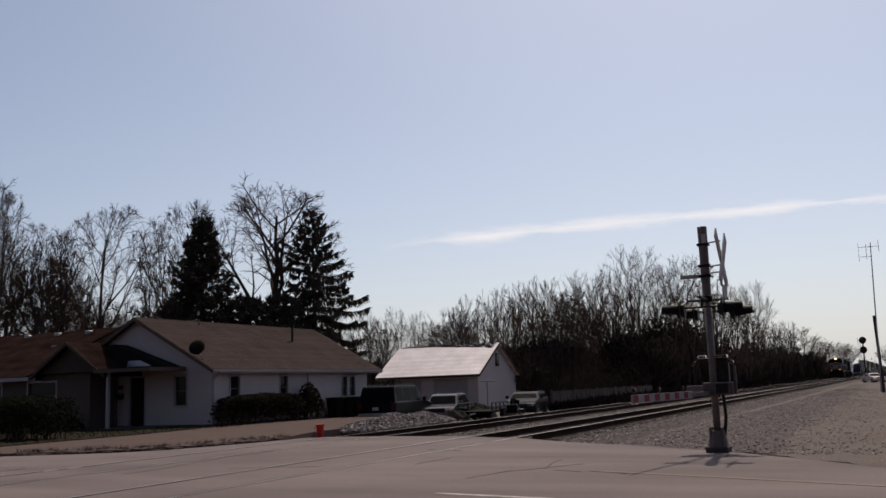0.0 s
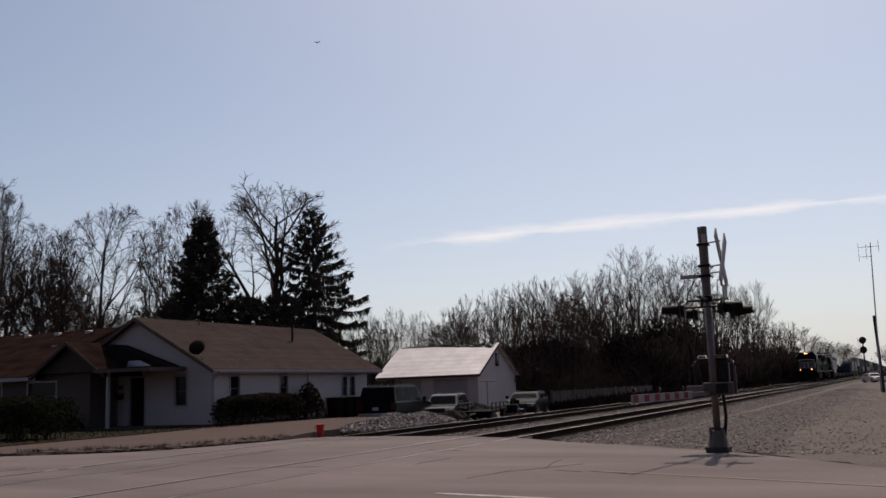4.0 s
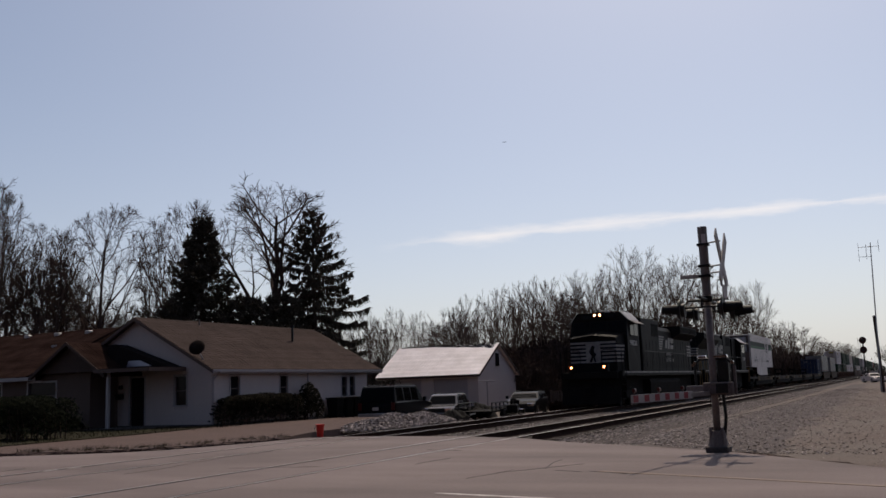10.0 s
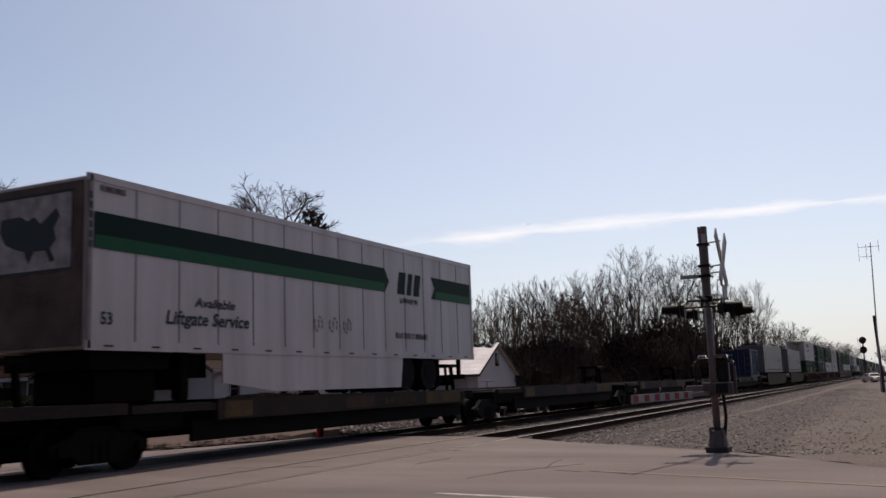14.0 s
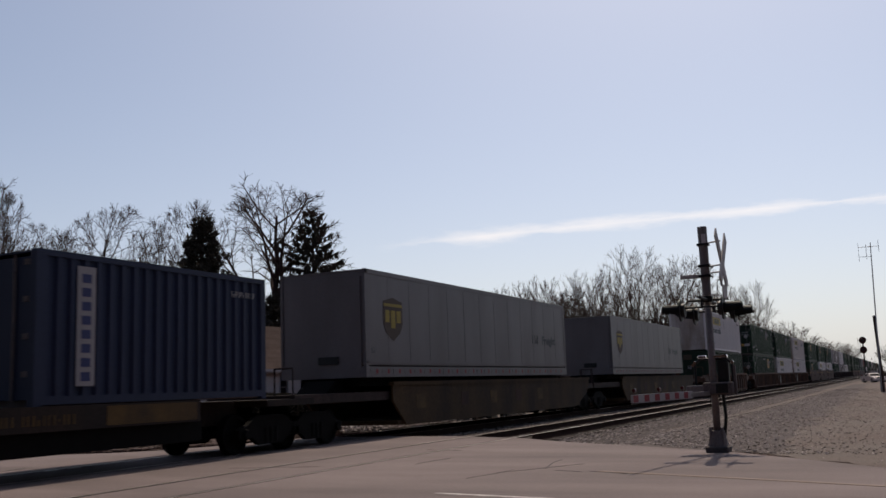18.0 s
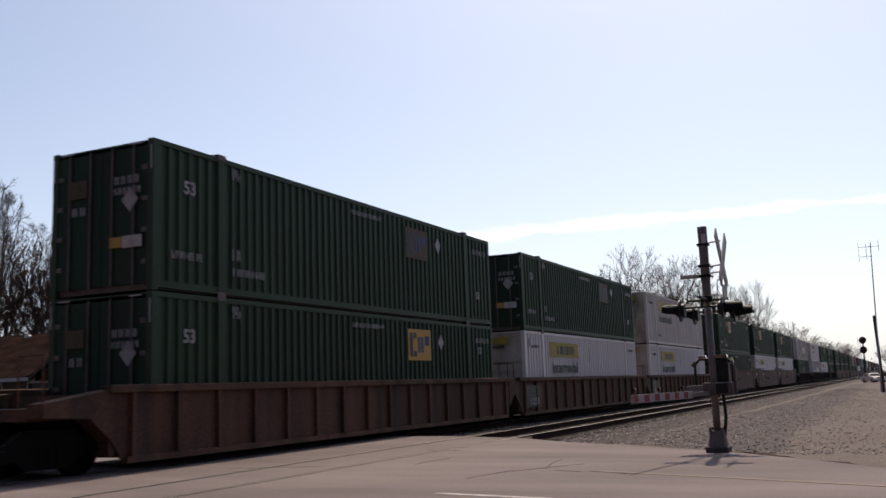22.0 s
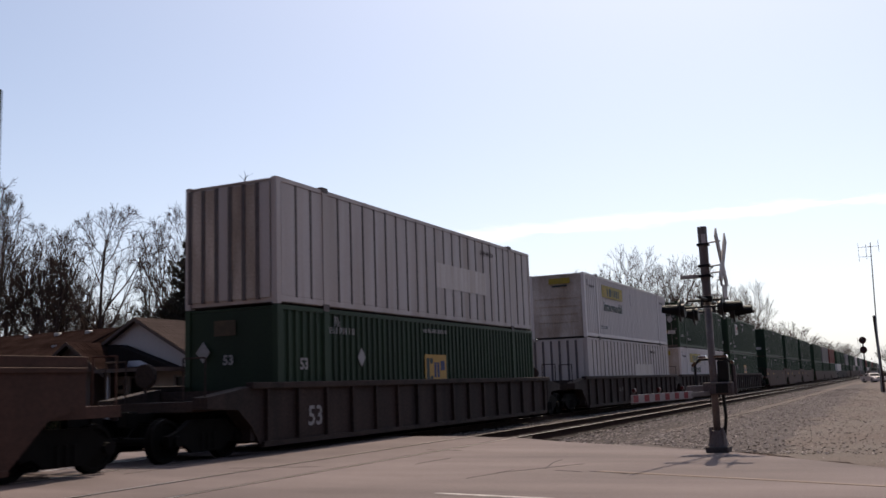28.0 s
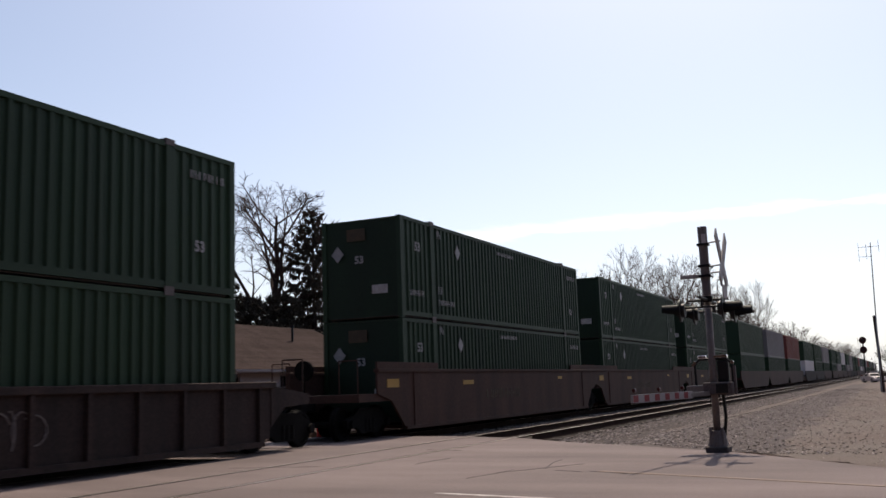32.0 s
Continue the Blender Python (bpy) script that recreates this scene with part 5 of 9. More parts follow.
def leafy(name, label, category, x0, x1, y0, y1, h, count, seed, flat=0.0, mat="hedge"):
    """A hedge or bush: short stems and a shell of many small leaves, lumpy on top."""
    r = random.Random(seed)
    t = thing(name, label, category, at=((x0 + x1) / 2, (y0 + y1) / 2, 0))
    cx, cy = (x1 - x0) / 2, (y1 - y0) / 2
    verts, faces = [], []
    for i in range(count):
        a, b = r.uniform(-1, 1), r.uniform(-1, 1)
        lump = 1 + .22 * noise.noise(Vector((a * cx * .9, b * cy * .9, seed)))
        edge = max(abs(a), abs(b)) ** (6 if flat else 3)
        top = h * (1 + (lump - 1) * (.45 if flat else 1)) * (1 - edge * (.10 if flat else .75))
        q = r.random() ** .45
        z = .05 + top * q
        k = (1 - .18 * q) * (1 + .1 * noise.noise(Vector((a * 3, b * 3, z * 2))))
        p = Vector((a * cx * k, b * cy * k, z))
        s = r.uniform(.035, .075)
        u = Vector((r.gauss(0, 1), r.gauss(0, 1), r.gauss(0, 1))).normalized() * s
        w = u.orthogonal().normalized() * s * .6
        n = len(verts)
        verts.extend([tuple(p - u), tuple(p + w), tuple(p + u), tuple(p - w)])
        faces.append((n, n + 1, n + 2, n + 3))
    me = bpy.data.meshes.new("leaves")
    me.from_pydata(verts, [], faces)
    me.materials.append(M[mat])
    part("leaves", me, None, t)
    st = Sticks()
    for i in range(max(6, int(cx * cy * 14))):
        p = Vector((r.uniform(-cx, cx) * .85, r.uniform(-cy, cy) * .8, -.1))
        q = p + Vector((r.gauss(0, .15), r.gauss(0, .15), h * .85))
        st.limb([p, p.lerp(q, .5) + Vector((r.gauss(0, .05), r.gauss(0, .05), 0)), q], [.025, .018, .008], 4)
    part("stems", st.mesh("stems", M["bark"]), None, t)
    return t


leafy("hedge", "dark clipped evergreen hedge along the house wall", "hedge", 29.4, 35.3, 23.5, 24.35, 1.18, 9000, 3, flat=1, mat="hedge_brown")
leafy("bush", "taller dark bush at the hedge's end", "bush", 35.1, 36.7, 23.4, 24.4, 1.6, 3200, 4, mat="hedge_brown")
leafy("bush", "large boxy dark bush on the lawn", "bush", 20.3, 22.9, 23.6, 28.2, 1.36, 14000, 5, flat=1)
leafy("bush", "low dark bush beside the porch", "bush", 27.0, 28.0, 29.0, 31.0, .7, 1600, 6)

# unseen bank added to close the place behind the camera and block sky light
bm = bmesh.new()
prev = None
for i in range(71):
    a = radians(112 + 241 * i / 70)
    far = 26 + 44 * max(0.0, (i - 56) / 14)
    x, y = far * math.cos(a), far * math.sin(a)
    h = 21 - 15.5 * max(0.0, min(1.0, (i - 34) / 14)) + 2.5 * noise.noise(Vector((i * .35, 2, 4)))
    row = [bm.verts.new(p) for p in ((x, y, -.4), (x * .97, y * .97, h * .5), (x * 1.03, y * 1.03, h), (x * 1.2, y * 1.2, h), (x * 1.2, y * 1.2, -.4))]
    if prev:
        for j in range(4):
            bm.faces.new((prev[j], row[j], row[j + 1], prev[j + 1]))
    prev = row
setting("backdrop", bm, M["brush"], "unseen dark bank added behind the camera against sky light", "woods", smooth=True)

# floor of the wood: dead leaves
for k, ring in enumerate(([(60, 18.6), (120, 17.4), (420, 17.2), (420, 90), (75, 90), (63, 26)], [(43, 33.5), (75, 33.5), (75, 90), (30, 90), (30, 47), (40, 47)])):
    bm = bmesh.new()
    prism(bm, ring, "z", -.6, -.02 if k else -.12)
    setting("wood_floor", bm, M["litter"], "brown leaf litter under the bare trees", "leaf litter")


def deep_wood(x0, x1, y, top, seed, label):
    """The dark mass of stems and ivy deep in the wood: a thick ragged bank with an uneven, broken top."""
    r = random.Random(seed)
    bm = bmesh.new()
    x = x0
    while x < x1:
        w = r.uniform(.10, .34) * (1 + (x - x0) / 150)
        yy = y + r.uniform(-1.5, 1.5)
        h = top * (.72 + .40 * noise.noise(Vector((x * .11, y, seed)))) * r.uniform(.7, 1.08)
        tip, mid = r.uniform(-1.6, 1.6) * w, r.uniform(-.8, .8) * w
        prism(bm, [(x - w * 2.2, -.4), (x + w * 2.2, -.4), (x + w * 1.5 + mid, h * .55), (x + tip + .03, h), (x + tip - .03, h * .97), (x - w * 1.4 + mid, h * .5)], "y", yy, yy + r.uniform(.3, .8))
        x += w * 1.3
    return tagged(new("deep_wood", mesh_of("deep_wood", bm, M["thick"])), label, "undergrowth", kind="stuff")


def brush_bank(x0, x1, y0, y1, top, count, seed, label, even=1.5):
    """Dense fine brush and ivy: countless short sprigs that thin out towards a lumpy top."""
    r = random.Random(seed)
    verts, faces = [], []
    for i in range(count):
        x, y = x0 + (x1 - x0) * r.random() ** even, r.uniform(y0, y1)
        h = top * (.72 + .55 * noise.noise(Vector((x * .10, y * .10, seed)))) * (1 + .25 * noise.noise(Vector((x * .45, y * .4, seed + 3))))
        z = -.4 + h * r.random() ** .75 * r.uniform(.8, 1.0)
        k = 1 + (x - x0) / 160
        d = Vector((r.gauss(0, .5), r.gauss(0, .5), r.gauss(.7, .45))).normalized() * r.uniform(.25, .6) * k
        w = d.orthogonal().normalized() * r.uniform(.035, .085) * k
        w = Matrix.Rotation(r.uniform(0, 6.28), 3, d.normalized()) @ w
        p = Vector((x, y, z))
        b = len(verts)
        verts.extend([tuple(p - w), tuple(p + d * .55 - w * .8), tuple(p + d), tuple(p + w)])
        faces.append((b, b + 1, b + 2, b + 3))
    me = bpy.data.meshes.new("brush")
    me.from_pydata(verts, [], faces)
    me.materials.append(M["thick"])
    return tagged(new("brush", me), label, "undergrowth", kind="stuff")


brush_bank(52, 300, 16.3, 18.3, .62, 11000, 31, "low dead weeds along the far side of the track", even=1.8)
brush_bank(84, 330, 20.5, 24.0, 8.0, 42000, 31, "dense dark brush and ivy along the railway")
brush_bank(82, 128, 21.0, 27.0, 11.5, 26000, 36, "tall dark evergreen brush in the wood", 1.0)
brush_bank(66, 110, 25.5, 29.0, 6.4, 20000, 32, "dense dark brush at the wood's edge", 1.0)
brush_bank(88, 120, 36.0, 44.0, 7.0, 16000, 33, "dense dark brush deep in the wood", 1.0)
brush_bank(37, 60, 47.0, 55.0, 5.0, 13000, 34, "dense dark brush behind the houses", 1.0)
brush_bank(42.6, 45.5, 29.5, 36.0, 5.2, 8000, 35, "dense dark brush behind the white house", 1.0)
deep_wood(66, 330, 25.5, 5.0, 3, "dark ivy-grown brush inside the wood")
deep_wood(82, 330, 30.5, 6.2, 4, "dark thicket deep inside the wood")
deep_wood(84, 360, 21.5, 4.8, 5, "dark brush along the railway's edge")
deep_wood(95, 130, 60, 6.5, 8, "dark far edge of the wood")
deep_wood(43, 62, 43, 3.6, 6, "dark brush behind the houses")
deep_wood(40, 80, 50, 4.4, 7, "dark thicket behind the houses")
deep_wood(112, 420, 19.9, 5.0, 11, "dark thicket along the railway's far edge")
thicket("undergrowth", "tall bare stems along the railway", 95, 420, 19.0, 24, 9.0, 1100, 12)
# ---- level crossing, signs and masts ----
FLIERS = []


def crossing_signal():
    t = thing("crossing_signal", "grey level-crossing mast with crossed boards, dark lamps and lowered gate", "crossing signal", at=(16.94, 2.92, 0))
    bm = bmesh.new()
    prism(bm, [(-.19, -.19), (.19, -.19), (.19, .19), (-.19, .19)], "z", -.3, .10)
    part("footing", bm, M["concrete"], t, bevel=0.02)
    bm = bmesh.new()
    rod(bm, (0, 0, .1), (0, 0, .36), .17, .13, n=12)
    for a in range(4):
        rod(bm, (.14 * math.cos(a * 1.57 + .78), .14 * math.sin(a * 1.57 + .78), .1), (.14 * math.cos(a * 1.57 + .78), .14 * math.sin(a * 1.57 + .78), .42), .025, n=6)
    part("base_casting", bm, M["pole_paint"], t)
    bm = bmesh.new()
    rod(bm, (0, 0, .1), (-.02, .0, 2.95), .062, n=14)
    part("mast", bm, M["pole_paint"], t, "silver-grey mast", smooth=True)
    bm = bmesh.new()
    rod(bm, (-.02, 0, 2.7), (-.03, 0, 3.92), .075, .082, n=14)
    part("mast_top", bm, M["pole_paint"], t, "dark upper mast")
    part("plate", boxes((-.12, -.105, -.06, .01, 3.62, 3.78)), M["trailer_white"], t)
    # crossed boards, square to the road
    for k, a in enumerate((45, -45)):
        bm = bmesh.new()
        bx(bm, -.61, .61, -.012, .012, -.11, .11)
        b = part("crossbuck_board", bm, M["board"], t, "weathered white crossing board", bevel=0.004)
        b.matrix_basis = pose(-.1, -.30 - .03 * k, 3.31, 0, a, 0)
    bm = bmesh.new()
    for z in (3.08, 3.2, 3.62):
        rod(bm, (-.03, 0, z), (-.06, -.30, z + .02), .014, n=6)
    part("bracket", bm, M["metal_grey"], t)
    for z in (3.04, 3.22, 3.6):
        part("clamp", boxes((-.12, .06, -.1, .1, z - .02, z + .02)), M["black_metal"], t)
    part("track_plate", boxes((-.30, .12, -.33, -.31, 2.62, 2.85)), M["board"], t, "small weathered plate below the boards")
    part("side_plate", boxes((-.05, -.03, .05, .44, 3.01, 3.08)), M["board"], t)
    # lamps back to back on an arm across the mast
    bm = bmesh.new()
    rod(bm, (-.75, 0, 2.62), (.75, 0, 2.62), .03, n=10)
    rod(bm, (0, -.36, 2.62), (0, .34, 2.62), .022, n=8)
    part("lamp_arm", bm, M["black_metal"], t)
    for x in (-.62, .62):
        for s in (-1, 1):
            bm = bmesh.new()
            rod(bm, (0, s * .10, 0), (0, s * .13, 0), .19, n=24)
            h = part("lamp", bm, M["black_metal"], t, "dark crossing lamp with a round backboard")
            h.location = (x, s * .24, 2.42)
            bm = bmesh.new()
            rod(bm, (0, s * .04, -.0), (0, s * .12, 0), .12, n=16)
            part("lamp_body", bm, M["black_metal"], h)
            bm = bmesh.new()
            rod(bm, (0, s * .125, 0), (0, s * .15, 0), .10, n=16)
            part("lens", bm, M["red_lens"], h, "unlit red lens")
            bm = bmesh.new()
            n = 16
            ring = []
            for d in (.13, .42):
                ring.append([bm.verts.new((.105 * math.cos(a), s * (d if math.sin(a) > -.4 else min(d, .2)), .105 * math.sin(a))) for a in [-.9 + (i / n) * 4.94 for i in range(n + 1)]])
            for i in range(n):
                bm.faces.new((ring[0][i], ring[0][i + 1], ring[1][i + 1], ring[1][i]))
            bmesh.ops.solidify(bm, geom=bm.faces[:], thickness=.006)
            part("visor", bm, M["black_metal"], h)
    for x in (-.62, .62):
        bm = bmesh.new()
        rod(bm, (x, -.3, 2.46), (x, .3, 2.46), .02, n=8)
        rod(bm, (x, 0, 2.46), (x, 0, 2.62), .02, n=8)
        part("lamp_bracket", bm, M["black_metal"], t)
    part("lamp_top", boxes((-.1, .1, -.09, .09, 2.58, 2.68)), M["black_metal"], t)
    # gate mechanism: a flat case clamped on the mast, under an open hoop of dark pipe
    part("mechanism", boxes((-.16, .16, -.34, .16, .97, 1.19)), M["dark_post"], t, "grey gate mechanism case", bevel=0.02)
    part("mechanism_door", boxes((-.175, -.16, -.26, -.06, 1.0, 1.16)), M["black_metal"], t, "dark open door of the case")
    part("arm_clamp", boxes((-.10, .10, .16, .46, 1.00, 1.14)), M["pole_paint"], t, bevel=0.015)
    part("relay_case", boxes((-.05, .12, -.27, -.08, 1.19, 1.56)), M["black_metal"], t, "narrow dark relay case", bevel=0.02)
    bm = bmesh.new()
    pipe(bm, [(.0, .30, 1.10), (.0, .30, 1.50), (.0, .22, 1.585), (.0, -.24, 1.585), (.0, -.33, 1.50), (.0, -.33, 1.10)], .022, 8)
    part("hoop", bm, M["black_metal"], t, "bent dark pipe hoop")
    bm = bmesh.new()
    for y, z in ((.30, 1.53), (.33, 1.49), (-.33, 1.52)):
        rod(bm, (-.03, y, z), (.03, y, z), .03, n=8)
    part("pipe_cap", bm, M["chrome"], t, "bright metal cap")
    for y0, y1 in ((.10, .24), (-.02, -.26)):
        part("cap_bar", boxes((-.06, .06, *sorted((y0, y1)), 1.60, 1.655)), M["chrome"], t, "bright metal cap", bevel=0.012)
    part("side_arm", boxes((-.03, .03, -.385, -.345, .97, 1.46)), M["dark_post"], t)
    bm = bmesh.new()
    pipe(bm, [(.02, -.14, .97), (.02, -.16, .6), (.03, -.12, .3), (.02, -.07, .1)], .028, 8)
    part("cable_conduit", bm, M["black_metal"], t)
    # lowered arm: red and white bands, three small lamps on top
    tip = Vector((-3.4, .58, .90))
    root = Vector((-.1, .06, 1.0))
    d = tip - root
    yaw = math.degrees(math.atan2(d.y, d.x))
    arm = part("gate_arm", boxes((.0, .95, -.02, .02, -.035, .035)), M["pole_paint"], t, "lowered gate arm with red and white bands")
    arm.matrix_basis = pose(*root, 0, 0, yaw)
    n = 12
    L = d.length
    for i in range(n):
        a, b = .9 + (L - .9) * i / n, .9 + (L - .9) * (i + 1) / n
        part("band", boxes((a, b, -.018, .018, -.06, .06)), M["white_reflect"], arm)
        if i % 2:
            part("band_square", boxes((a + .01, b - .01, -.0195, .0195, -.05, .05)), M["red_paint"], arm)
    for a in (1.3, 2.3, L - .1):
        bm = bmesh.new()
        rod(bm, (a, 0, .07), (a, 0, .11), .012, n=6)
        rod(bm, (a - .025, 0, .12), (a + .025, 0, .12), .028, n=10)
        part("arm_lamp", bm, M["red_lens"], arm)
    part("counterweight", boxes((.25, .75, -.05, .05, .92, 1.08)), M["black_metal"], t, bevel=0.02)
    return t


crossing_signal()

# far gate mast's striped arm on the other side is hidden by the train's track; block signal beside the line
def block_signal():
    t = thing("railway_signal", "dark two-headed railway signal on a thin mast", "railway signal", at=(148, 4.3, -.15))
    bm = bmesh.new()
    rod(bm, (0, 0, -.2), (0, 0, 6.3), .09, n=10)
    part("mast", bm, M["black_metal"], t)
    for z in (5.9, 4.5):
        bm = bmesh.new()
        rod(bm, (-.12, 0, z), (-.06, 0, z), .5, n=20)
        h = part("signal_head", bm, M["signal_brown"], t, "round dark signal head")
        bm = bmesh.new()
        rod(bm, (-.3, 0, z), (-.12, 0, z), .14, n=12)
        part("visor", bm, M["black_metal"], h)
    bm = bmesh.new()
    for y in (.35, .65):
        rod(bm, (.1, y, 0), (.1, y, 6.2), .03, n=5)
    for i in range(16):
        rod(bm, (.1, .35, .3 + i * .37), (.1, .65, .3 + i * .37), .02, n=4)
    part("ladder", bm, M["metal_grey"], t)
    part("case", boxes((-.4, .4, -1.6, -.7, -.2, 1.5)), M["metal_grey"], t)
    return t


block_signal()


def antenna_mast():
    t = thing("antenna_mast", "tall thin radio mast with a small aerial array", "antenna mast", at=(73.3, 1.22, -.2))
    bm = bmesh.new()
    rod(bm, (0, .02, -.3), (0, -.22, 10.6), .06, .03, n=8)
    part("pole", bm, M["metal_grey"], t)
    bm = bmesh.new()
    rod(bm, (0, -.75, 10.3), (0, .62, 10.3), .018, n=6)
    for y, z0, z1 in ((-.72, 9.9, 10.75), (.1, 9.4, 10.5), (.6, 10.0, 10.6), (.6, 9.3, 9.9)):
        rod(bm, (0, y, z0), (0, y, z1), .015, n=5)
    rod(bm, (0, -.2, 9.6), (0, .62, 9.6), .015, n=5)
    part("aerial", bm, M["metal_grey"], t)
    bm = bmesh.new()
    rod(bm, (.4, -.15, -.3), (.25, .02, 5.4), .10, n=8)
    part("stub_pole", bm, M["bark"], t, "dark wooden stub pole")
    return t


antenna_mast()


def bucket():
    t = thing("bucket", "red plastic bucket standing on the verge", "bucket", at=(22.65, 14.75, .0))
    bm = bmesh.new()
    rod(bm, (0, 0, 0), (0, 0, .33), .085, .115, n=18)
    part("pail", bm, M["red_plastic"], t)
    bm = bmesh.new()
    rod(bm, (0, 0, .32), (0, 0, .35), .125, n=18)
    part("rim", bm, M["red_plastic"], t)
    bm = bmesh.new()
    pipe(bm, [(.16, 0, .33), (.14, .1, .24), (0, .18, .2), (-.14, .1, .24), (-.16, 0, .33)], .008, 5)
    part("handle", bm, M["metal_grey"], t)
    return t


bucket()


# ---- parked vehicles and yard things ----
def vehicle(name, label, at, turn, length, width, height, paint, glass_from, hood, kind="suv", base=.0):
    """A parked car: x forward. hood: height of the bonnet, glass_from: where the cabin begins behind the front."""
    t = thing(name, label, "car", "parked cars", at=at, turn=turn)
    w = width / 2
    f, r = length / 2, -length / 2
    bm = bmesh.new()
    prism(bm, [(r, .42), (r + .06, .95), (r + .1, hood + .02), (f - glass_from, hood + .02), (f - .36, hood - .08), (f - .03, hood - .29), (f, .5), (f - .1, .3), (r + .1, .3)], "y", -w, w)
    part("body", bm, paint, t, bevel=0.045)
    c0, c1 = f - glass_from, (r + .18 if kind == "suv" else r + .95)
    bm = bmesh.new()
    v = []
    for x, hw, z in ((c0, w - .05, hood), (c0 - .62, w - .16, height - .05), (c0 - .8, w - .18, height), (c1 + .18, w - .18, height), (c1 + .08, w - .16, height - .06), (c1 - .12, w - .05, hood)):
        v.append((bm.verts.new((x, -hw, z)), bm.verts.new((x, hw, z))))
    for a, b in zip(v, v[1:] + v[:1]):
        bm.faces.new((a[0], b[0], b[1], a[1]))
    bm.faces.new([q[0] for q in v])
    bm.faces.new([q[1] for q in v][::-1])
    part("cabin", bm, paint, t, bevel=0.02)
    def pane(pts, nm):
        bm = bmesh.new()
        bm.faces.new([bm.verts.new(p) for p in pts])
        bmesh.ops.solidify(bm, geom=bm.faces[:], thickness=.012)
        part(nm, bm, M["cab_glass"], t, "dark car glass")
    z0, z1 = hood + .06, height - .1
    def front_x(z):
        return c0 - .62 * (z - hood) / (height - .05 - hood) + .02
    def back_x(z):
        return c1 - .12 + .2 * (z - hood) / (height - .06 - hood) - .02
    pane([(front_x(z0), -w + .14, z0), (front_x(z0), w - .14, z0), (front_x(z1), w - .24, z1), (front_x(z1), -w + .24, z1)], "windscreen")
    pane([(back_x(z0), -w + .14, z0), (back_x(z0), w - .14, z0), (back_x(z1), w - .24, z1), (back_x(z1), -w + .24, z1)], "rear_window")
    n = 3 if kind == "suv" else 2
    span0, span1 = c0 - .62, c1 + .12
    for s in (-1, 1):
        for i in range(n):
            a = span0 + (span1 - span0) * (i + .04) / n
            b = span0 + (span1 - span0) * (i + .93) / n
            pane([(a, s * (w - .055), z0), (b, s * (w - .055), z0), (b, s * (w - .148), z1), (a - .05, s * (w - .148), z1)], "side_window")
        bm = bmesh.new()
        bx(bm, c0 - .35, c0 - .2, *sorted((s * (w + .02), s * (w + .18))), hood + .02, hood + .2)
        part("mirror", bm, paint, t, bevel=0.02)
        part("headlight", boxes((f - .12, f - .01, *sorted((s * (w - .1), s * (w - .45))), .62, .8)), M["chrome"], t, bevel=0.02)
        part("tail_light", boxes((r + .0, r + .08, *sorted((s * (w - .04), s * (w - .22))), .75, 1.1)), M["red_lens"], t)
        for x in (f - .85, r + .85):
            bm = bmesh.new()
            rod(bm, (x, s * (w - .22), .33), (x, s * (w + .012), .33), .335, n=22)
            ty = part("tyre", bm, M["rubber"], t)
            bm = bmesh.new()
            rod(bm, (x, s * (w + .0), .33), (x, s * (w + .02), .33), .21, n=16)
            part("rim", bm, M["metal_grey"], ty)
        if kind == "suv":
            bm = bmesh.new()
            rod(bm, (c0 - 1.0, s * (w - .26), height + .05), (c1 + .4, s * (w - .26), height + .05), .018, n=6)
            part("roof_rail", bm, M["black_metal"], t)
    part("front_bumper", boxes((f - .1, f + .05, -w + .06, w - .06, .34, .56)), paint, t, bevel=0.03)
    part("rear_bumper", boxes((r - .06, r + .1, -w + .06, w - .06, .36, .62)), M["metal_grey"], t, bevel=0.03)
    part("grille", boxes((f - .05, f + .012, -.45, .45, .6, .78)), M["black_metal"], t)
    part("plate", boxes((r - .068, r - .06, -.16, .16, .75, .9)), M["board"], t)
    return t


vehicle("sport_utility_car", "black sport utility car parked with its tail to the road", (40.9, 22.15, -.47), 5, 5.0, 1.95, 1.86, M["car_black"], 1.35, 1.1)
vehicle("sport_utility_car", "silver-grey sport utility car parked nose to the road", (43.9, 21.0, -.56), 192, 4.1, 1.68, 1.45, M["car_silver"], 1.2, .92)
vehicle("sport_utility_car", "dark grey sport utility car with a bright chrome front", (50.3, 19.0, -.58), 190, 4.4, 1.75, 1.40, M["car_grey"], 1.3, 1.02)
vehicle("car", "small white car far off beside the gravel yard", (138.0, 3.1, -.25), 206, 4.1, 1.65, 1.32, M["white"], 1.35, .88, kind="sedan")


def utility_trailer():
    t = thing("utility_trailer", "low black utility trailer parked in the yard", "trailer", at=(44.4, 19.1, -.55), turn=8)
    part("bed", boxes((-1.6, 1.6, -.85, .85, .48, .56)), M["truck"], t)
    for s in (-1, 1):
        bm = bmesh.new()
        rod(bm, (-1.6, s * .85, .95), (1.6, s * .85, .95), .03, n=6)
        rod(bm, (-1.6, s * .85, .75), (1.6, s * .85, .75), .03, n=6)
        for i in range(5):
            rod(bm, (-1.6 + i * .8, s * .85, .5), (-1.6 + i * .8, s * .85, .95), .03, n=6)
        part("side_rail", bm, M["black_metal"], t)
        bm = bmesh.new()
        rod(bm, (0, s * .9, .3), (0, s * 1.08, .3), .32, n=18)
        part("tyre", bm, M["rubber"], t)
        part("fender", boxes((-.45, .45, *sorted((s * .88, s * 1.1)), .66, .7)), M["black_metal"], t)
    bm = bmesh.new()
    rod(bm, (-1.6, 0, .45), (-2.7, 0, .42), .05, n=6)
    part("tongue", bm, M["black_metal"], t)
    return t


utility_trailer()


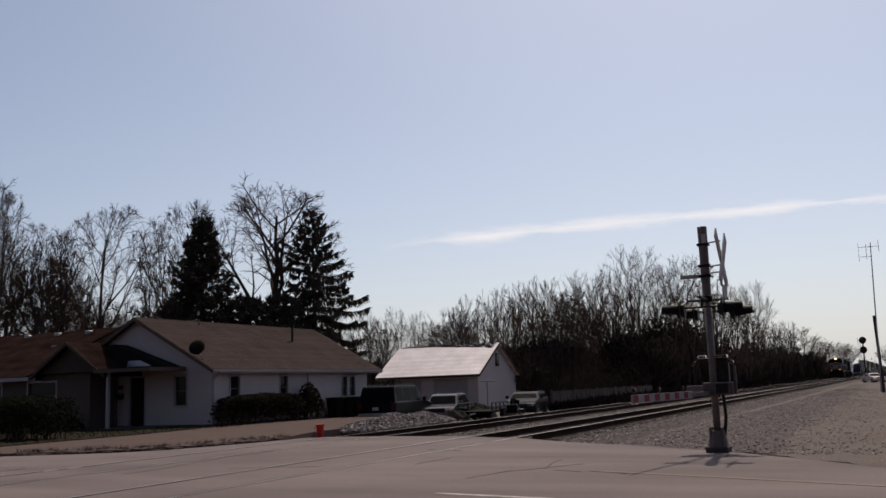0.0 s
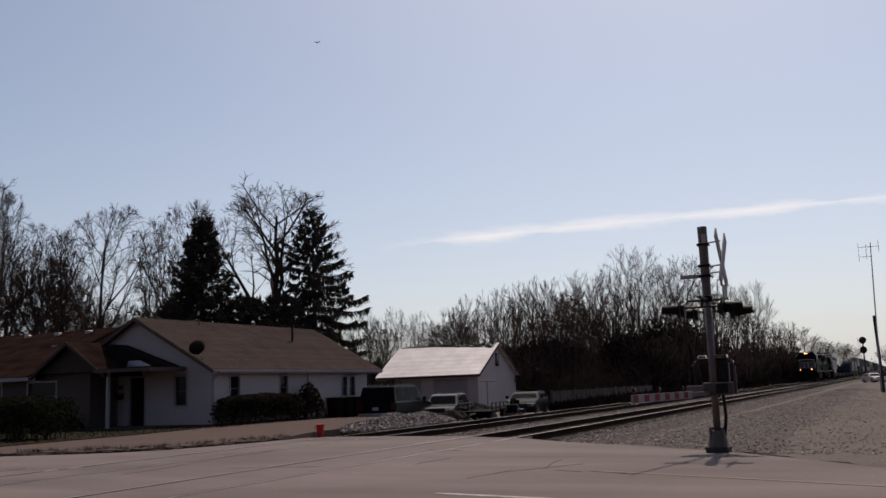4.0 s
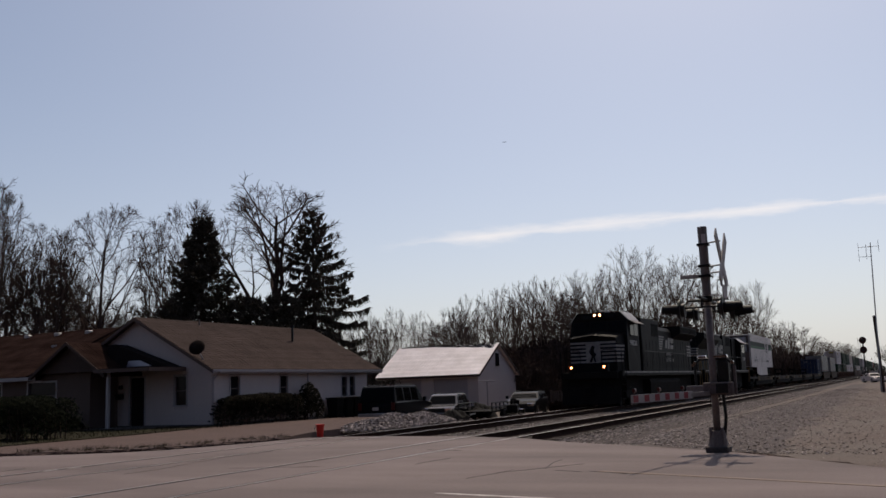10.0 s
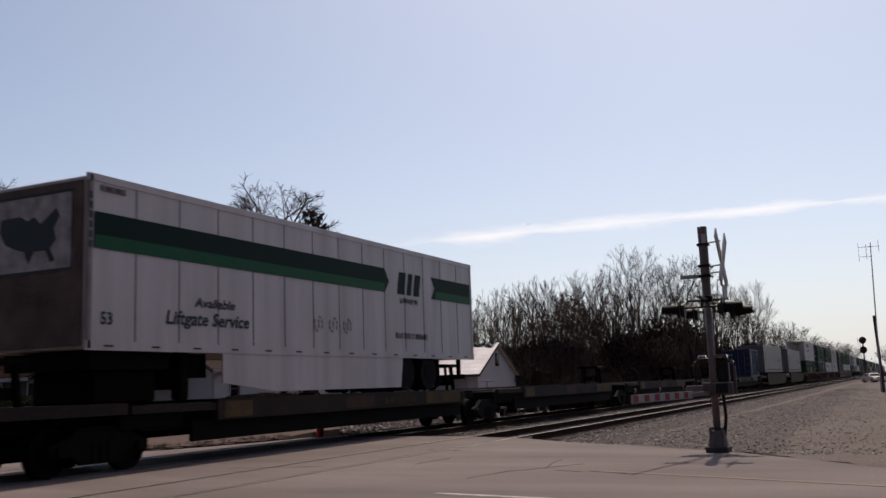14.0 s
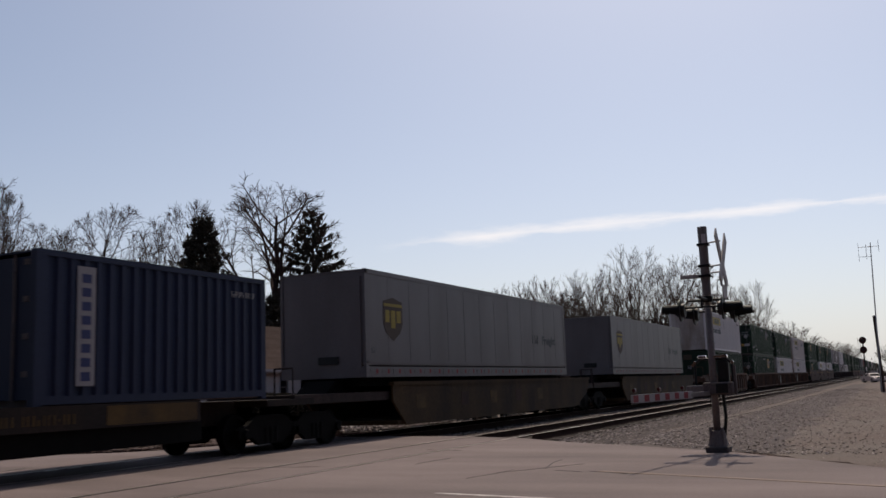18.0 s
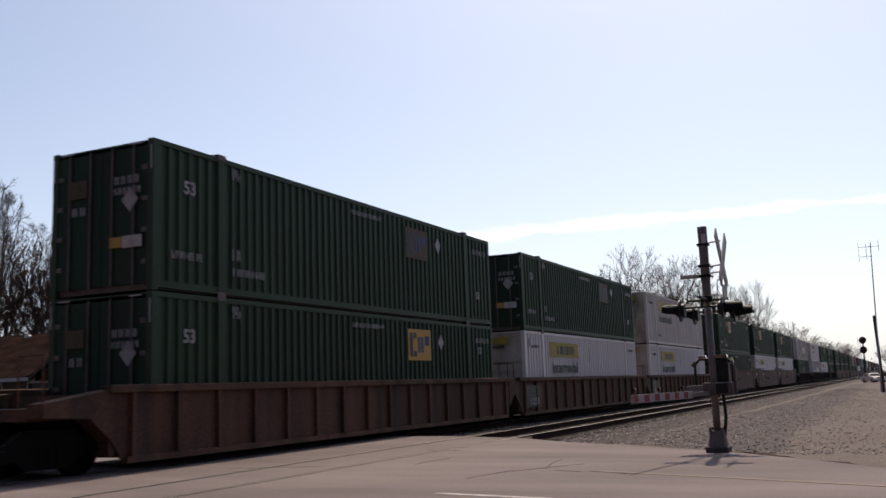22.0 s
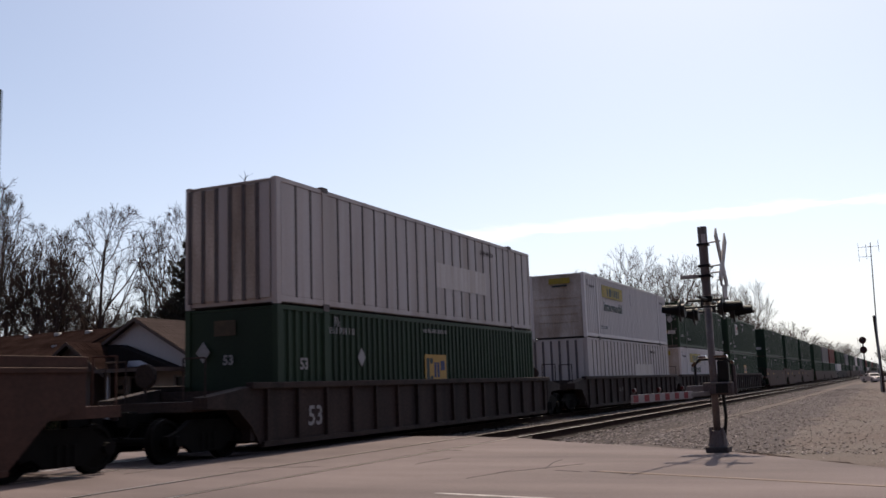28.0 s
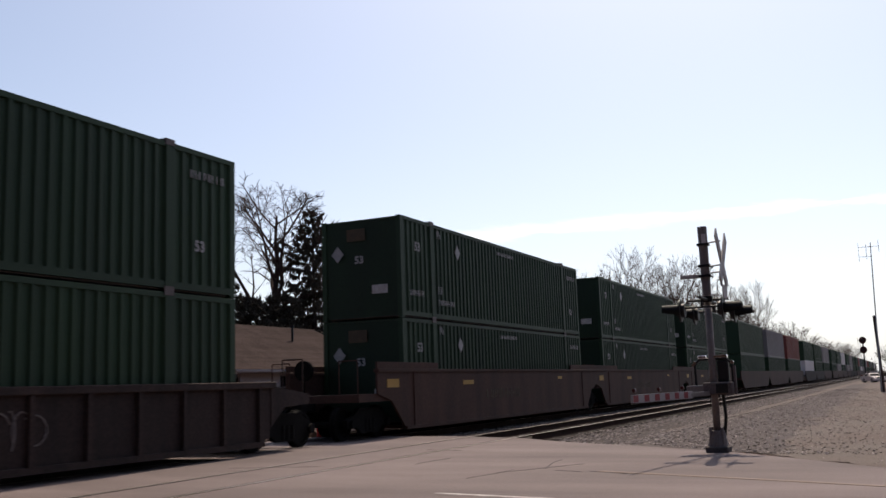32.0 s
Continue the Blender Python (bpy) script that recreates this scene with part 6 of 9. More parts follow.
def covered_heap(label, x, y, z, lx, ly, h, turn, seed):
    """Yard clutter under a dark sheet: a low sagging mound with folds, weighted by two boards."""
    t = thing("tarp", label, "tarp", "covered heaps", at=(x, y, z), turn=turn)
    nx, ny = 22, 12
    bm = bmesh.new()
    rows = []
    for i in range(nx + 1):
        row = []
        for j in range(ny + 1):
            u, v = 2 * i / nx - 1, 2 * j / ny - 1
            e = max(0.0, 1 - abs(u) ** 4) * max(0.0, 1 - abs(v) ** 3)
            k = .62 + .5 * noise.noise(Vector((u * 2.1, v * 1.5, seed))) + .10 * noise.noise(Vector((u * 9, v * 7, seed)))
            row.append(bm.verts.new((u * lx / 2, v * ly / 2, .02 + h * max(.05, k) * e ** .6)))
        rows.append(row)
    for i in range(nx):
        for j in range(ny):
            bm.faces.new((rows[i][j], rows[i + 1][j], rows[i + 1][j + 1], rows[i][j + 1]))
    skirt = bmesh.ops.extrude_edge_only(bm, edges=[e for e in bm.edges if e.is_boundary])
    for v in [g for g in skirt["geom"] if isinstance(g, bmesh.types.BMVert)]:
        v.co.z -= .18
    part("sheet", bm, M["rubber"], t, "wrinkled black sheet")
    for u in (-.28, .22):
        part("board", boxes((u * lx, u * lx + .16, -ly * .52, -ly * .45, .0, .05)), M["fence"], t)
    return t


covered_heap("low heap of yard clutter under a black sheet", 45.9, 20.0, -.5, 3.6, 1.5, 1.0, 12, 3)
covered_heap("small black-sheeted heap beside the parked cars", 41.9, 19.7, -.5, 2.2, 1.2, .8, -10, 8)


def riding_mower():
    t = thing("riding_mower", "dark riding mower with bright metal parts", "mower", at=(47.0, 18.5, -.56), turn=15)
    part("hood", boxes((-.9, -.1, -.28, .28, .35, .8)), M["car_black"], t, bevel=0.06)
    part("deck", boxes((-.3, .6, -.55, .55, .12, .3)), M["black_metal"], t, bevel=0.05)
    part("seat", boxes((.2, .62, -.25, .25, .55, .68), (.55, .66, -.25, .25, .65, 1.0)), M["rubber"], t, bevel=0.04)
    part("fender", boxes((.1, .9, -.5, .5, .45, .55)), M["chrome"], t, bevel=0.03)
    for x, r in ((-.65, .19), (.5, .27)):
        for s in (-1, 1):
            bm = bmesh.new()
            rod(bm, (x, s * .3, r), (x, s * .52, r), r, n=16)
            part("tyre", bm, M["rubber"], t)
    bm = bmesh.new()
    pipe(bm, [(-.2, 0, .8), (.0, 0, 1.0)], .02)
    rod(bm, (.0, 0, .99), (.02, 0, 1.02), .17, n=16)
    part("steering_wheel", bm, M["black_metal"], t)
    return t


riding_mower()


def clothes_post():
    t = thing("clothes_post", "white T-shaped clothes-line post by the garage", "post", at=(53.2, 22.6, -.58))
    bm = bmesh.new()
    rod(bm, (0, 0, -.1), (0, 0, 2.1), .04, n=8)
    part("post", bm, M["trim"], t)
    bm = bmesh.new()
    rod(bm, (.1, -.5, 2.05), (-.1, .5, 2.09), .035, n=8)
    part("crossbar", bm, M["trim"], t)
    return t


clothes_post()


def trash_bin(x, y):
    t = thing("trash_bin", "dark wheeled rubbish bin beside the house", "bin", "bins", at=(x, y, -.04))
    bm = bmesh.new()
    v = []
    for z, h in ((.05, .24), (.92, .31)):
        v.append([bm.verts.new((a * h, b * h, z)) for a, b in ((-1, -1), (1, -1), (1, 1), (-1, 1))])
    bm.faces.new(v[0][::-1])
    bm.faces.new(v[1])
    for i in range(4):
        bm.faces.new((v[0][i], v[0][(i + 1) % 4], v[1][(i + 1) % 4], v[1][i]))
    part("body", bm, M["rubber"], t, bevel=0.02)
    part("lid", boxes((-.34, .36, -.34, .34, .92, .99)), M["rubber"], t, bevel=0.02)
    bm = bmesh.new()
    for s in (-1, 1):
        rod(bm, (.26, s * .22, .1), (.26, s * .28, .1), .1, n=12)
    part("wheels", bm, M["rubber"], t)
    return t


for x, y in ((38.2, 24.0), (38.95, 23.9), (39.7, 23.95)):
    trash_bin(x, y)


def board_fence():
    t = thing("fence", "grey weathered board fence along the railway yard", "fence", at=(0, 18.4, -.5), kind="structure")
    me = mesh_of("board", boxes((-.065, .065, -.012, .012, .05, 1.28)), M["fence"])
    post = mesh_of("post", boxes((-.05, .05, -.05, .05, -.2, 1.36)), M["fence"])
    r = random.Random(6)
    x = 53.0
    k = 0
    while x < 78:
        b = part("board", me, None, t)
        b.matrix_basis = pose(x, r.uniform(-.01, .01), r.uniform(-.04, .03), r.uniform(-1, 1), r.uniform(-1.2, 1.2), 0)
        if k % 15 == 0:
            p = part("post", post, None, t)
            p.matrix_basis = pose(x, .07, 0)
        x, k = x + .155, k + 1
    for z in (.35, 1.05):
        part("rail", boxes((52.9, 78, .012, .06, z, z + .09)), M["fence"], t)


board_fence()


def bird():
    t = thing("bird", "small dark bird in flight", "bird", at=(55, 37, 36))
    bm = bmesh.new()
    rod(bm, (-.12, 0, 0), (.0, 0, 0), .025, .05, n=8)
    rod(bm, (.0, 0, 0), (.14, 0, 0), .05, .02, n=8)
    part("body", bm, M["black_metal"], t)
    for s in (-1, 1):
        bm = bmesh.new()
        prism(bm, [(-.08, s * .03), (.06, s * .03), (.03, s * .28), (-.03, s * .30)], "z", -.006, .006)
        wg = part("wing", bm, M["black_metal"], t)
        wg.matrix_basis = pose(0, 0, 0, s * 22, 0, 0)
    bm = bmesh.new()
    prism(bm, [(-.22, -.05), (-.22, .05), (-.1, .02), (-.1, -.02)], "z", -.005, .005)
    part("tail", bm, M["black_metal"], t)
    path = ((0, 54.9, 37.3, 36.7), (2, 55.7, 37.0, 32.6), (3.5, 59.7, 38.8, 30.5), (5.5, 74.9, 45.6, 26.8), (6, 79.2, 46.1, 26.5), (7, 87.6, 46.5, 28.3), (8.5, 101.2, 45.0, 32.1), (9, 105.9, 43.9, 33.5),
            (11.5, 126.7, 47.8, 32.1), (13, 138.9, 51.2, 29.6), (14.5, 151.0, 55.1, 26.7), (18, 180, 62, 18), (23, 225, 72, 8), (32, 310, 90, 6))
    FLIERS.append((t, [(q[0], pose(q[1], q[2], q[3], 0, 0, 20)) for q in path]))
    return t


bird()
# ---- the train ----
# Every vehicle is built with x along the track, its front at x = 0 and the camera's side at negative y. Its rear lies towards +x.
SPEED = 19.97                              # metres per second towards -x
TRAIN = []                                 # (thing, place along the train at 23 s, height)


def placed(ob, u, z=0.0):
    TRAIN.append((ob, u, z))
    ob.matrix_basis = pose(u + SPEED * 23, TRACK, z)
    return ob


def wheel_mesh(r):
    bm = bmesh.new()
    prof = [(-0.02, r + 0.025), (0.015, r + 0.025), (0.02, r), (0.12, r - 0.006), (0.12, r * 0.82), (0.085, r * 0.78), (0.07, r * 0.3), (0.13, r * 0.24), (0.13, 0.0)]
    n, prev = 20, None
    rows = []
    for y, q in prof:
        rows.append([bm.verts.new((q * math.cos(a), -y, q * math.sin(a))) for a in [i * 6.28319 / n for i in range(n)]])
    for a, b in zip(rows, rows[1:]):
        for i in range(n):
            bm.faces.new((a[i], a[(i + 1) % n], b[(i + 1) % n], b[i]))
    return mesh_of("wheel", bm, M["truck"])


WHEEL = wheel_mesh(0.42)
WHEEL_BIG = wheel_mesh(0.51)


def truck_parts(parent, x, axles, r, base_z=None, deep=False):
    """A wheel truck: side frames with springs, wheels and axles, all parts of one truck under the vehicle."""
    wheel = WHEEL_BIG if r > 0.45 else WHEEL
    half = max(abs(a) for a in axles)
    bm = bmesh.new()
    for s in (-1, 1):
        y0, y1 = sorted((s * 0.98, s * 1.10))
        prof = [(-half - .22, r + .10), (-half - .2, r - .10), (-half + .22, r - .08), (-.42, r - .24), (.42, r - .24), (half - .22, r - .08), (half + .2, r - .10), (half + .22, r + .10), (half - .1, r + .2), (.5, r + .38), (-.5, r + .38), (-half + .1, r + .2)]
        prism(bm, prof, "y", y0, y1)
    bx(bm, -.2, .2, -.95, .95, r - .05, r + .3)
    t = part("truck", bm, M["truck"], parent, "grimy cast-steel wheel truck")
    t.location = (x, 0, 0)
    for a in axles:
        for s in (-1, 1):
            w = part("wheel", wheel, None, t)
            w.matrix_basis = pose(a, s * 0.72, r, 0, 0, 0 if s < 0 else 180)
        bm = bmesh.new()
        rod(bm, (a, -.7, r), (a, .7, r), .08)
        part("axle", bm, M["truck"], t)
        for s in (-1, 1):
            bm = bmesh.new()
            rod(bm, (a, s * 1.08, r), (a, s * 1.17, r), .12, .10, n=10)
            part("bearing_cap", bm, M["truck"], t)
    bm = bmesh.new()
    for s in (-1, 1):
        for k in (-.18, 0, .18):
            rod(bm, (k, s * 1.06, r - .2), (k, s * 1.06, r + .12), .07)
    tagged(part("spring_nest", bm, M["truck"], t), kind="stuff")
    return t


def coupler(parent, x, way):
    bm = bmesh.new()
    a, b = sorted((x, x + way * 0.62))
    bx(bm, a, b, -.09, .09, .76, .96)
    a, b = sorted((x + way * .52, x + way * .80))
    bx(bm, a, b, -.16, .12, .70, 1.0)
    part("coupler", bm, M["truck"], parent, bevel=0.02)
    bm = bmesh.new()
    pipe(bm, [(x, .35, .75), (x + way * .3, .33, .45), (x + way * .62, .22, .5)], .03)
    part("air_hose", bm, M["rubber"], parent)


# ---- containers and trailers ----
CL, CW, CH = 16.15, 2.59, 2.88


def corrugated(bm, x0, x1, y, z0, z1, pitch, depth, out):
    """A corrugated wall along x; out: sign of the side it faces."""
    n = max(1, round((x1 - x0) / pitch))
    p = (x1 - x0) / n
    pts = []
    for i in range(n):
        a = x0 + i * p
        pts += [(a, 0), (a + .30 * p, 0), (a + .42 * p, -depth), (a + .86 * p, -depth), (a + .98 * p, 0)]
    pts.append((x1, 0))
    lo = [bm.verts.new((x, y + out * d, z0)) for x, d in pts]
    hi = [bm.verts.new((x, y + out * d, z1)) for x, d in pts]
    for i in range(len(pts) - 1):
        bm.faces.new((lo[i], lo[i + 1], hi[i + 1], hi[i]))


def fresh(label, group, name="container", category="container"):
    return thing(name, label, category, group)


def box_frame(t, paint, length, height, posts40=True, width=CW):
    """Posts, rails, castings, roof and floor that all steel containers share."""
    w = width / 2
    for x0 in (0.0, length - .16):
        for s in (-1, 1):
            y0, y1 = sorted((s * w, s * (w - .14)))
            part("corner_post", boxes((x0, x0 + .16, y0, y1, .0, height)), paint, t)
    for s in (-1, 1):
        y0, y1 = sorted((s * w, s * (w - .10)))
        part("top_rail", boxes((.16, length - .16, y0, y1, height - .10, height)), paint, t)
        part("bottom_rail", boxes((.16, length - .16, y0, y1, .055, .19)), paint, t)
    if posts40:
        for x in (1.98, length - 1.98):
            for s in (-1, 1):
                y0, y1 = sorted((s * (w + .012), s * (w - .08)))
                part("lift_post", boxes((x - .10, x + .10, y0, y1, -.02, height + .03)), paint, t)
                part("casting", boxes((x - .13, x + .13, *sorted((s * (w + .02), s * (w - .15))), height - .06, height + .06)), M["dark_post"], t)
                part("casting", boxes((x - .13, x + .13, *sorted((s * (w + .018), s * (w - .15))), -.055, .09)), M["dark_post"], t)
    part("roof", boxes((.02, length - .02, -w + .02, w - .02, height - .05, height - .02)), paint, t)
    part("floor", boxes((.1, length - .1, -w + .1, w - .1, .03, .15)), M["dark_post"], t)


def door_end(t, paint, x, out, height, width=CW, bars=True):
    """Doors with locking bars at the end x; out: the way they face along x."""
    w = width / 2
    for s in (-1, 1):
        y0, y1 = sorted((s * .012, s * (w - .14)))
        d = part("door", boxes((*sorted((x - out * .02, x - out * .07)), y0, y1, .14, height - .12)), paint, t)
        if bars:
            for k in (.28, .82):
                bm = bmesh.new()
                rod(bm, (x + out * .01, s * k, .1), (x + out * .01, s * k, height - .08), .022)
                part("locking_bar", bm, M["dark_post"], d)
        for z in (.5, 1.1, 1.7, 2.3):
            part("hinge", boxes((*sorted((x - out * .02, x + out * .005)), *sorted((s * (w - .15), s * (w - .28))), z, z + .09)), M["dark_post"], d)


def wall_end(t, paint, x, out, height, width=CW, slats=0):
    """The blank bulkhead; slats: flat horizontal ribs on it."""
    w = width / 2
    part("end_wall", boxes((*sorted((x - out * .03, x - out * .08)), -w + .13, w - .13, .05, height - .06)), paint, t)
    if slats:
        for i in range(slats):
            z = .35 + (height * .72 - .3) * i / slats
            part("slat", boxes((*sorted((x - out * .03, x + out * .005)), -w + .2, w - .2, z, z + .16)), paint, t)


def bars(parent, name, x0, x1, z0, z1, n, mat, y, seed=1):
    """Unreadable writing: a row of short plain bars."""
    rng = random.Random(seed)
    bm = bmesh.new()
    p = (x1 - x0) / n
    for i in range(n):
        k = p * rng.uniform(.16, .24)
        a = x0 + i * p + p * .08
        bx(bm, a, a + k, y - .004, y + .004, z0, z1)
        if rng.random() < .8:
            bx(bm, a + p * .45, a + p * .45 + k, y - .004, y + .004, z0 + (z1 - z0) * rng.choice((0, 0, .3)), z1 - (z1 - z0) * rng.choice((0, 0, .4)))
    return tagged(part(name, bm, mat, parent), kind="stuff")


def end_bars(parent, name, x, y0, y1, z0, z1, n, mat):
    bm = bmesh.new()
    p = (y1 - y0) / n
    for i in range(n):
        bx(bm, x - .004, x + .004, y0 + i * p, y0 + i * p + p * .2, z0, z1)
        bx(bm, x - .004, x + .004, y0 + i * p + p * .4, y0 + i * p + p * .58, z0, z1)
    return tagged(part(name, bm, mat, parent), kind="stuff")


def diamond(parent, x, z, r, y, mat=None):
    bm = bmesh.new()
    prism(bm, [(x - r * .8, z), (x, z - r), (x + r * .8, z), (x, z + r)], "y", y - .004, y + .004)
    return part("placard", bm, mat or M["decal_white"], parent, "white diamond placard")


def square_mark(parent, x0, x1, z0, z1, y, ground, pale=False):
    """A square company mark: coloured field, dark block strokes and a lighter-coloured pair of shapes."""
    g = part("mark", boxes((x0, x1, y - .003, y + .003, z0, z1)), ground, parent, "square orange company mark" if not pale else "square white company mark")
    w, h = x1 - x0, z1 - z0
    yy = y - .006
    c2 = M["logo_blue"] if not pale else M["red_paint"]
    for k, (p, q, lo, hi, m) in enumerate(((.07, .20, .12, .88, M["logo_dark"]), (.23, .36, .12, .30, M["logo_dark"]), (.23, .36, .70, .88, M["logo_dark"]), (.42, .52, .25, .75, c2), (.56, .66, .25, .75, c2), (.72, .92, .48, .80, c2))):
        part("mark_bar", boxes((x0 + p * w, x0 + q * w, yy, yy + .004, z0 + lo * h, z0 + hi * h)), m, g)


Y = -CW / 2


def steel_sides(t, paint, length, height, pitch=.27, depth=.045, breaks=(1.98,)):
    for s in (-1, 1):
        xs = [.16] + [q for b in breaks for q in (b - .1, b + .1)] + [q for b in reversed(breaks) for q in (length - b - .1, length - b + .1)] + [length - .16]
        for a, b in zip(xs[::2], xs[1::2]):
            bm = bmesh.new()
            corrugated(bm, a, b, s * (CW / 2 - .012), .19, height - .10, pitch, depth, s)
            part("side_panel", bm, paint, t)


def green_container(style):
    """style: rear, front, middle, pale or faded, by where the square mark stands and how it looks; bare has none."""
    t = fresh("dark green corrugated steel container with white lettering alone" if style == "bare" else "dark green corrugated steel container with a square mark and white lettering", "green containers")
    box_frame(t, M["green"], CL, CH)
    steel_sides(t, M["green"], CL, CH)
    flip = style in ("rear", "faded")
    # front end takes the copy with shade painted in
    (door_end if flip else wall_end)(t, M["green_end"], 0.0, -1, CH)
    (wall_end if flip else door_end)(t, M["green"], CL, 1, CH)
    y = Y - .004
    x0, z0, dx, dz = {"rear": (10.05, 1.7, 12.15, 2.25), "front": (4.35, 1.6, 3.8, 2.2), "middle": (7.15, 1.0, 3.6, 1.75), "pale": (3.6, 1.55, 8.1, 2.1), "faded": (10.05, 1.7, 12.15, 2.25), "bare": (4.35, 1.6, 3.8, 2.2)}[style]
    if style != "bare":
        square_mark(t, x0, x0 + 1.42, z0, z0 + .88, y, M["white_reflect"] if style == "pale" else M["logo_faded"] if style == "faded" else M["logo_orange"], style == "pale")
    diamond(t, dx, dz, .24, y)
    lettering("size_mark", "53", .36, M["decal_white"], t, (.85, y, 1.95 if style != "middle" else 1.45), bold=.012)
    lettering("size_mark", "53", .30, M["decal_white"], t, (CL - 1.25, y, 1.95 if style == "rear" else .85), bold=.012)
    bars(t, "number", .5, 1.45, .64, .80, 8, M["decal_white"], y, 3)
    bars(t, "number", 2.1 if style == "middle" else CL - 1.4, 3.3 if style == "middle" else CL - .35, 2.3, 2.46, 8, M["decal_white"], y, 4)
    bars(t, "notice", 7.1, 8.75, 2.50, 2.62, 16, M["decal_white"], y, 5)
    bars(t, "notice", 2.35, 3.5, .46, .62, 9, M["decal_white"], y, 6)
    bars(t, "notice", 2.33, 2.62, 2.48, 2.72, 2, M["decal_white"], y, 7)
    bars(t, "notice", 2.33, 2.62, .78, 1.02, 2, M["decal_white"], y, 8)
    if flip:
        diamond_end(t, -.75, 1.75)
        end_bars(t, "number", -.08, -1.0, -.35, 2.05, 2.2, 4, M["decal_white"])
        end_bars(t, "number", -.08, -1.05, -.35, 1.85, 1.98, 6, M["decal_white"])
        part("sticker", boxes((-.03, -.022, -.55, -.25, .85, 1.05)), M["logo_orange"], t)
        part("sticker", boxes((-.03, -.022, -1.05, -.57, .83, 1.06)), M["board"], t)
        part("mark", boxes((-.03, -.022, .35, .85, 1.9, 2.25)), M["logo_faded"], t)
        end_bars(t, "number", -.03, .4, .8, 1.55, 1.72, 2, M["decal_white"])
        for s in (-1, 1):
            part("reflector", boxes((-.012, -.004, *sorted((s * 1.27, s * 1.235)), 2.3, 2.75)), M["decal_white"], t)
            part("reflector", boxes((-.03, -.02, *sorted((s * .75, s * 1.05)), CH - .08, CH - .05)), M["decal_white"], t)
    else:
        diamond_end(t, .75, 1.9)
        part("mark", boxes((-.005, .0, -.15, .45, 2.25, 2.6)), M["white_reflect"] if style == "pale" else M["logo_faded"], t)
        lettering_end(t, "53", .3, .0, 1.6)
        part("sticker", boxes((-.005, .0, -.85, -.35, .7, .95)), M["board"], t)
    return t


def diamond_end(t, y, z, r=.24):
    bm = bmesh.new()
    prism(bm, [(y - r * .85, z), (y, z - r), (y + r * .85, z), (y, z + r)], "x", -.032, -.024)
    part("placard", bm, M["decal_white"], t, "white diamond placard")


def lettering_end(t, word, size, y, z):
    me = text_mesh(word, size, bold=.012)
    me.materials.append(M["decal_white"])
    ob = part("size_mark", me, None, t)
    ob.matrix_basis = pose(-.006, y + .2, z, 0, 0, -90)


def white_container(extra=False):
    t = fresh("rust-streaked white steel container with a yellow company panel" if extra else "white corrugated steel container with a yellow company panel", "white containers")
    paint = M["white_worn"] if extra else M["white"]
    box_frame(t, paint, CL, CH)
    steel_sides(t, paint, CL, CH)
    wall_end(t, M["white_dirty"] if extra else M["white_end"], 0.0, -1, CH, slats=7 if extra else 5)
    door_end(t, paint, CL, 1, CH)
    y = Y - .004
    p = part("company_panel", boxes((2.72, 6.40, y - .003, y + .003, 1.95, 2.53)), M["logo_yellow"], t, "yellow company panel")
    for x0, x1 in ((3.62, 3.72), (3.98, 4.02), (4.08, 4.34), (4.55, 4.60), (4.78, 4.84), (4.92, 5.0), (5.16, 5.24), (5.34, 5.42), (5.60, 5.68)):
        part("company_bar", boxes((x0, x1 + .05, y - .008, y - .002, 2.05, 2.4)), M["logo_dark"], p)
    part("company_bar", boxes((2.9, 3.4, y - .008, y - .002, 2.3, 2.36), (3.05, 3.45, y - .008, y - .002, 2.18, 2.24), (3.2, 3.5, y - .008, y - .002, 2.06, 2.12)), M["logo_orange"], p)
    part("company_bar", boxes((5.9, 6.3, y - .008, y - .002, 2.3, 2.36), (5.85, 6.2, y - .008, y - .002, 2.1, 2.16)), M["logo_orange"], p)
    lettering("lettering", "Intermodal", .60, M["logo_dark"], t, (2.95, y - .003, 1.34), width=3.25, bold=.02)
    lettering("notice", "TOP LIFT ONLY", .19, M["logo_dark"], t, (2.25, y - .003, .45), width=1.15, bold=.006)
    bars(t, "number", .7, 1.6, 2.25, 2.38, 8, M["dark_post"], y, 3)
    bars(t, "number", CL - 1.5, CL - .5, 2.35, 2.47, 8, M["dark_post"], y, 4)
    part("sticker", boxes((7.9, 7.96, y - .004, y + .002, 1.8, 2.4)), M["dark_post"], t)
    part("sticker", boxes((.42, .48, y - .004, y + .002, 2.3, 2.6)), M["dark_post"], t)
    pe = part("company_panel", boxes((-.04, -.03, -.65, .35, 2.42, 2.68)), M["logo_yellow"], t)
    part("company_bar", boxes((-.046, -.04, -.5, .2, 2.28, 2.36)), M["logo_dark"], t)
    rng = random.Random(5)
    bm = bmesh.new()
    for i in range(14):
        yy = rng.uniform(-1.1, 1.0)
        z1 = rng.uniform(.5, 1.3)
        bx(bm, -.041, -.036, yy, yy + rng.uniform(.012, .03), z1 - rng.uniform(.2, .6), z1)
    tagged(part("rust_streak", bm, M["white_rust"], t), kind="stuff")
    if extra:
        part("sign_panel", boxes((11.75, 13.7, y - .004, y + .003, 1.93, 2.35)), M["logo_blue"], t, "dark blue company panel")
        bars(t, "company_bar", 12.2, 13.3, 2.02, 2.24, 5, M["decal_white"], y - .006, 9)
    return t


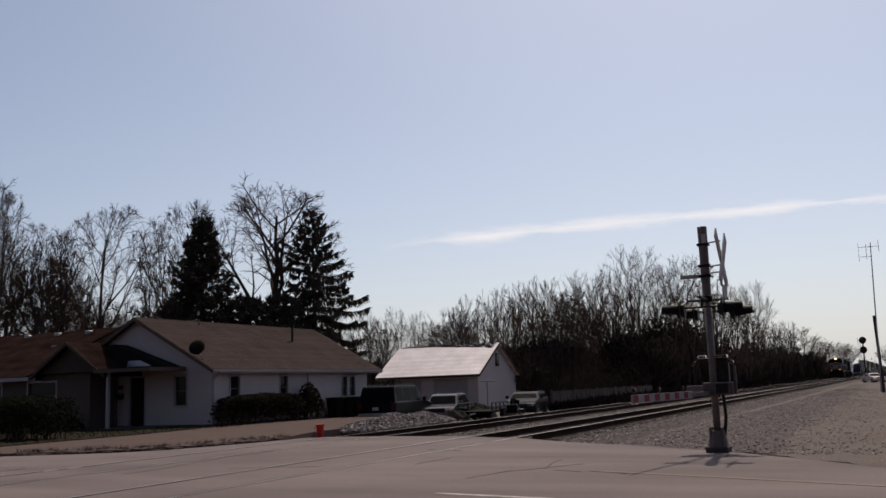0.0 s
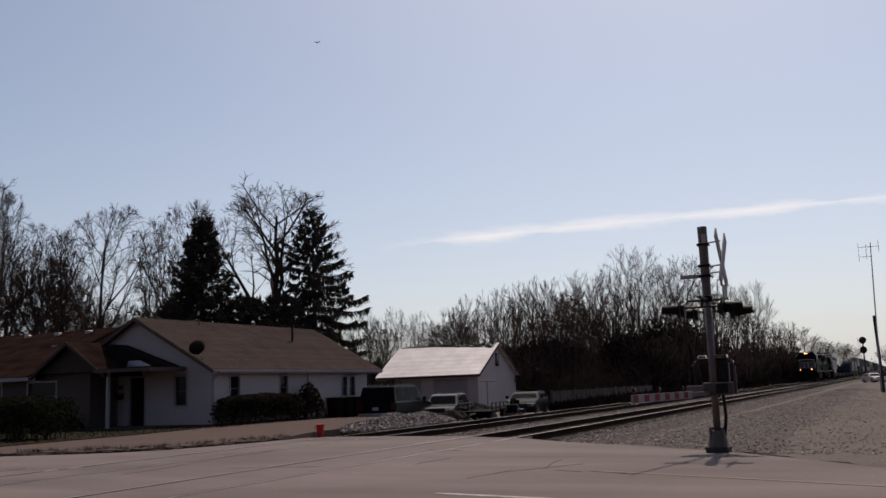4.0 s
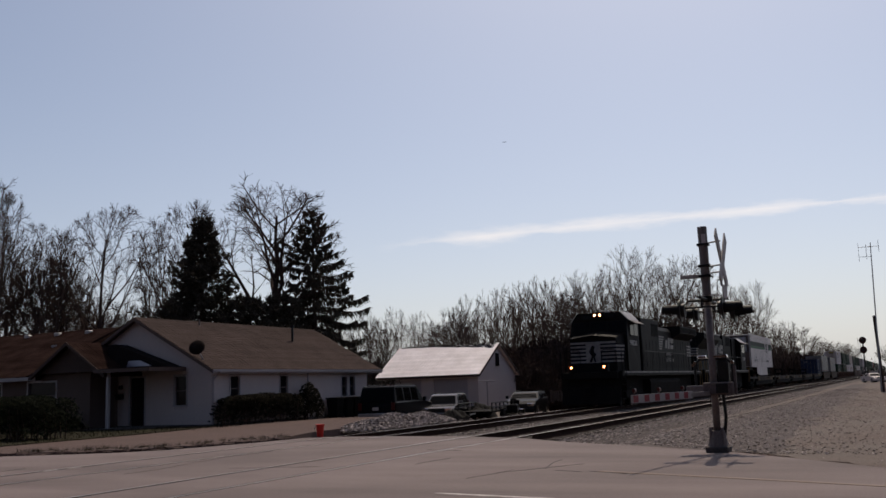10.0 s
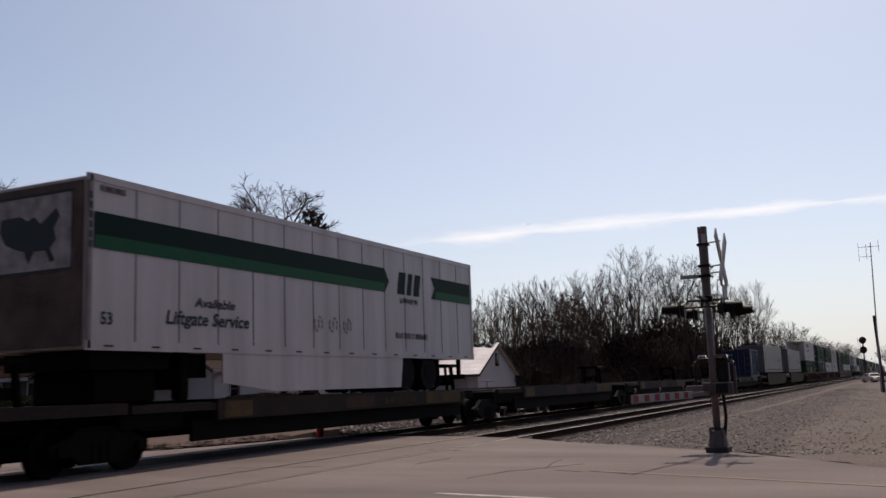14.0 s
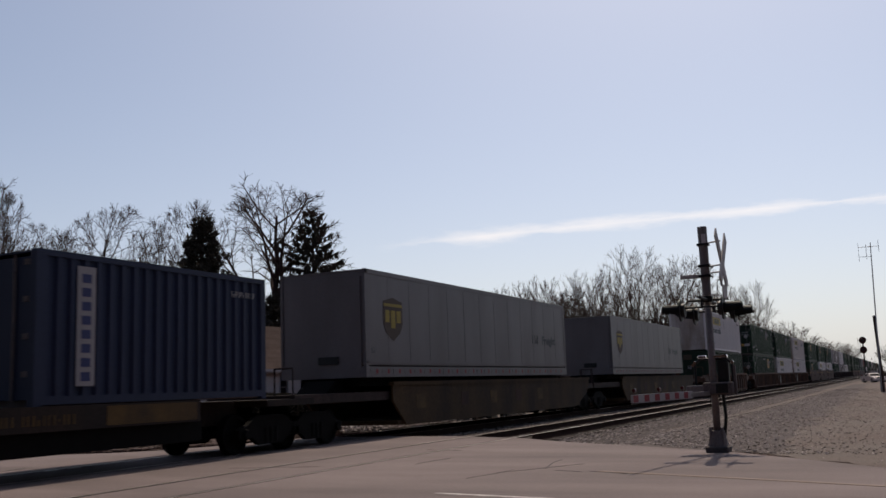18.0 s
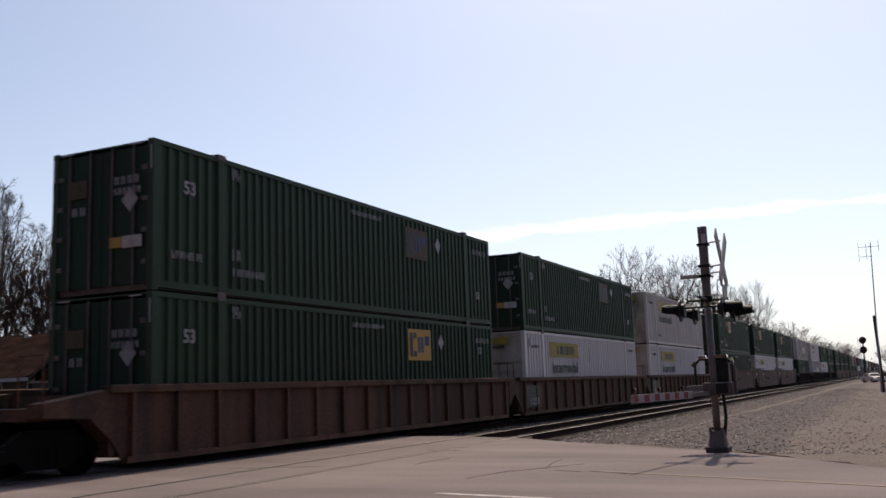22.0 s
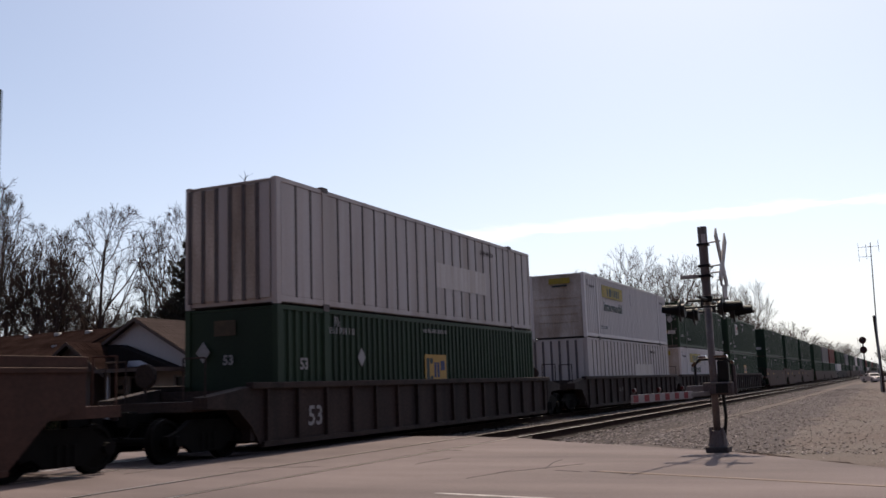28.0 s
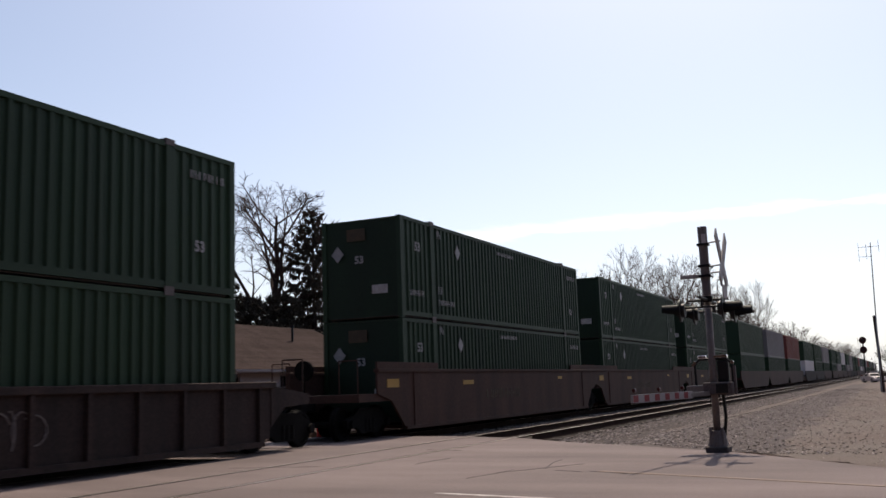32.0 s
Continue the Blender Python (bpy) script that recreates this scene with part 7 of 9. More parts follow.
def ribbed_container(rusty):
    """Smooth white panels between dark posts."""
    t = fresh("dirty white panelled container with dark vertical posts", "panelled containers")
    mat = M["panel_dirty"]
    w = CW / 2
    part("core", boxes((.05, CL - .05, -w + .03, w - .03, .05, CH - .03)), mat, t)
    box_frame(t, M["panel_dirty"], CL, CH)
    for s in (-1, 1):
        y0, y1 = sorted((s * (w - .03), s * (w - .012)))
        n = 26
        for i in range(n):
            a = .16 + (CL - .32) * i / n
            b = .16 + (CL - .32) * (i + 1) / n
            part("panel", boxes((a + .03, b - .03, y0, y1, .2, CH - .13)), M["panel_dirty"], t)
            if i:
                part("side_post", boxes((a - .03, a + .03, *sorted((s * (w - .03), s * (w + .004))), .17, CH - .1)), M["dark_post"], t)
    n = 6
    for i in range(n):
        a = -w + .14 + (CW - .28) * i / n
        b = -w + .14 + (CW - .28) * (i + 1) / n
        part("end_panel", boxes((.0, .03, a + .05, b - .05, .15, CH - .12)), (M["white_rust"] if i % 3 else M["panel_dirty"]) if rusty else M["panel_dirty"], t)
        part("end_post", boxes((-.02, .03, b - .05, b + .05, .12, CH - .1)), M["dark_post"], t)
    bars(t, "number", 11.5, 12.6, 2.35, 2.5, 9, M["dark_post"], Y - .008, 3)
    part("repaint_patch", boxes((8.1, 11.9, Y - .006, Y - .001, 1.0, 1.75)), M["white_worn"], t, "slightly paler repainted patch")
    return t


def blue_container():
    L, H = 6.06, 2.55
    t = fresh("blue corrugated twenty-foot container with a white name strip", "")
    box_frame(t, M["blue"], L, H, posts40=False)
    steel_sides(t, M["blue"], L, H, .28, .05, breaks=())
    door_end(t, M["blue"], 0.0, -1, H)
    wall_end(t, M["blue"], L, 1, H)
    y = Y - .004
    p = part("name_strip", boxes((.84, 1.24, y - .004, y + .003, .34, 2.34)), M["white_reflect"], t, "white vertical name strip")
    for i in range(8):
        z = .42 + i * .235
        part("company_bar", boxes((.94, 1.14, y - .008, y - .003, z, z + .15)), M["logo_blue"], p)
    bars(t, "number", 4.9, 5.7, 2.1, 2.22, 7, M["decal_white"], y, 3)
    end_bars(t, "number", -.03, .2, .95, 2.0, 2.14, 7, M["decal_white"])
    return t


def grey_trailer():
    L, H = 16.15, 2.80
    t = fresh("smooth grey box trailer with a brown shield mark", "grey trailers", "trailer", "trailer")
    w = CW / 2
    part("body", boxes((.03, L - .03, -w, w, .30, H - .04)), M["silver"], t, bevel=0.02)
    part("lower_rail", boxes((.0, L, -w - .012, w + .012, .0, .27)), M["silver"], t)
    bm = bmesh.new()
    x = .5
    while x < L - .3:
        bx(bm, x, x + .10, -w - .022, -w - .012, .09, .2)
        x += .62
    part("marker_tape", bm, M["red_paint"], t, "red and white marker tape")
    bm = bmesh.new()
    x = .2
    while x < L - .2:
        bx(bm, x, x + .30, -w - .021, -w - .0125, .09, .2)
        x += .62
    part("marker_tape", bm, M["silver"], t)
    for s in (-1, 1):
        y0, y1 = sorted((s * (w + .016), s * (w - .05)))
        part("top_rail", boxes((.0, L, y0, y1, H - .12, H)), M["silver"], t)
        part("mid_rail", boxes((.0, L, y0, y1, .36, .42)), M["silver"], t)
        for x0 in (.0, L - .14):
            part("corner_post", boxes((x0, x0 + .14, y0, y1, .0, H)), M["silver"], t)
    for i in range(1, 13):
        part("seam", boxes((L * i / 13 - .01, L * i / 13 + .01, -w - .004, -w, .42, H - .12)), M["silver"], t)
    part("roof", boxes((.02, L - .02, -w + .02, w - .02, H - .05, H - .01)), M["silver"], t)
    y = -w - .006
    bm = bmesh.new()
    prism(bm, [(.97, 2.02), (1.5, 2.13), (2.04, 2.02), (2.04, 1.42), (1.9, 1.18), (1.5, .95), (1.1, 1.18), (.97, 1.42)], "y", y - .004, y)
    p = part("shield", bm, M["logo_brown"], t, "brown and gold shield mark")
    for a, b, lo, hi in ((1.08, 1.30, 1.45, 1.78), (1.38, 1.62, 1.30, 1.78), (1.70, 1.94, 1.45, 1.78)):
        part("shield_mark", boxes((a, b, y - .008, y - .004, lo, hi)), M["logo_yellow"], p)
    part("shield_band", boxes((1.0, 2.01, y - .007, y - .004, 1.88, 1.96)), M["logo_yellow"], p)
    bars(t, "company_bar", 12.32, 13.10, 1.16, 1.48, 3, M["logo_dark"], y, 2)
    lettering("lettering", "Freight", .42, M["logo_dark"], t, (13.38, y - .003, 1.17), width=1.5, bold=.012)
    lettering("size_mark", "53", .2, M["logo_dark"], t, (.3, y - .003, .62))
    # nose gear: kingpin plate and hoses at the front wall
    part("nose_panel", boxes((-.01, .03, -w + .12, w - .12, .2, H - .2)), M["silver"], t)
    part("air_coupling", boxes((-.06, -.01, -.5, .1, .35, .55)), M["black_metal"], t)
    part("underframe", boxes((.3, L - .3, -.9, .9, -.22, .0)), M["truck"], t)
    part("rear_door", boxes((L - .04, L + .02, -w + .12, w - .12, .12, H - .14)), M["silver"], t)
    return t


def freight_trailer():
    L, H = 16.1, 3.02
    w = CW / 2
    t = fresh("white box trailer with a dark green stripe along its side", "", "trailer", "trailer")
    part("body", boxes((.03, L - .03, -w, w, .0, H - .04)), M["trailer_white"], t, bevel=0.02)
    for s in (-1, 1):
        y0, y1 = sorted((s * (w + .016), s * (w - .05)))
        part("top_rail", boxes((.0, L, y0, y1, H - .13, H)), M["trailer_white"], t)
        part("bottom_rail", boxes((.0, L, y0, y1, -.03, .14)), M["trailer_white"], t)
        for x0 in (.0, L - .12):
            part("corner_post", boxes((x0, x0 + .14, y0, y1, -.03, H)), M["corner_grey"] if x0 == 0 else M["grey_panel"], t, bevel=0.03)
        for i in range(1, 14):
            x = L * i / 14
            part("seam_post", boxes((x - .014, x + .014, *sorted((s * (w + .006), s * w)), .14, H - .13)), M["silver"], t)
    y = -w - .010
    for x0, x1 in ((.14, 10.6), (13.15, L - .14)):
        bm = bmesh.new()
        k = .25
        prism(bm, [(x0, 1.72), (x1 if x1 > 12 else x1 - k, 1.72), (x1, 2.02), (x1 if x1 > 12 else x1 - k, 2.36), (x0, 2.36)] if x1 < 12 else [(x0 - k + .25, 1.72), (x1, 1.72), (x1, 2.36), (x0 - k + .25, 2.36), (x0 + .25, 2.04)], "y", y - .004, y)
        part("stripe", bm, M["stripe_green"], t, "dark green stripe")
        part("stripe_edge", boxes((x0 + (.02 if x1 < 12 else .28), x1 - (.26 if x1 < 12 else .0), y - .006, y - .004, 1.72, 1.96)), M["stripe_bright"], t, "brighter green lower half of the stripe")
    # company mark: plain slanted shapes
    for x0, x1 in ((11.05, 11.45), (11.6, 11.85), (12.0, 12.35)):
        bm = bmesh.new()
        prism(bm, [(x0, 1.72), (x1, 1.72), (x1 + .14, 2.34), (x0 + .14, 2.34)], "y", y - .004, y)
        part("company_bar", bm, M["stripe_green"], t)
    bars(t, "company_bar", 11.2, 12.35, 1.47, 1.62, 8, M["logo_dark"], y, 3)
    bars(t, "web_address", 10.9, 12.9, .5, .66, 12, M["logo_dark"], y, 4)
    lettering("size_mark", "53", .3, M["logo_dark"], t, (.32, y - .003, .42), bold=.008)
    lettering("lettering", "Available", .26, M["logo_dark"], t, (2.72, y - .003, .86), width=1.25, bold=.006, slant=.22)
    lettering("lettering", "Liftgate Service", .36, M["logo_dark"], t, (1.93, y - .003, .5), width=2.5, bold=.009, slant=.22)
    for x in (7.1, 7.75, 8.4):
        bm = bmesh.new()
        for k in range(8):
            if k % 4 != 2:
                a0, a1 = k * .785 + .12, k * .785 + .68
                prism(bm, [(x + q * math.cos(a), .72 + q * math.sin(a)) for q, a in ((.15, a0), (.20, a0), (.20, a1), (.15, a1))], "y", y - .004, y)
        bx(bm, x - .02, x + .02, y - .004, y, .62, .82)
        part("emblem", bm, M["grey_box"], t, "thin grey ring emblem")
    bm = bmesh.new()
    x = .4
    while x < L - .4:
        bx(bm, x, x + .22, -w - .024, -w - .016, .03, .065)
        x += 1.15
    tagged(part("marker_tape", bm, M["red_lens"], t), kind="stuff")
    # nose: map-like dark patch on a white board, rust-brown lower half
    part("nose_panel", boxes((-.012, .03, -w + .12, w - .12, .05, H - .12)), M["rust_nose"], t)
    part("nose_board", boxes((-.02, -.012, -w + .3, w - .25, 1.35, H - .25)), M["nose_paint"], t, "faded white board with a dark green shape")
    for a, b, lo, hi in ((-w + .3, w - .25, 1.35, 1.40), (-w + .3, w - .25, H - .30, H - .25), (-w + .3, -w + .35, 1.40, H - .30), (w - .30, w - .25, 1.40, H - .30)):
        part("board_edge", boxes((-.026, -.021, a, b, lo, hi)), M["logo_dark"], t)
    bm = bmesh.new()
    prism(bm, [(.78, 2.38), (.30, 2.40), (.12, 2.30), (-.05, 2.36), (-.20, 2.22), (-.34, 2.30), (-.58, 2.46), (-.66, 2.32), (-.52, 2.12), (-.58, 1.92), (-.44, 1.76), (-.56, 1.56), (-.46, 1.52), (-.34, 1.74), (-.06, 1.74), (.08, 1.54), (.18, 1.76), (.42, 1.82), (.66, 1.92), (.80, 2.16)], "x", -.030, -.021)
    part("nose_shape", bm, M["logo_dark"], t)
    # plate with lamps and a column of small marks near the front edge
    part("marker_plate", boxes((.28, .86, -w - .022, -w - .004, 2.74, 2.84)), M["silver"], t, "small bright lamp plate")
    part("marker_lens", boxes((.40, .52, -w - .028, -w - .022, 2.76, 2.82), (.62, .74, -w - .028, -w - .022, 2.76, 2.82)), M["red_lens"], t)
    for k in range(6):
        part("unit_number", boxes((.03, .10, -w - .020, -w - .0165, 1.72 + .17 * k, 1.84 + .17 * k)), M["logo_dark"], t)
    part("nose_base", boxes((-.02, .0, -w + .12, w - .12, .05, 1.0)), M["rust_nose"], t, "rust-brown foot of the trailer nose")
    part("coupler_plate", boxes((.35, 2.3, -1.05, 1.05, -.34, -.03)), M["truck"], t, "grimy kingpin plate")
    for s in (-1, 1):
        part("landing_leg", boxes((2.72, 2.95, *sorted((s * .72, s * .98)), -.92, .0)), M["truck"], t, bevel=0.02)
    part("leg_brace", boxes((2.76, 2.9, -.72, .72, -.72, -.2)), M["truck"], t)
    part("stand_plate", boxes((.7, 2.3, -.75, .75, -.95, -.34)), M["truck"], t, "grimy hitch stand under the trailer's nose", bevel=0.05)
    part("cable_box", boxes((3.05, 3.55, -.9, .9, -.5, -.03)), M["truck"], t)
    bm = bmesh.new()
    prism(bm, [(3.6, -.02), (11.3, -.02), (11.15, -.82), (5.4, -.82), (3.6, -.62)], "y", -w + .0, -w + .03)
    part("side_skirt", bm, M["trailer_white"], t, "white side skirt")
    part("underframe", boxes((10.4, 14.5, -.6, .6, -.25, .0)), M["truck"], t)
    for x in (11.55, 12.95):
        for s in (-1, 1):
            bm = bmesh.new()
            rod(bm, (x, s * .72, -.42), (x, s * 1.25, -.42), .5, n=24)
            wl_ = part("tyre", bm, M["rubber"], t)
            bm = bmesh.new()
            rod(bm, (x, s * 1.24, -.42), (x, s * 1.262, -.42), .27, n=16)
            part("rim", bm, M["truck"], wl_)
    part("mudguard", boxes((13.6, 13.66, -1.25, -.6, -.75, -.05), (13.6, 13.66, .6, 1.25, -.75, -.05)), M["rubber"], t)
    part("bumper", boxes((15.6, 15.72, -1.15, 1.15, -.62, -.48), (15.6, 15.72, -1.0, -.9, -.5, .0), (15.6, 15.72, .9, 1.0, -.5, .0)), M["truck"], t)
    return t


# ---- cars ----
def ribbed_well(paint, front_end, rear_end, mark, number):
    """A well unit with ribbed sides. x = 0 is where its containers begin. front_end, rear_end: True where it has a truck of its own and a coupler."""
    t = fresh("brown ribbed container well car with grimy sides", "well cars", "well_car", "well car")
    x0, x1 = -1.05, CL + 1.05
    for s in (-1, 1):
        y0, y1 = sorted((s * 1.36, s * 1.40))
        bm = bmesh.new()
        prism(bm, [(x0 + .25, .22), (x1 - .25, .22), (x1, .55), (x1, 1.42), (x0, 1.42), (x0, .55)], "y", y0, y1)
        sd = part("side", bm, paint, t)
        part("top_chord", boxes((x0 - .1, x1 + .1, *sorted((s * 1.30, s * 1.50)), 1.36, 1.50)), paint, sd, bevel=0.015)
        part("bottom_chord", boxes((x0 + .3, x1 - .3, *sorted((s * 1.30, s * 1.48)), .16, .27)), paint, sd)
        n = 15
        for i in range(n + 1):
            x = x0 + .45 + (x1 - x0 - .9) * i / n
            part("rib", boxes((x - .045, x + .045, *sorted((s * 1.40, s * 1.49)), .27, 1.36)), paint, sd)
    part("floor", boxes((.2, CL - .2, -1.33, 1.33, .18, .27)), paint, t)
    for end, own, way in ((x0, front_end, -1), (x1, rear_end, 1)):
        # end platform over the truck
        reach = 1.45 if own else .85
        a, b = sorted((end, end + way * reach))
        bm = bmesh.new()
        prism(bm, [(a, .95), (b, .95), (b, 1.15), (a, 1.15)], "y", -1.05, 1.05)
        part("end_platform", bm, paint, t)
        for s in (-1, 1):
            bm = bmesh.new()
            prism(bm, [(end, .55), (end + way * .5, .95), (end + way * reach, 1.0), (end + way * reach, 1.22), (end, 1.42)], "y", *sorted((s * 1.05, s * 1.42)))
            part("end_sill", bm, paint, t)
        part("bulkhead", boxes((*sorted((end + way * .02, end - way * .12)), -1.36, 1.36, .3, 1.36)), paint, t)
        e = end + way * (reach - .08)
        for s in (-1, 1):
            bm = bmesh.new()
            pipe(bm, [(e, s * 1.3, 1.15), (e, s * 1.3, 2.0), (e, s * .75, 2.0), (e, s * .75, 1.1)], .018, 5)
            part("grab_iron", bm, paint, t)
        if own:
            truck_parts(t, end + way * 1.05, (-.89, .89), .42)
            coupler(t, end + way * 1.45, way)
            bm = bmesh.new()
            rod(bm, (e - way * .35, .55, 1.15), (e - way * .35, .55, 1.75), .03)
            rod(bm, (e - way * .42, .55, 1.7), (e - way * .3, .55, 1.7), .25, n=14)
            part("hand_brake", bm, paint, t)
    if not rear_end:
        truck_parts(t, CL + 1.62, (-.89, .89), .42)
    y = -1.408
    if number:
        part("number_plate", boxes((-.5, .95, y - .07, y, .42, 1.2)), M["black_metal"], t, "black number panel")
        lettering("number", number, .33, M["decal_white"], t, (-.12, y - .075, .52), width=.84, bold=.01)
    if mark == "53":
        lettering("size_mark", "53", .62, M["decal_white"], t, (1.0, y - .004, .52), bold=.01)
    elif mark:
        rng = random.Random(3)
        bm = bmesh.new()
        for i in range(9):
            cx, r1, r2 = 9.3 + i * .22, rng.uniform(.08, .30), rng.uniform(.15, .36)
            a0 = rng.uniform(0, 6.28)
            pipe(bm, [(cx + r1 * math.cos(a0 + k * .5), y - .002, .82 + r2 * math.sin(a0 + k * .5)) for k in range(rng.randint(5, 10))], .014, 4)
        if mark == "scrawl":
            tagged(part("graffiti", bm, M["pole_paint"], t, "faint pale spray-painted scrawl"), kind="stuff")
        else:
            bm.free()
        bars(t, "number", 4.2, 5.6, .75, .95, 6, M["pole_paint"], y, 4)
    return t


def smooth_well(paint, front_end, rear_end):
    t = fresh("red-brown smooth-sided container well car with a weathered number", "smooth well cars", "well_car", "well car")
    x0, x1 = -1.7, CL + 1.7
    for s in (-1, 1):
        bm = bmesh.new()
        prism(bm, [(x0 + 1.5, .22), (x1 - 1.5, .22), (x1 - .75, .95), (x1, 1.15), (x1, 1.76), (x0, 1.76), (x0, 1.15), (x0 + .75, .95)], "y", *sorted((s * 1.36, s * 1.42)))
        sd = part("side", bm, paint, t)
        part("top_chord", boxes((x0, x1, *sorted((s * 1.30, s * 1.46)), 1.70, 1.79)), paint, sd, bevel=0.01)
        part("bottom_chord", boxes((x0 + 1.5, x1 - 1.5, *sorted((s * 1.28, s * 1.46)), .17, .26)), paint, sd)
        for a in (x0 - .02, x1 - 3.58):
            part("raised_end", boxes((a, a + 3.6, *sorted((s * 1.37, s * 1.43)), 1.76, 1.97)), paint, sd, bevel=0.008)
        for x in (.35, CL - .35):
            part("gusset", boxes((x - .06, x + .06, *sorted((s * 1.42, s * 1.45)), .26, 1.70)), paint, sd)
    part("floor", boxes((.2, CL - .2, -1.33, 1.33, .18, .27)), paint, t)
    for end, own, way in ((x0, front_end, -1), (x1, rear_end, 1)):
        reach = .85 if own else .2
        a, b = sorted((end + way * reach, end - way * 1.2))
        part("end_platform", boxes((a, b, -1.36, 1.36, .95, 1.15)), paint, t)
        e = end + way * (reach - .06)
        for s in (-1, 1):
            bm = bmesh.new()
            pipe(bm, [(e, s * 1.3, 1.1), (e, s * 1.3, 2.0), (e, s * .75, 2.0), (e, s * .75, 1.1)], .018, 5)
            part("grab_iron", bm, paint, t)
        if own:
            truck_parts(t, end + way * -.10, (-.89, .89), .42)
            coupler(t, end + way * .85, way)
            bm = bmesh.new()
            rod(bm, (e - way * .35, .55, 1.1), (e - way * .35, .55, 1.85), .03)
            rod(bm, (e - way * .42, .55, 1.8), (e - way * .3, .55, 1.8), .27, n=14)
            part("hand_brake", bm, M["truck"], t)
    if not rear_end:
        truck_parts(t, CL + 1.62, (-.89, .89), .42)
    y = -1.424
    bars(t, "number", 5.4, 8.6, .85, 1.15, 9, M["logo_faded"], y, 6)
    part("sticker", boxes((-1.2, -.55, y - .006, y, 1.3, 1.52)), M["logo_orange"], t)
    part("sticker", boxes((3.6, 4.4, y - .006, y, 1.32, 1.45)), M["logo_orange"], t)
    part("sticker", boxes((12.6, 13.1, y - .006, y, 1.42, 1.52)), M["logo_orange"], t)
    return t


def trailer_well():
    """Yellow-brown car with deep trapezoid sides under a grey trailer; x = 0 is where the trailer begins."""
    t = fresh("faded yellow-brown trailer car with deep plate sides", "trailer cars", "trailer_car", "trailer car")
    x0, x1 = 1.25, 18.9
    for s in (-1, 1):
        bm = bmesh.new()
        prism(bm, [(x0 + .75, .28), (x1 - 1.9, .28), (x1 - .4, .8), (x1, 1.2), (x1, 1.42), (x0, 1.42), (x0, .95)], "y", *sorted((s * 1.32, s * 1.38)))
        sd = part("side", bm, M["well_ochre"], t)
        part("top_chord", boxes((x0, x1, *sorted((s * 1.26, s * 1.42)), 1.36, 1.45)), M["well_ochre"], sd)
        for x, c in ((2.6, "logo_orange"), (5.6, "board"), (7.9, "logo_orange"), (10.2, "board"), (12.4, "logo_orange")):
            part("patch", boxes((x, x + .55, *sorted((s * 1.38, s * 1.386)), .7, 1.1)), M["patch_yellow"] if c == "logo_orange" else M["well_red"], sd)
    part("floor", boxes((x0 + .4, x1 - 1.2, -1.3, 1.3, .3, .42)), M["well_ochre"], t)
    for a, b, way, e in ((-3.1, 1.3, -1, -3.1), (17.6, 19.9, 1, 19.9)):
        part("end_platform", boxes((a, b, -1.25, 1.25, .98, 1.2)), M["well_dark"], t)
        for s in (-1, 1):
            bm = bmesh.new()
            pipe(bm, [(e, s * 1.2, 1.0), (e, s * 1.2, 1.8), (e, s * .7, 1.8), (e, s * .7, 1.0)], .02, 5)
            part("grab_iron", bm, M["well_dark"], t)
        truck_parts(t, a + 1.1 if way < 0 else b - 1.1, (-.89, .89), .42)
        coupler(t, e, way)
    bm = bmesh.new()
    prism(bm, [(-.6, 1.2), (.9, 1.2), (.45, 1.52), (-.1, 1.52)], "y", -.45, .45)
    part("hitch", bm, M["truck"], t)
    return t


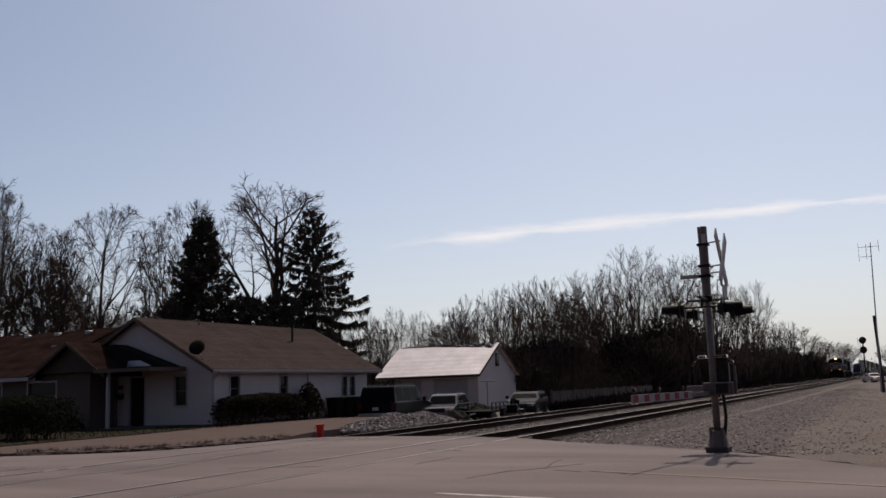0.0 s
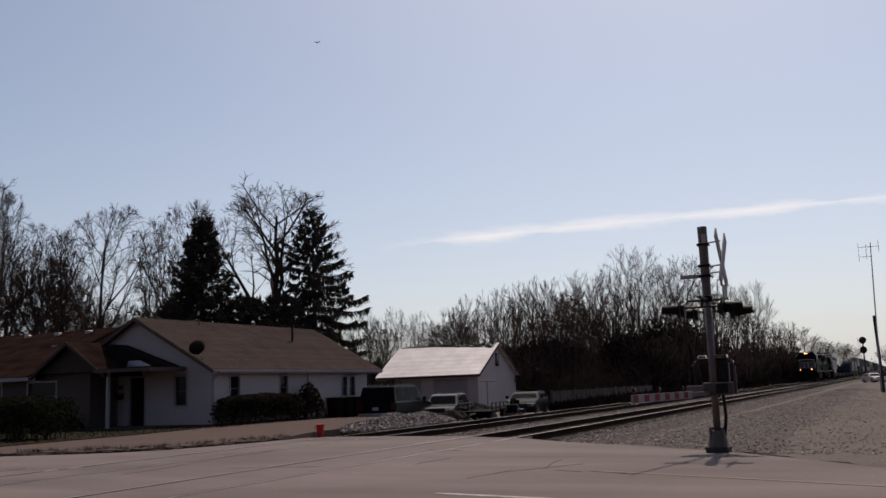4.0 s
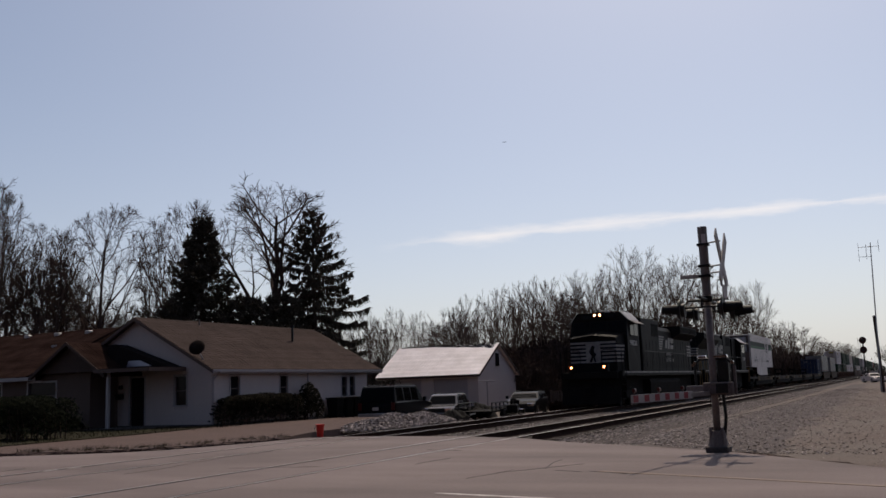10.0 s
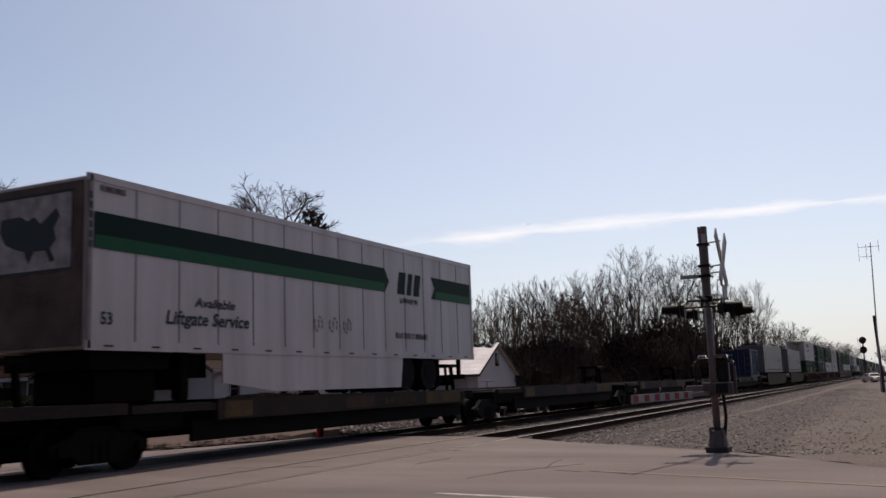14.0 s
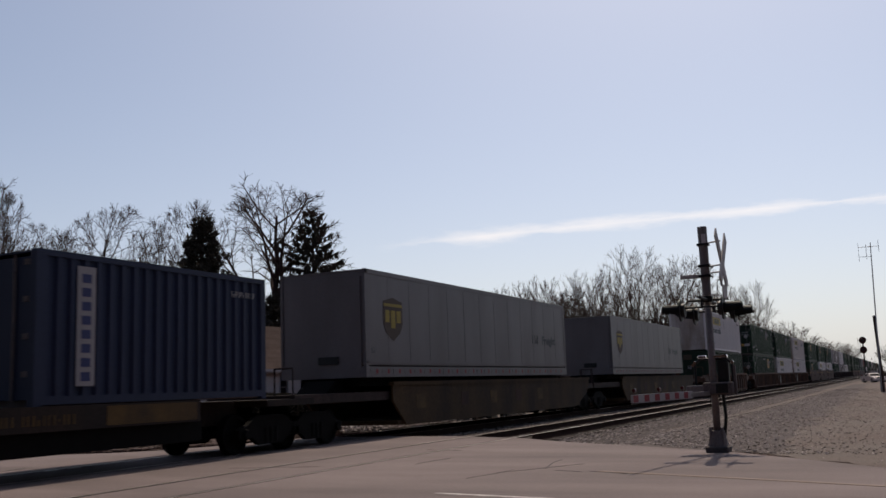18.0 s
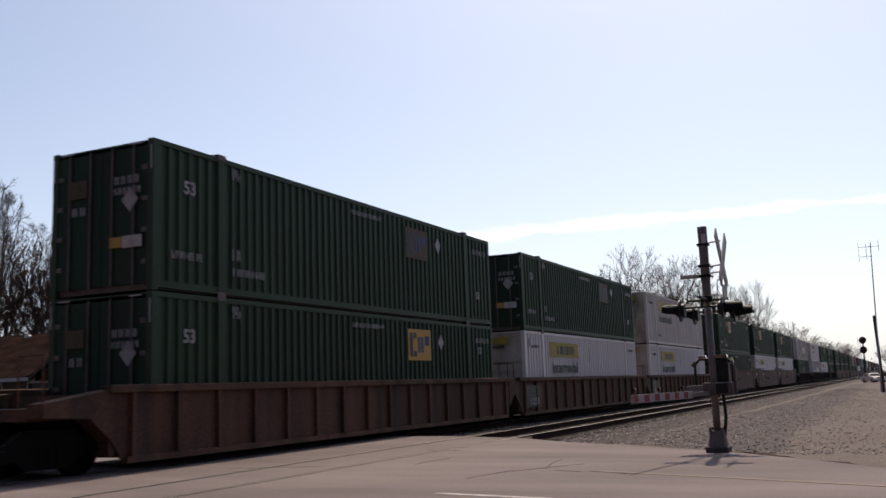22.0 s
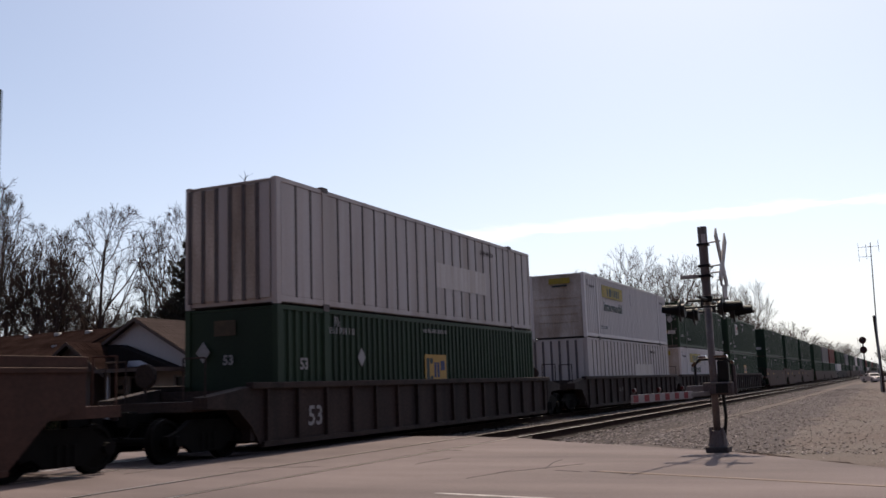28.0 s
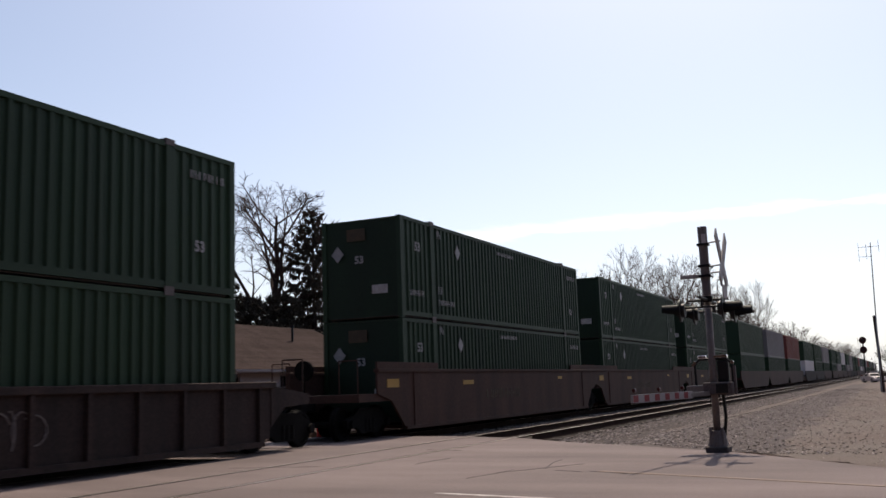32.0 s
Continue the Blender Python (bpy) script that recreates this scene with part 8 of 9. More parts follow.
def spine_unit(first, last, stand):
    """One unit of an articulated spine car, 16.95 long between trucks; x = 0 is over its front truck."""
    L = 16.95
    t = fresh("rusty yellow-brown spine car unit with an empty narrow deck" if stand else "rusty yellow-brown spine car unit", "spine cars", "spine_car", "spine car")
    bm = bmesh.new()
    prism(bm, [(.9, .62), (L - .9, .62), (L - .3, .85), (L - .3, 1.12), (.3, 1.12), (.3, .85)], "y", -.42, .42)
    part("spine", bm, M["well_yellow"], t)
    for s in (-1, 1):
        part("side_sill", boxes((2.8, L - 2.6, *sorted((s * 1.22, s * 1.34)), .78, 1.18)), M["well_yellow"], t)
        part("side_sill", boxes((.5, 2.8, *sorted((s * 1.18, s * 1.30)), .98, 1.12)), M["well_yellow"], t)
        for x in (3.0, 6.0, 9.0, 12.0, L - 2.8):
            part("outrigger", boxes((x - .12, x + .12, *sorted((s * .42, s * 1.22)), .8, 1.02)), M["well_yellow"], t)
        part("wheel_deck", boxes((3.0, L - 2.8, *sorted((s * .55, s * 1.22)), 1.05, 1.10)), M["well_dark"], t)
        part("side_web", boxes((2.2, L - 2.4, *sorted((s * 1.12, s * 1.2)), .40, .80)), M["truck"], t, "grimy lower side web")
        part("patch", boxes((7.6, 9.0, *sorted((s * 1.34, s * 1.346)), .84, 1.12)), M["well_red"], t)
        part("patch", boxes((L - 5.0, L - 2.7, *sorted((s * 1.34, s * 1.346)), .82, 1.15)), M["patch_yellow"], t, "faded yellow panel")
        part("patch", boxes((3.0, 3.9, *sorted((s * 1.34, s * 1.346)), .82, 1.14)), M["patch_yellow"], t)
        bars(t, "number", 9.6, 11.4, .88, 1.04, 9, M["patch_yellow"], s * 1.345, 5)
    part("end_deck", boxes((.35, 1.9, -1.16, 1.16, .70, 1.06)), M["truck"], t, "grimy end casting over the truck", bevel=0.03)
    if stand:
        bm = bmesh.new()
        prism(bm, [(-1.85, 1.88), (-.95, 1.88), (-.88, 1.98), (-1.95, 1.98)], "y", -.5, .5)
        stand_ = part("hitch_head", bm, M["truck"], t, "upright trailer hitch", bevel=0.02)
        for s in (-1, 1):
            for p, q, r in (((-1.15, s * .42, 1.0), (-1.2, s * .34, 1.92), .07), ((-1.65, s * .42, 1.0), (-1.6, s * .34, 1.92), .05), ((-2.6, s * .3, 1.1), (-1.5, s * .28, 1.6), .05)):
                bm = bmesh.new()
                rod(bm, p, q, r)
                part("hitch_leg", bm, M["truck"], stand_)
        part("hitch_brace", boxes((-1.62, -1.14, -.34, .34, 1.3, 1.5)), M["truck"], stand_)
        part("hitch_base", boxes((-1.8, -.9, -.6, .6, .7, 1.08)), M["truck"], stand_)
    truck_parts(t, 0.0, (-.89, .89), .42)
    if first:
        part("end_platform", boxes((-2.6, .4, -1.3, 1.3, .98, 1.18)), M["well_yellow"], t)
        bm = bmesh.new()
        for s in (-1, 1):
            pipe(bm, [(-2.5, s * 1.25, 1.1), (-2.5, s * 1.25, 1.95), (-2.5, s * .8, 1.95), (-2.5, s * .8, 1.1)], .025, 5)
        part("grab_iron", bm, M["rail_yellow"], t)
        coupler(t, -2.5, -1)
    if last:
        truck_parts(t, L, (-.89, .89), .42)
        part("end_platform", boxes((L - .4, L + 1.4, -1.3, 1.3, .98, 1.12)), M["well_yellow"], t)
        coupler(t, L + 1.2, 1)
    return t
# ---- locomotives ----
def hood_doors(parent, x0, x1, y, z0, z1, n):
    w = (x1 - x0) / n
    for i in range(n):
        part("hood_door", boxes((x0 + i * w + .03, x0 + (i + 1) * w - .03, *sorted((y, y + (-.015 if y < 0 else .015))), z0, z1)), M["loco_black"], parent)


def speed_mark(t, x0, x1, z0, z1, y, flip=False):
    """Slanted white speed stripes and block shapes of the company mark, with two rows of bars below."""
    w = (x1 - x0)
    m = .46 * w
    n = 6
    bm = bmesh.new()
    for i in range(n):
        a, b = z0 + (z1 - z0) * i / n, z0 + (z1 - z0) * (i + .62) / n
        k0, k1 = .10 * w * i / n, .16 * w * i / n
        prism(bm, [(x0 + k0, a), (x0 + m - .12 * w + k1, a), (x0 + m - .12 * w + k1 + .03 * w, b), (x0 + k0 + .01 * w, b)], "y", y - .004, y)
    part("stripes", bm, M["loco_white"], t, "white slanted stripes")
    q = x0 + .54 * w
    h = z1 - z0
    for a, b, lo, hi, k in ((.0, .09, .12, .72, .04), (.13, .24, .10, .90, .05), (.28, .44, .10, .38, .02), (.30, .46, .52, .90, .02)):
        bm = bmesh.new()
        prism(bm, [(q + a * w, z0 + lo * h), (q + b * w, z0 + lo * h), (q + (b + k) * w, z0 + hi * h), (q + (a + k) * w, z0 + hi * h)], "y", y - .004, y)
        part("company_bar", bm, M["loco_white"], t)
    bars(t, "company_bar", q - .02 * w, q + .40 * w, z0 - .36, z0 - .14, 7, M["loco_white"], y, 3)
    bars(t, "company_bar", q - .03 * w, q + .44 * w, z0 - .70, z0 - .46, 8, M["loco_white"], y, 4)


def handrails(t, x0, x1, y, z, n, mat):
    s = part("handrail", _rail(x0, x1, y, z, n), mat, t, "handrail on stanchions")
    return s


def _rail(x0, x1, y, z, n):
    bm = bmesh.new()
    rod(bm, (x0, y, z + 1.05), (x1, y, z + 1.05), .018, n=5)
    for i in range(n + 1):
        x = x0 + (x1 - x0) * i / n
        rod(bm, (x, y, z), (x, y, z + 1.05), .018, n=5)
    return bm


def steps(t, x, mat):
    for s in (-1, 1):
        for k in range(4):
            part("step", boxes((x - .32, x + .32, *sorted((s * 1.15, s * 1.5)), .38 + k * .34, .42 + k * .34)), M["loco_under"], t)
        for k in (-.34, .34):
            part("step_plate", boxes((x + k - .02, x + k + .02, *sorted((s * 1.12, s * 1.5)), .36, 1.7)), M["loco_under"], t)
            bm = bmesh.new()
            pipe(bm, [(x + k, s * 1.52, .75), (x + k, s * 1.54, 1.75), (x + k, s * 1.54, 2.8)], .02, 5)
            part("step_rail", bm, mat, t, "step handrail")


def under_frame(t, L, z=1.72):
    part("frame", boxes((.0, L, -1.52, 1.52, z - .22, z)), M["loco_black"], t)
    for s in (-1, 1):
        n = 16
        for i in range(n):
            a = .4 + (L - .8) * i / n
            part("sill_stripe", boxes((a + .08, a + (L - .8) / n - .08, *sorted((s * 1.522, s * 1.53)), z - .09, z - .01)), M["loco_white"], t)
    part("underbody", boxes((1.2, L - 1.2, -1.0, 1.0, .62, z - .2)), M["loco_under"], t)
    bm = bmesh.new()
    prism(bm, [(-1.35, 1.3), (-1.45, 1.1), (-1.4, .5), (-1.05, .3), (1.05, .3), (1.4, .5), (1.45, 1.1), (1.35, 1.3)], "x", 6.1, 13.6)
    part("fuel_tank", bm, M["loco_under"], t, "grimy black fuel tank")
    for x in (3.85, L - 3.85):
        truck_parts(t, x, (-1.85, 0, 1.85), .51)
    for x, way in ((.0, -1), (L, 1)):
        bm = bmesh.new()
        prism(bm, [(-1.5, 1.5), (1.5, 1.5), (1.45, .42), (.9, .2), (-.9, .2), (-1.45, .42)], "x", *sorted((x, x - way * .12)))
        part("pilot", bm, M["loco_under"], t)
        coupler(t, x, way)


def lead_locomotive():
    L = 20.5
    t = fresh("black freight locomotive with white nose stripes and lit headlights", "locomotives", "locomotive", "locomotive")
    under_frame(t, L)
    # plough and anticlimber
    bm = bmesh.new()
    prism(bm, [(-.15, 1.0), (.1, 1.0), (.1, .18), (-.35, .18)], "y", -1.45, 1.45)
    part("plough", bm, M["loco_under"], t)
    part("anticlimber", boxes((-.28, .05, -1.35, 1.35, 1.38, 1.72)), M["loco_black"], t, bevel=0.03)
    # nose
    bm = bmesh.new()
    v = []
    for x, hw, z, zc in ((.50, 1.15, 1.72, 1.72), (.55, 1.15, 3.20, 3.30), (.42, 1.16, 3.36, 3.50), (1.75, 1.32, 3.62, 3.80), (1.75, 1.45, 1.72, 1.72)):
        v.append((bm.verts.new((x, -hw, z)), bm.verts.new((x, 0, zc)), bm.verts.new((x, hw, z))))
    for a, b in zip(v, v[1:] + v[:1]):
        bm.faces.new((a[0], b[0], b[1], a[1]))
        bm.faces.new((a[1], b[1], b[2], a[2]))
    bm.faces.new([q[0] for q in v])
    bm.faces.new([q[2] for q in v][::-1])
    nose = part("nose", bm, M["loco_black"], t)
    for i in range(5):
        z = 2.18 + i * .185
        for y0, y1 in ((-1.15, -.36), (.36, 1.15)):
            part("stripe", boxes((.475 + .006 * i, .52 + .006 * i, y0, y1, z, z + .095)), M["loco_white"], nose, "white nose stripe")
        bm = bmesh.new()
        x1 = 1.12 + .05 * i
        ya, yb = -1.15 - .012, -1.15 - .24 * (x1 - .5) - .02
        prism(bm, [(.50, ya), (x1, yb), (x1, yb - .012), (.50, ya - .012)], "z", z, z + .095)
        part("stripe", bm, M["loco_white"], nose)
    part("stripe", boxes((.47, .52, -1.15, 1.15, 3.10, 3.20)), M["loco_white"], nose, "white nose stripe")
    part("nose_panel", boxes((.462, .52, -.36, .36, 2.16, 3.10)), M["loco_white"], nose, "white panel on the nose")
    bm = bmesh.new()
    prism(bm, [(.20, 2.20), (.06, 2.5), (.20, 2.72), (.04, 3.02), (-.10, 2.98), (-.04, 2.74), (-.18, 2.56), (-.08, 2.48), (-.14, 2.20), (-.06, 2.20), (.0, 2.42), (.08, 2.20)], "x", .452, .461)
    part("nose_emblem", bm, M["loco_black"], nose, "dark emblem on the white panel")
    bm = bmesh.new()
    prism(bm, [(-1.2, 3.33), (0, 3.47), (1.2, 3.33), (1.2, 3.38), (0, 3.53), (-1.2, 3.38)], "x", .36, .75)
    part("nose_brow", bm, M["loco_black"], nose)
    # cab
    bm = bmesh.new()
    v = []
    for x, hw, z in ((1.55, 1.48, 1.72), (1.55, 1.48, 3.5), (1.80, 1.44, 4.28), (1.72, 1.12, 4.70), (3.95, 1.12, 4.70), (3.95, 1.48, 4.28), (3.95, 1.48, 1.72)):
        v.append((bm.verts.new((x, -hw, z)), bm.verts.new((x, hw, z))))
    for a, b in zip(v, v[1:] + v[:1]):
        bm.faces.new((a[0], b[0], b[1], a[1]))
    bm.faces.new([v[i][0] for i in (0, 1, 2, 5, 6)])
    bm.faces.new([v[i][0] for i in (2, 3, 4, 5)])
    bm.faces.new([v[i][1] for i in (6, 5, 2, 1, 0)])
    bm.faces.new([v[i][1] for i in (5, 4, 3, 2)])
    cab = part("cab", bm, M["loco_black"], t)
    for y0, y1 in ((-1.34, -.5), (-.42, .42), (.5, 1.34)):
        bm = bmesh.new()
        q = [bm.verts.new(p) for p in ((1.575, y0, 3.66), (1.575, y1, 3.66), (1.765, y1 * .97, 4.24), (1.765, y0 * .97, 4.24))]
        bm.faces.new(q)
        bmesh.ops.solidify(bm, geom=bm.faces[:], thickness=-0.04)
        part("windscreen", bm, M["cab_glass"], cab, "dark windscreen")
    for s in (-1, 1):
        for a, b in ((2.15, 2.85), (2.95, 3.65)):
            part("side_window", boxes((a, b, *sorted((s * 1.47, s * 1.5)), 3.52, 4.12)), M["cab_glass"], cab)
        part("window_frame", boxes((2.08, 3.72, *sorted((s * 1.47, s * 1.512)), 3.46, 3.52)), M["loco_black"], cab)
        bm = bmesh.new()
        prism(bm, [(s * 1.46, 4.26), (s * 1.80, 4.10), (s * 1.80, 4.13), (s * 1.46, 4.31)], "x", 2.0, 3.85)
        part("sunshade", bm, M["pole_paint"], cab, "pale sunshade over the side windows")
        # pale strip over the black paint draws the sun's gleam along the edge
        bm = bmesh.new()
        prism(bm, [(s * 1.50, 4.29), (s * 1.13, 4.71), (s * 1.13, 4.73), (s * 1.52, 4.30)], "x", 1.8, 3.95)
        part("roof_edge_glint", bm, M["metal_grey"], cab, "pale strip for the sun's gleam on the sloping roof edge")
    lettering("number", "9826", .36, M["decal_white"], cab, (2.0, -1.492, 3.02), width=1.42, bold=.012)
    part("headlight_casing", boxes((1.68, 2.0, -.34, .34, 4.44, 4.74)), M["loco_black"], cab, bevel=0.03)
    def lamp(parent, x, y, z, r, mat, nm, lab):
        """A bulb set back in a dark open tube that points forward."""
        bm = bmesh.new()
        n = 14
        rows = [[bm.verts.new((q, y + k * math.cos(a), z + k * math.sin(a))) for a in [i * 6.28319 / n for i in range(n)]] for q, k in ((x + .24, r * 1.15), (x, r * 1.15), (x, r), (x + .20, r))]
        for p, q in zip(rows, rows[1:]):
            for i in range(n):
                bm.faces.new((p[i], p[(i + 1) % n], q[(i + 1) % n], q[i]))
        h = part(nm, bm, M["loco_black"], parent, lab)
        bm = bmesh.new()
        rod(bm, (x + .165, y, z), (x + .21, y, z), r * .95, n=14)
        part("bulb", bm, mat, h, "glowing bulb")
    for y in (-.14, .14):
        lamp(cab, 1.47, y, 4.58, .075, M["headlight"], "headlight", "lit headlight")
    for y in (-.80, .85):
        lamp(t, -.60, y, 1.95, .07, M["ditch"], "ditch_light", "lit ditch light")
        part("ditch_light_casing", boxes((-.42, .05, y - .12, y + .12, 1.72, 2.10)), M["loco_black"], t)
    for y in (-.62, .62):
        part("number_board", boxes((1.70, 1.76, y - .24, y + .24, 4.40, 4.60)), M["cab_glass"], cab)
    # hood: wide cabinet, engine hood, radiator wings
    part("cab_back", boxes((3.95, 5.4, -1.0, 1.0, 1.72, 4.5)), M["loco_black"], t)
    c = part("cabinet", boxes((5.4, 9.5, -1.25, 1.25, 1.72, 4.60)), M["loco_black"], t, bevel=0.04)
    hood_doors(c, 5.5, 9.4, -1.25, 1.95, 3.4, 5)
    part("intake", boxes((7.7, 9.3, -1.262, -1.25, 3.65, 4.35)), M["loco_under"], c)
    bm = bmesh.new()
    prism(bm, [(-.92, 1.72), (-.92, 4.12), (-.72, 4.36), (.72, 4.36), (.92, 4.12), (.92, 1.72)], "x", 9.5, 20.2)
    h = part("hood", bm, M["loco_black"], t)
    hood_doors(h, 9.7, 14.4, -.92, 1.95, 2.55, 8)
    hood_doors(h, 14.6, 20.0, -.92, 1.95, 3.6, 7)
    part("exhaust_outlet", boxes((11.2, 12.4, -.4, .4, 4.36, 4.66)), M["loco_under"], h, bevel=0.03)
    part("dynamic_brake", boxes((9.7, 11.0, -.75, .75, 4.36, 4.52)), M["loco_black"], h, bevel=0.03)
    bm = bmesh.new()
    prism(bm, [(-.92, 3.72), (-1.5, 4.06), (-1.5, 4.48), (1.5, 4.48), (1.5, 4.06), (.92, 3.72)], "x", 14.4, 19.6)
    r = part("radiator", bm, M["loco_black"], t, "flared radiator housing")
    for s in (-1, 1):
        for i in range(9):
            part("louvre", boxes((14.55 + i * .55, 15.0 + i * .55, *sorted((s * 1.5, s * 1.512)), 4.1, 4.42)), M["loco_under"], r)
    speed_mark(h, 9.75, 14.75, 3.0, 3.85, -.935)
    for s in (-1, 1):
        handrails(t, 4.9, 19.9, s * 1.48, 1.72, 9, M["rail_white"])
    for y in (-1.3, .5):
        bm = bmesh.new()
        pipe(bm, [(.05, y, 1.72), (.05, y + .06, 2.72), (.05, y + .12, 2.78), (.05, y + .68, 2.78), (.05, y + .74, 2.72), (.05, y + .8, 1.72)], .02, 5)
        part("end_rail", bm, M["loco_under"], t)
    steps(t, .35, M["loco_under"])
    steps(t, L - .45, M["rail_yellow"])
    bm = bmesh.new()
    for k in (0, .18, .36):
        rod(bm, (3.6, .3 - k, 4.92), (3.15, .3 - k, 4.88), .03, .07, n=8)
    bx(bm, 3.35, 3.45, -.15, .35, 4.7, 4.88)
    part("air_horn", bm, M["metal_grey"], t)
    # stripes at the rear end of the hood
    for i in range(4):
        part("stripe", boxes((18.9, 20.15, -.937, -.925, 2.7 + i * .2, 2.8 + i * .2)), M["loco_white"], h)
    return t


def second_locomotive():
    """Runs with its long hood leading: radiators at the front, cab at the rear."""
    L = 21.6
    t = fresh("black freight locomotive running long hood first with flared radiators", "locomotives", "locomotive", "locomotive")
    under_frame(t, L, 1.78)
    bm = bmesh.new()
    prism(bm, [(-.90, 1.78), (-.90, 4.2), (-.70, 4.40), (.70, 4.40), (.90, 4.2), (.90, 1.78)], "x", .85, 16.0)
    h = part("hood", bm, M["loco_black"], t)
    hood_doors(h, 1.2, 7.4, -.90, 1.98, 3.2, 8)
    hood_doors(h, 7.6, 12.0, -.90, 1.98, 2.5, 7)
    bm = bmesh.new()
    prism(bm, [(-.90, 3.30), (-1.50, 4.0), (-1.50, 4.42), (1.50, 4.42), (1.50, 4.0), (.90, 3.30)], "x", .9, 7.3)
    r = part("radiator", bm, M["loco_black"], t, "flared radiator housing")
    part("radiator_edge", boxes((.9, 7.3, -1.515, -1.50, 4.36, 4.43)), M["metal_grey"], r)
    for i in range(3):
        bm = bmesh.new()
        rod(bm, (2.2 + i * 2.0, 0, 4.42), (2.2 + i * 2.0, 0, 4.52), .75, n=20)
        part("fan", bm, M["loco_under"], r)
    speed_mark(h, 7.45, 11.95, 3.0, 3.85, -.912)
    c = part("cabinet", boxes((12.0, 15.8, -.95, .95, 1.78, 4.62)), M["loco_black"], t, bevel=0.04)
    hood_doors(c, 12.2, 15.6, -.95, 1.98, 3.3, 4)
    part("intake", boxes((13.2, 15.4, -.962, -.95, 3.75, 4.45)), M["loco_under"], c)
    part("exhaust_outlet", boxes((9.0, 9.9, -.35, .35, 4.40, 4.62)), M["loco_under"], h)
    # cab and nose at the rear
    part("cab_wall", boxes((15.8, 17.6, -1.05, 1.05, 1.78, 4.42)), M["loco_black"], t)
    bm = bmesh.new()
    prism(bm, [(-1.48, 1.78), (-1.48, 4.12), (-1.05, 4.50), (1.05, 4.50), (1.48, 4.12), (1.48, 1.78)], "x", 17.6, 20.2)
    cab = part("cab", bm, M["loco_black"], t)
    for s in (-1, 1):
        part("side_window", boxes((18.1, 18.8, *sorted((s * 1.47, s * 1.49)), 3.25, 3.95), (18.9, 19.7, *sorted((s * 1.47, s * 1.49)), 3.25, 3.95)), M["cab_glass"], cab)
        part("window_frame", boxes((18.02, 18.1, *sorted((s * 1.47, s * 1.5)), 3.2, 4.0), (19.7, 19.78, *sorted((s * 1.47, s * 1.5)), 3.2, 4.0), (18.8, 18.9, *sorted((s * 1.47, s * 1.5)), 3.2, 4.0)), M["rail_white"], cab)
        bm = bmesh.new()
        prism(bm, [(s * 1.40, 4.14), (s * 1.85, 3.98), (s * 1.85, 4.01), (s * 1.40, 4.20)], "x", 17.9, 20.0)
        part("sunshade", bm, M["pole_paint"], cab, "pale sunshade over the side windows")
        # sun's gleam on the cab roof, laid on as a pale strip
        bm = bmesh.new()
        prism(bm, [(s * 1.50, 4.12), (s * 1.06, 4.515), (s * 1.06, 4.53), (s * 1.52, 4.13)], "x", 17.6, 20.2)
        part("roof_edge_glint", bm, M["metal_grey"], cab, "pale strip for the sun's gleam on the sloping roof edge")
    lettering("number", "7229", .36, M["decal_white"], cab, (18.35, -1.492, 2.62), width=1.5, bold=.012)
    bm = bmesh.new()
    v = []
    for x, hw, z in ((21.3, 1.0, 1.78), (21.25, 1.0, 3.1), (20.9, .95, 3.4), (20.2, 1.3, 3.5), (20.2, 1.45, 1.78)):
        v.append((bm.verts.new((x, -hw, z)), bm.verts.new((x, hw, z))))
    for a, b in zip(v, v[1:] + v[:1]):
        bm.faces.new((a[0], b[0], b[1], a[1]))
    bm.faces.new([q[0] for q in v])
    bm.faces.new([q[1] for q in v][::-1])
    nose = part("nose", bm, M["loco_black"], t)
    for i in range(5):
        z = 2.2 + i * .17
        bm = bmesh.new()
        prism(bm, [(20.75, -1.20), (21.28, -1.015), (21.28, -1.035), (20.75, -1.22)], "z", z, z + .09)
        part("stripe", bm, M["loco_white"], nose, "white nose stripe")
    # end of the long hood: white stripes round the front corner, number boards
    for i in range(4):
        z = 2.75 + i * .17
        for b in ((.835, .85, -.9, -.3, z, z + .09), (.835, .85, .3, .9, z, z + .09), (.85, 1.7, -.912, -.90, z, z + .09)):
            part("stripe", boxes(b), M["loco_white"], h, "white stripe")
    part("headlight", boxes((.83, .86, -.2, .2, 4.0, 4.15)), M["cab_glass"], h)
    part("number_board", boxes((.80, .86, -.65, -.3, 3.85, 4.05)), M["board"], h)
    for s in (-1, 1):
        handrails(t, .9, 17.2, s * 1.48, 1.78, 10, M["rail_white"])
    steps(t, .45, M["rail_yellow"])
    steps(t, L - .4, M["rail_yellow"])
    for y in (-1.3, .5):
        bm = bmesh.new()
        pipe(bm, [(.1, y, 1.78), (.12, y + .06, 2.72), (.12, y + .12, 2.78), (.12, y + .68, 2.78), (.12, y + .74, 2.72), (.1, y + .8, 1.78)], .018, 5)
        part("end_rail", bm, M["rail_yellow"], t)
    bm = bmesh.new()
    for k in (0, .18, .36):
        rod(bm, (17.9, .3 - k, 4.66), (18.3, .3 - k, 4.62), .03, .07, n=8)
    part("air_horn", bm, M["metal_grey"], t)
    return t


# ---- make up the train, from the front backwards ----
placed(lead_locomotive(), -214.7)
placed(second_locomotive(), -193.15)
for i in range(5):
    placed(spine_unit(i == 0, i == 4, True), -167.45 + 16.95 * i)
placed(freight_trailer(), -168.05, 2.12)
placed(blue_container(), -89.2, 1.15)
for u in (-78.9, -55.7):
    placed(trailer_well(), u)
    placed(grey_trailer(), u, 1.58)

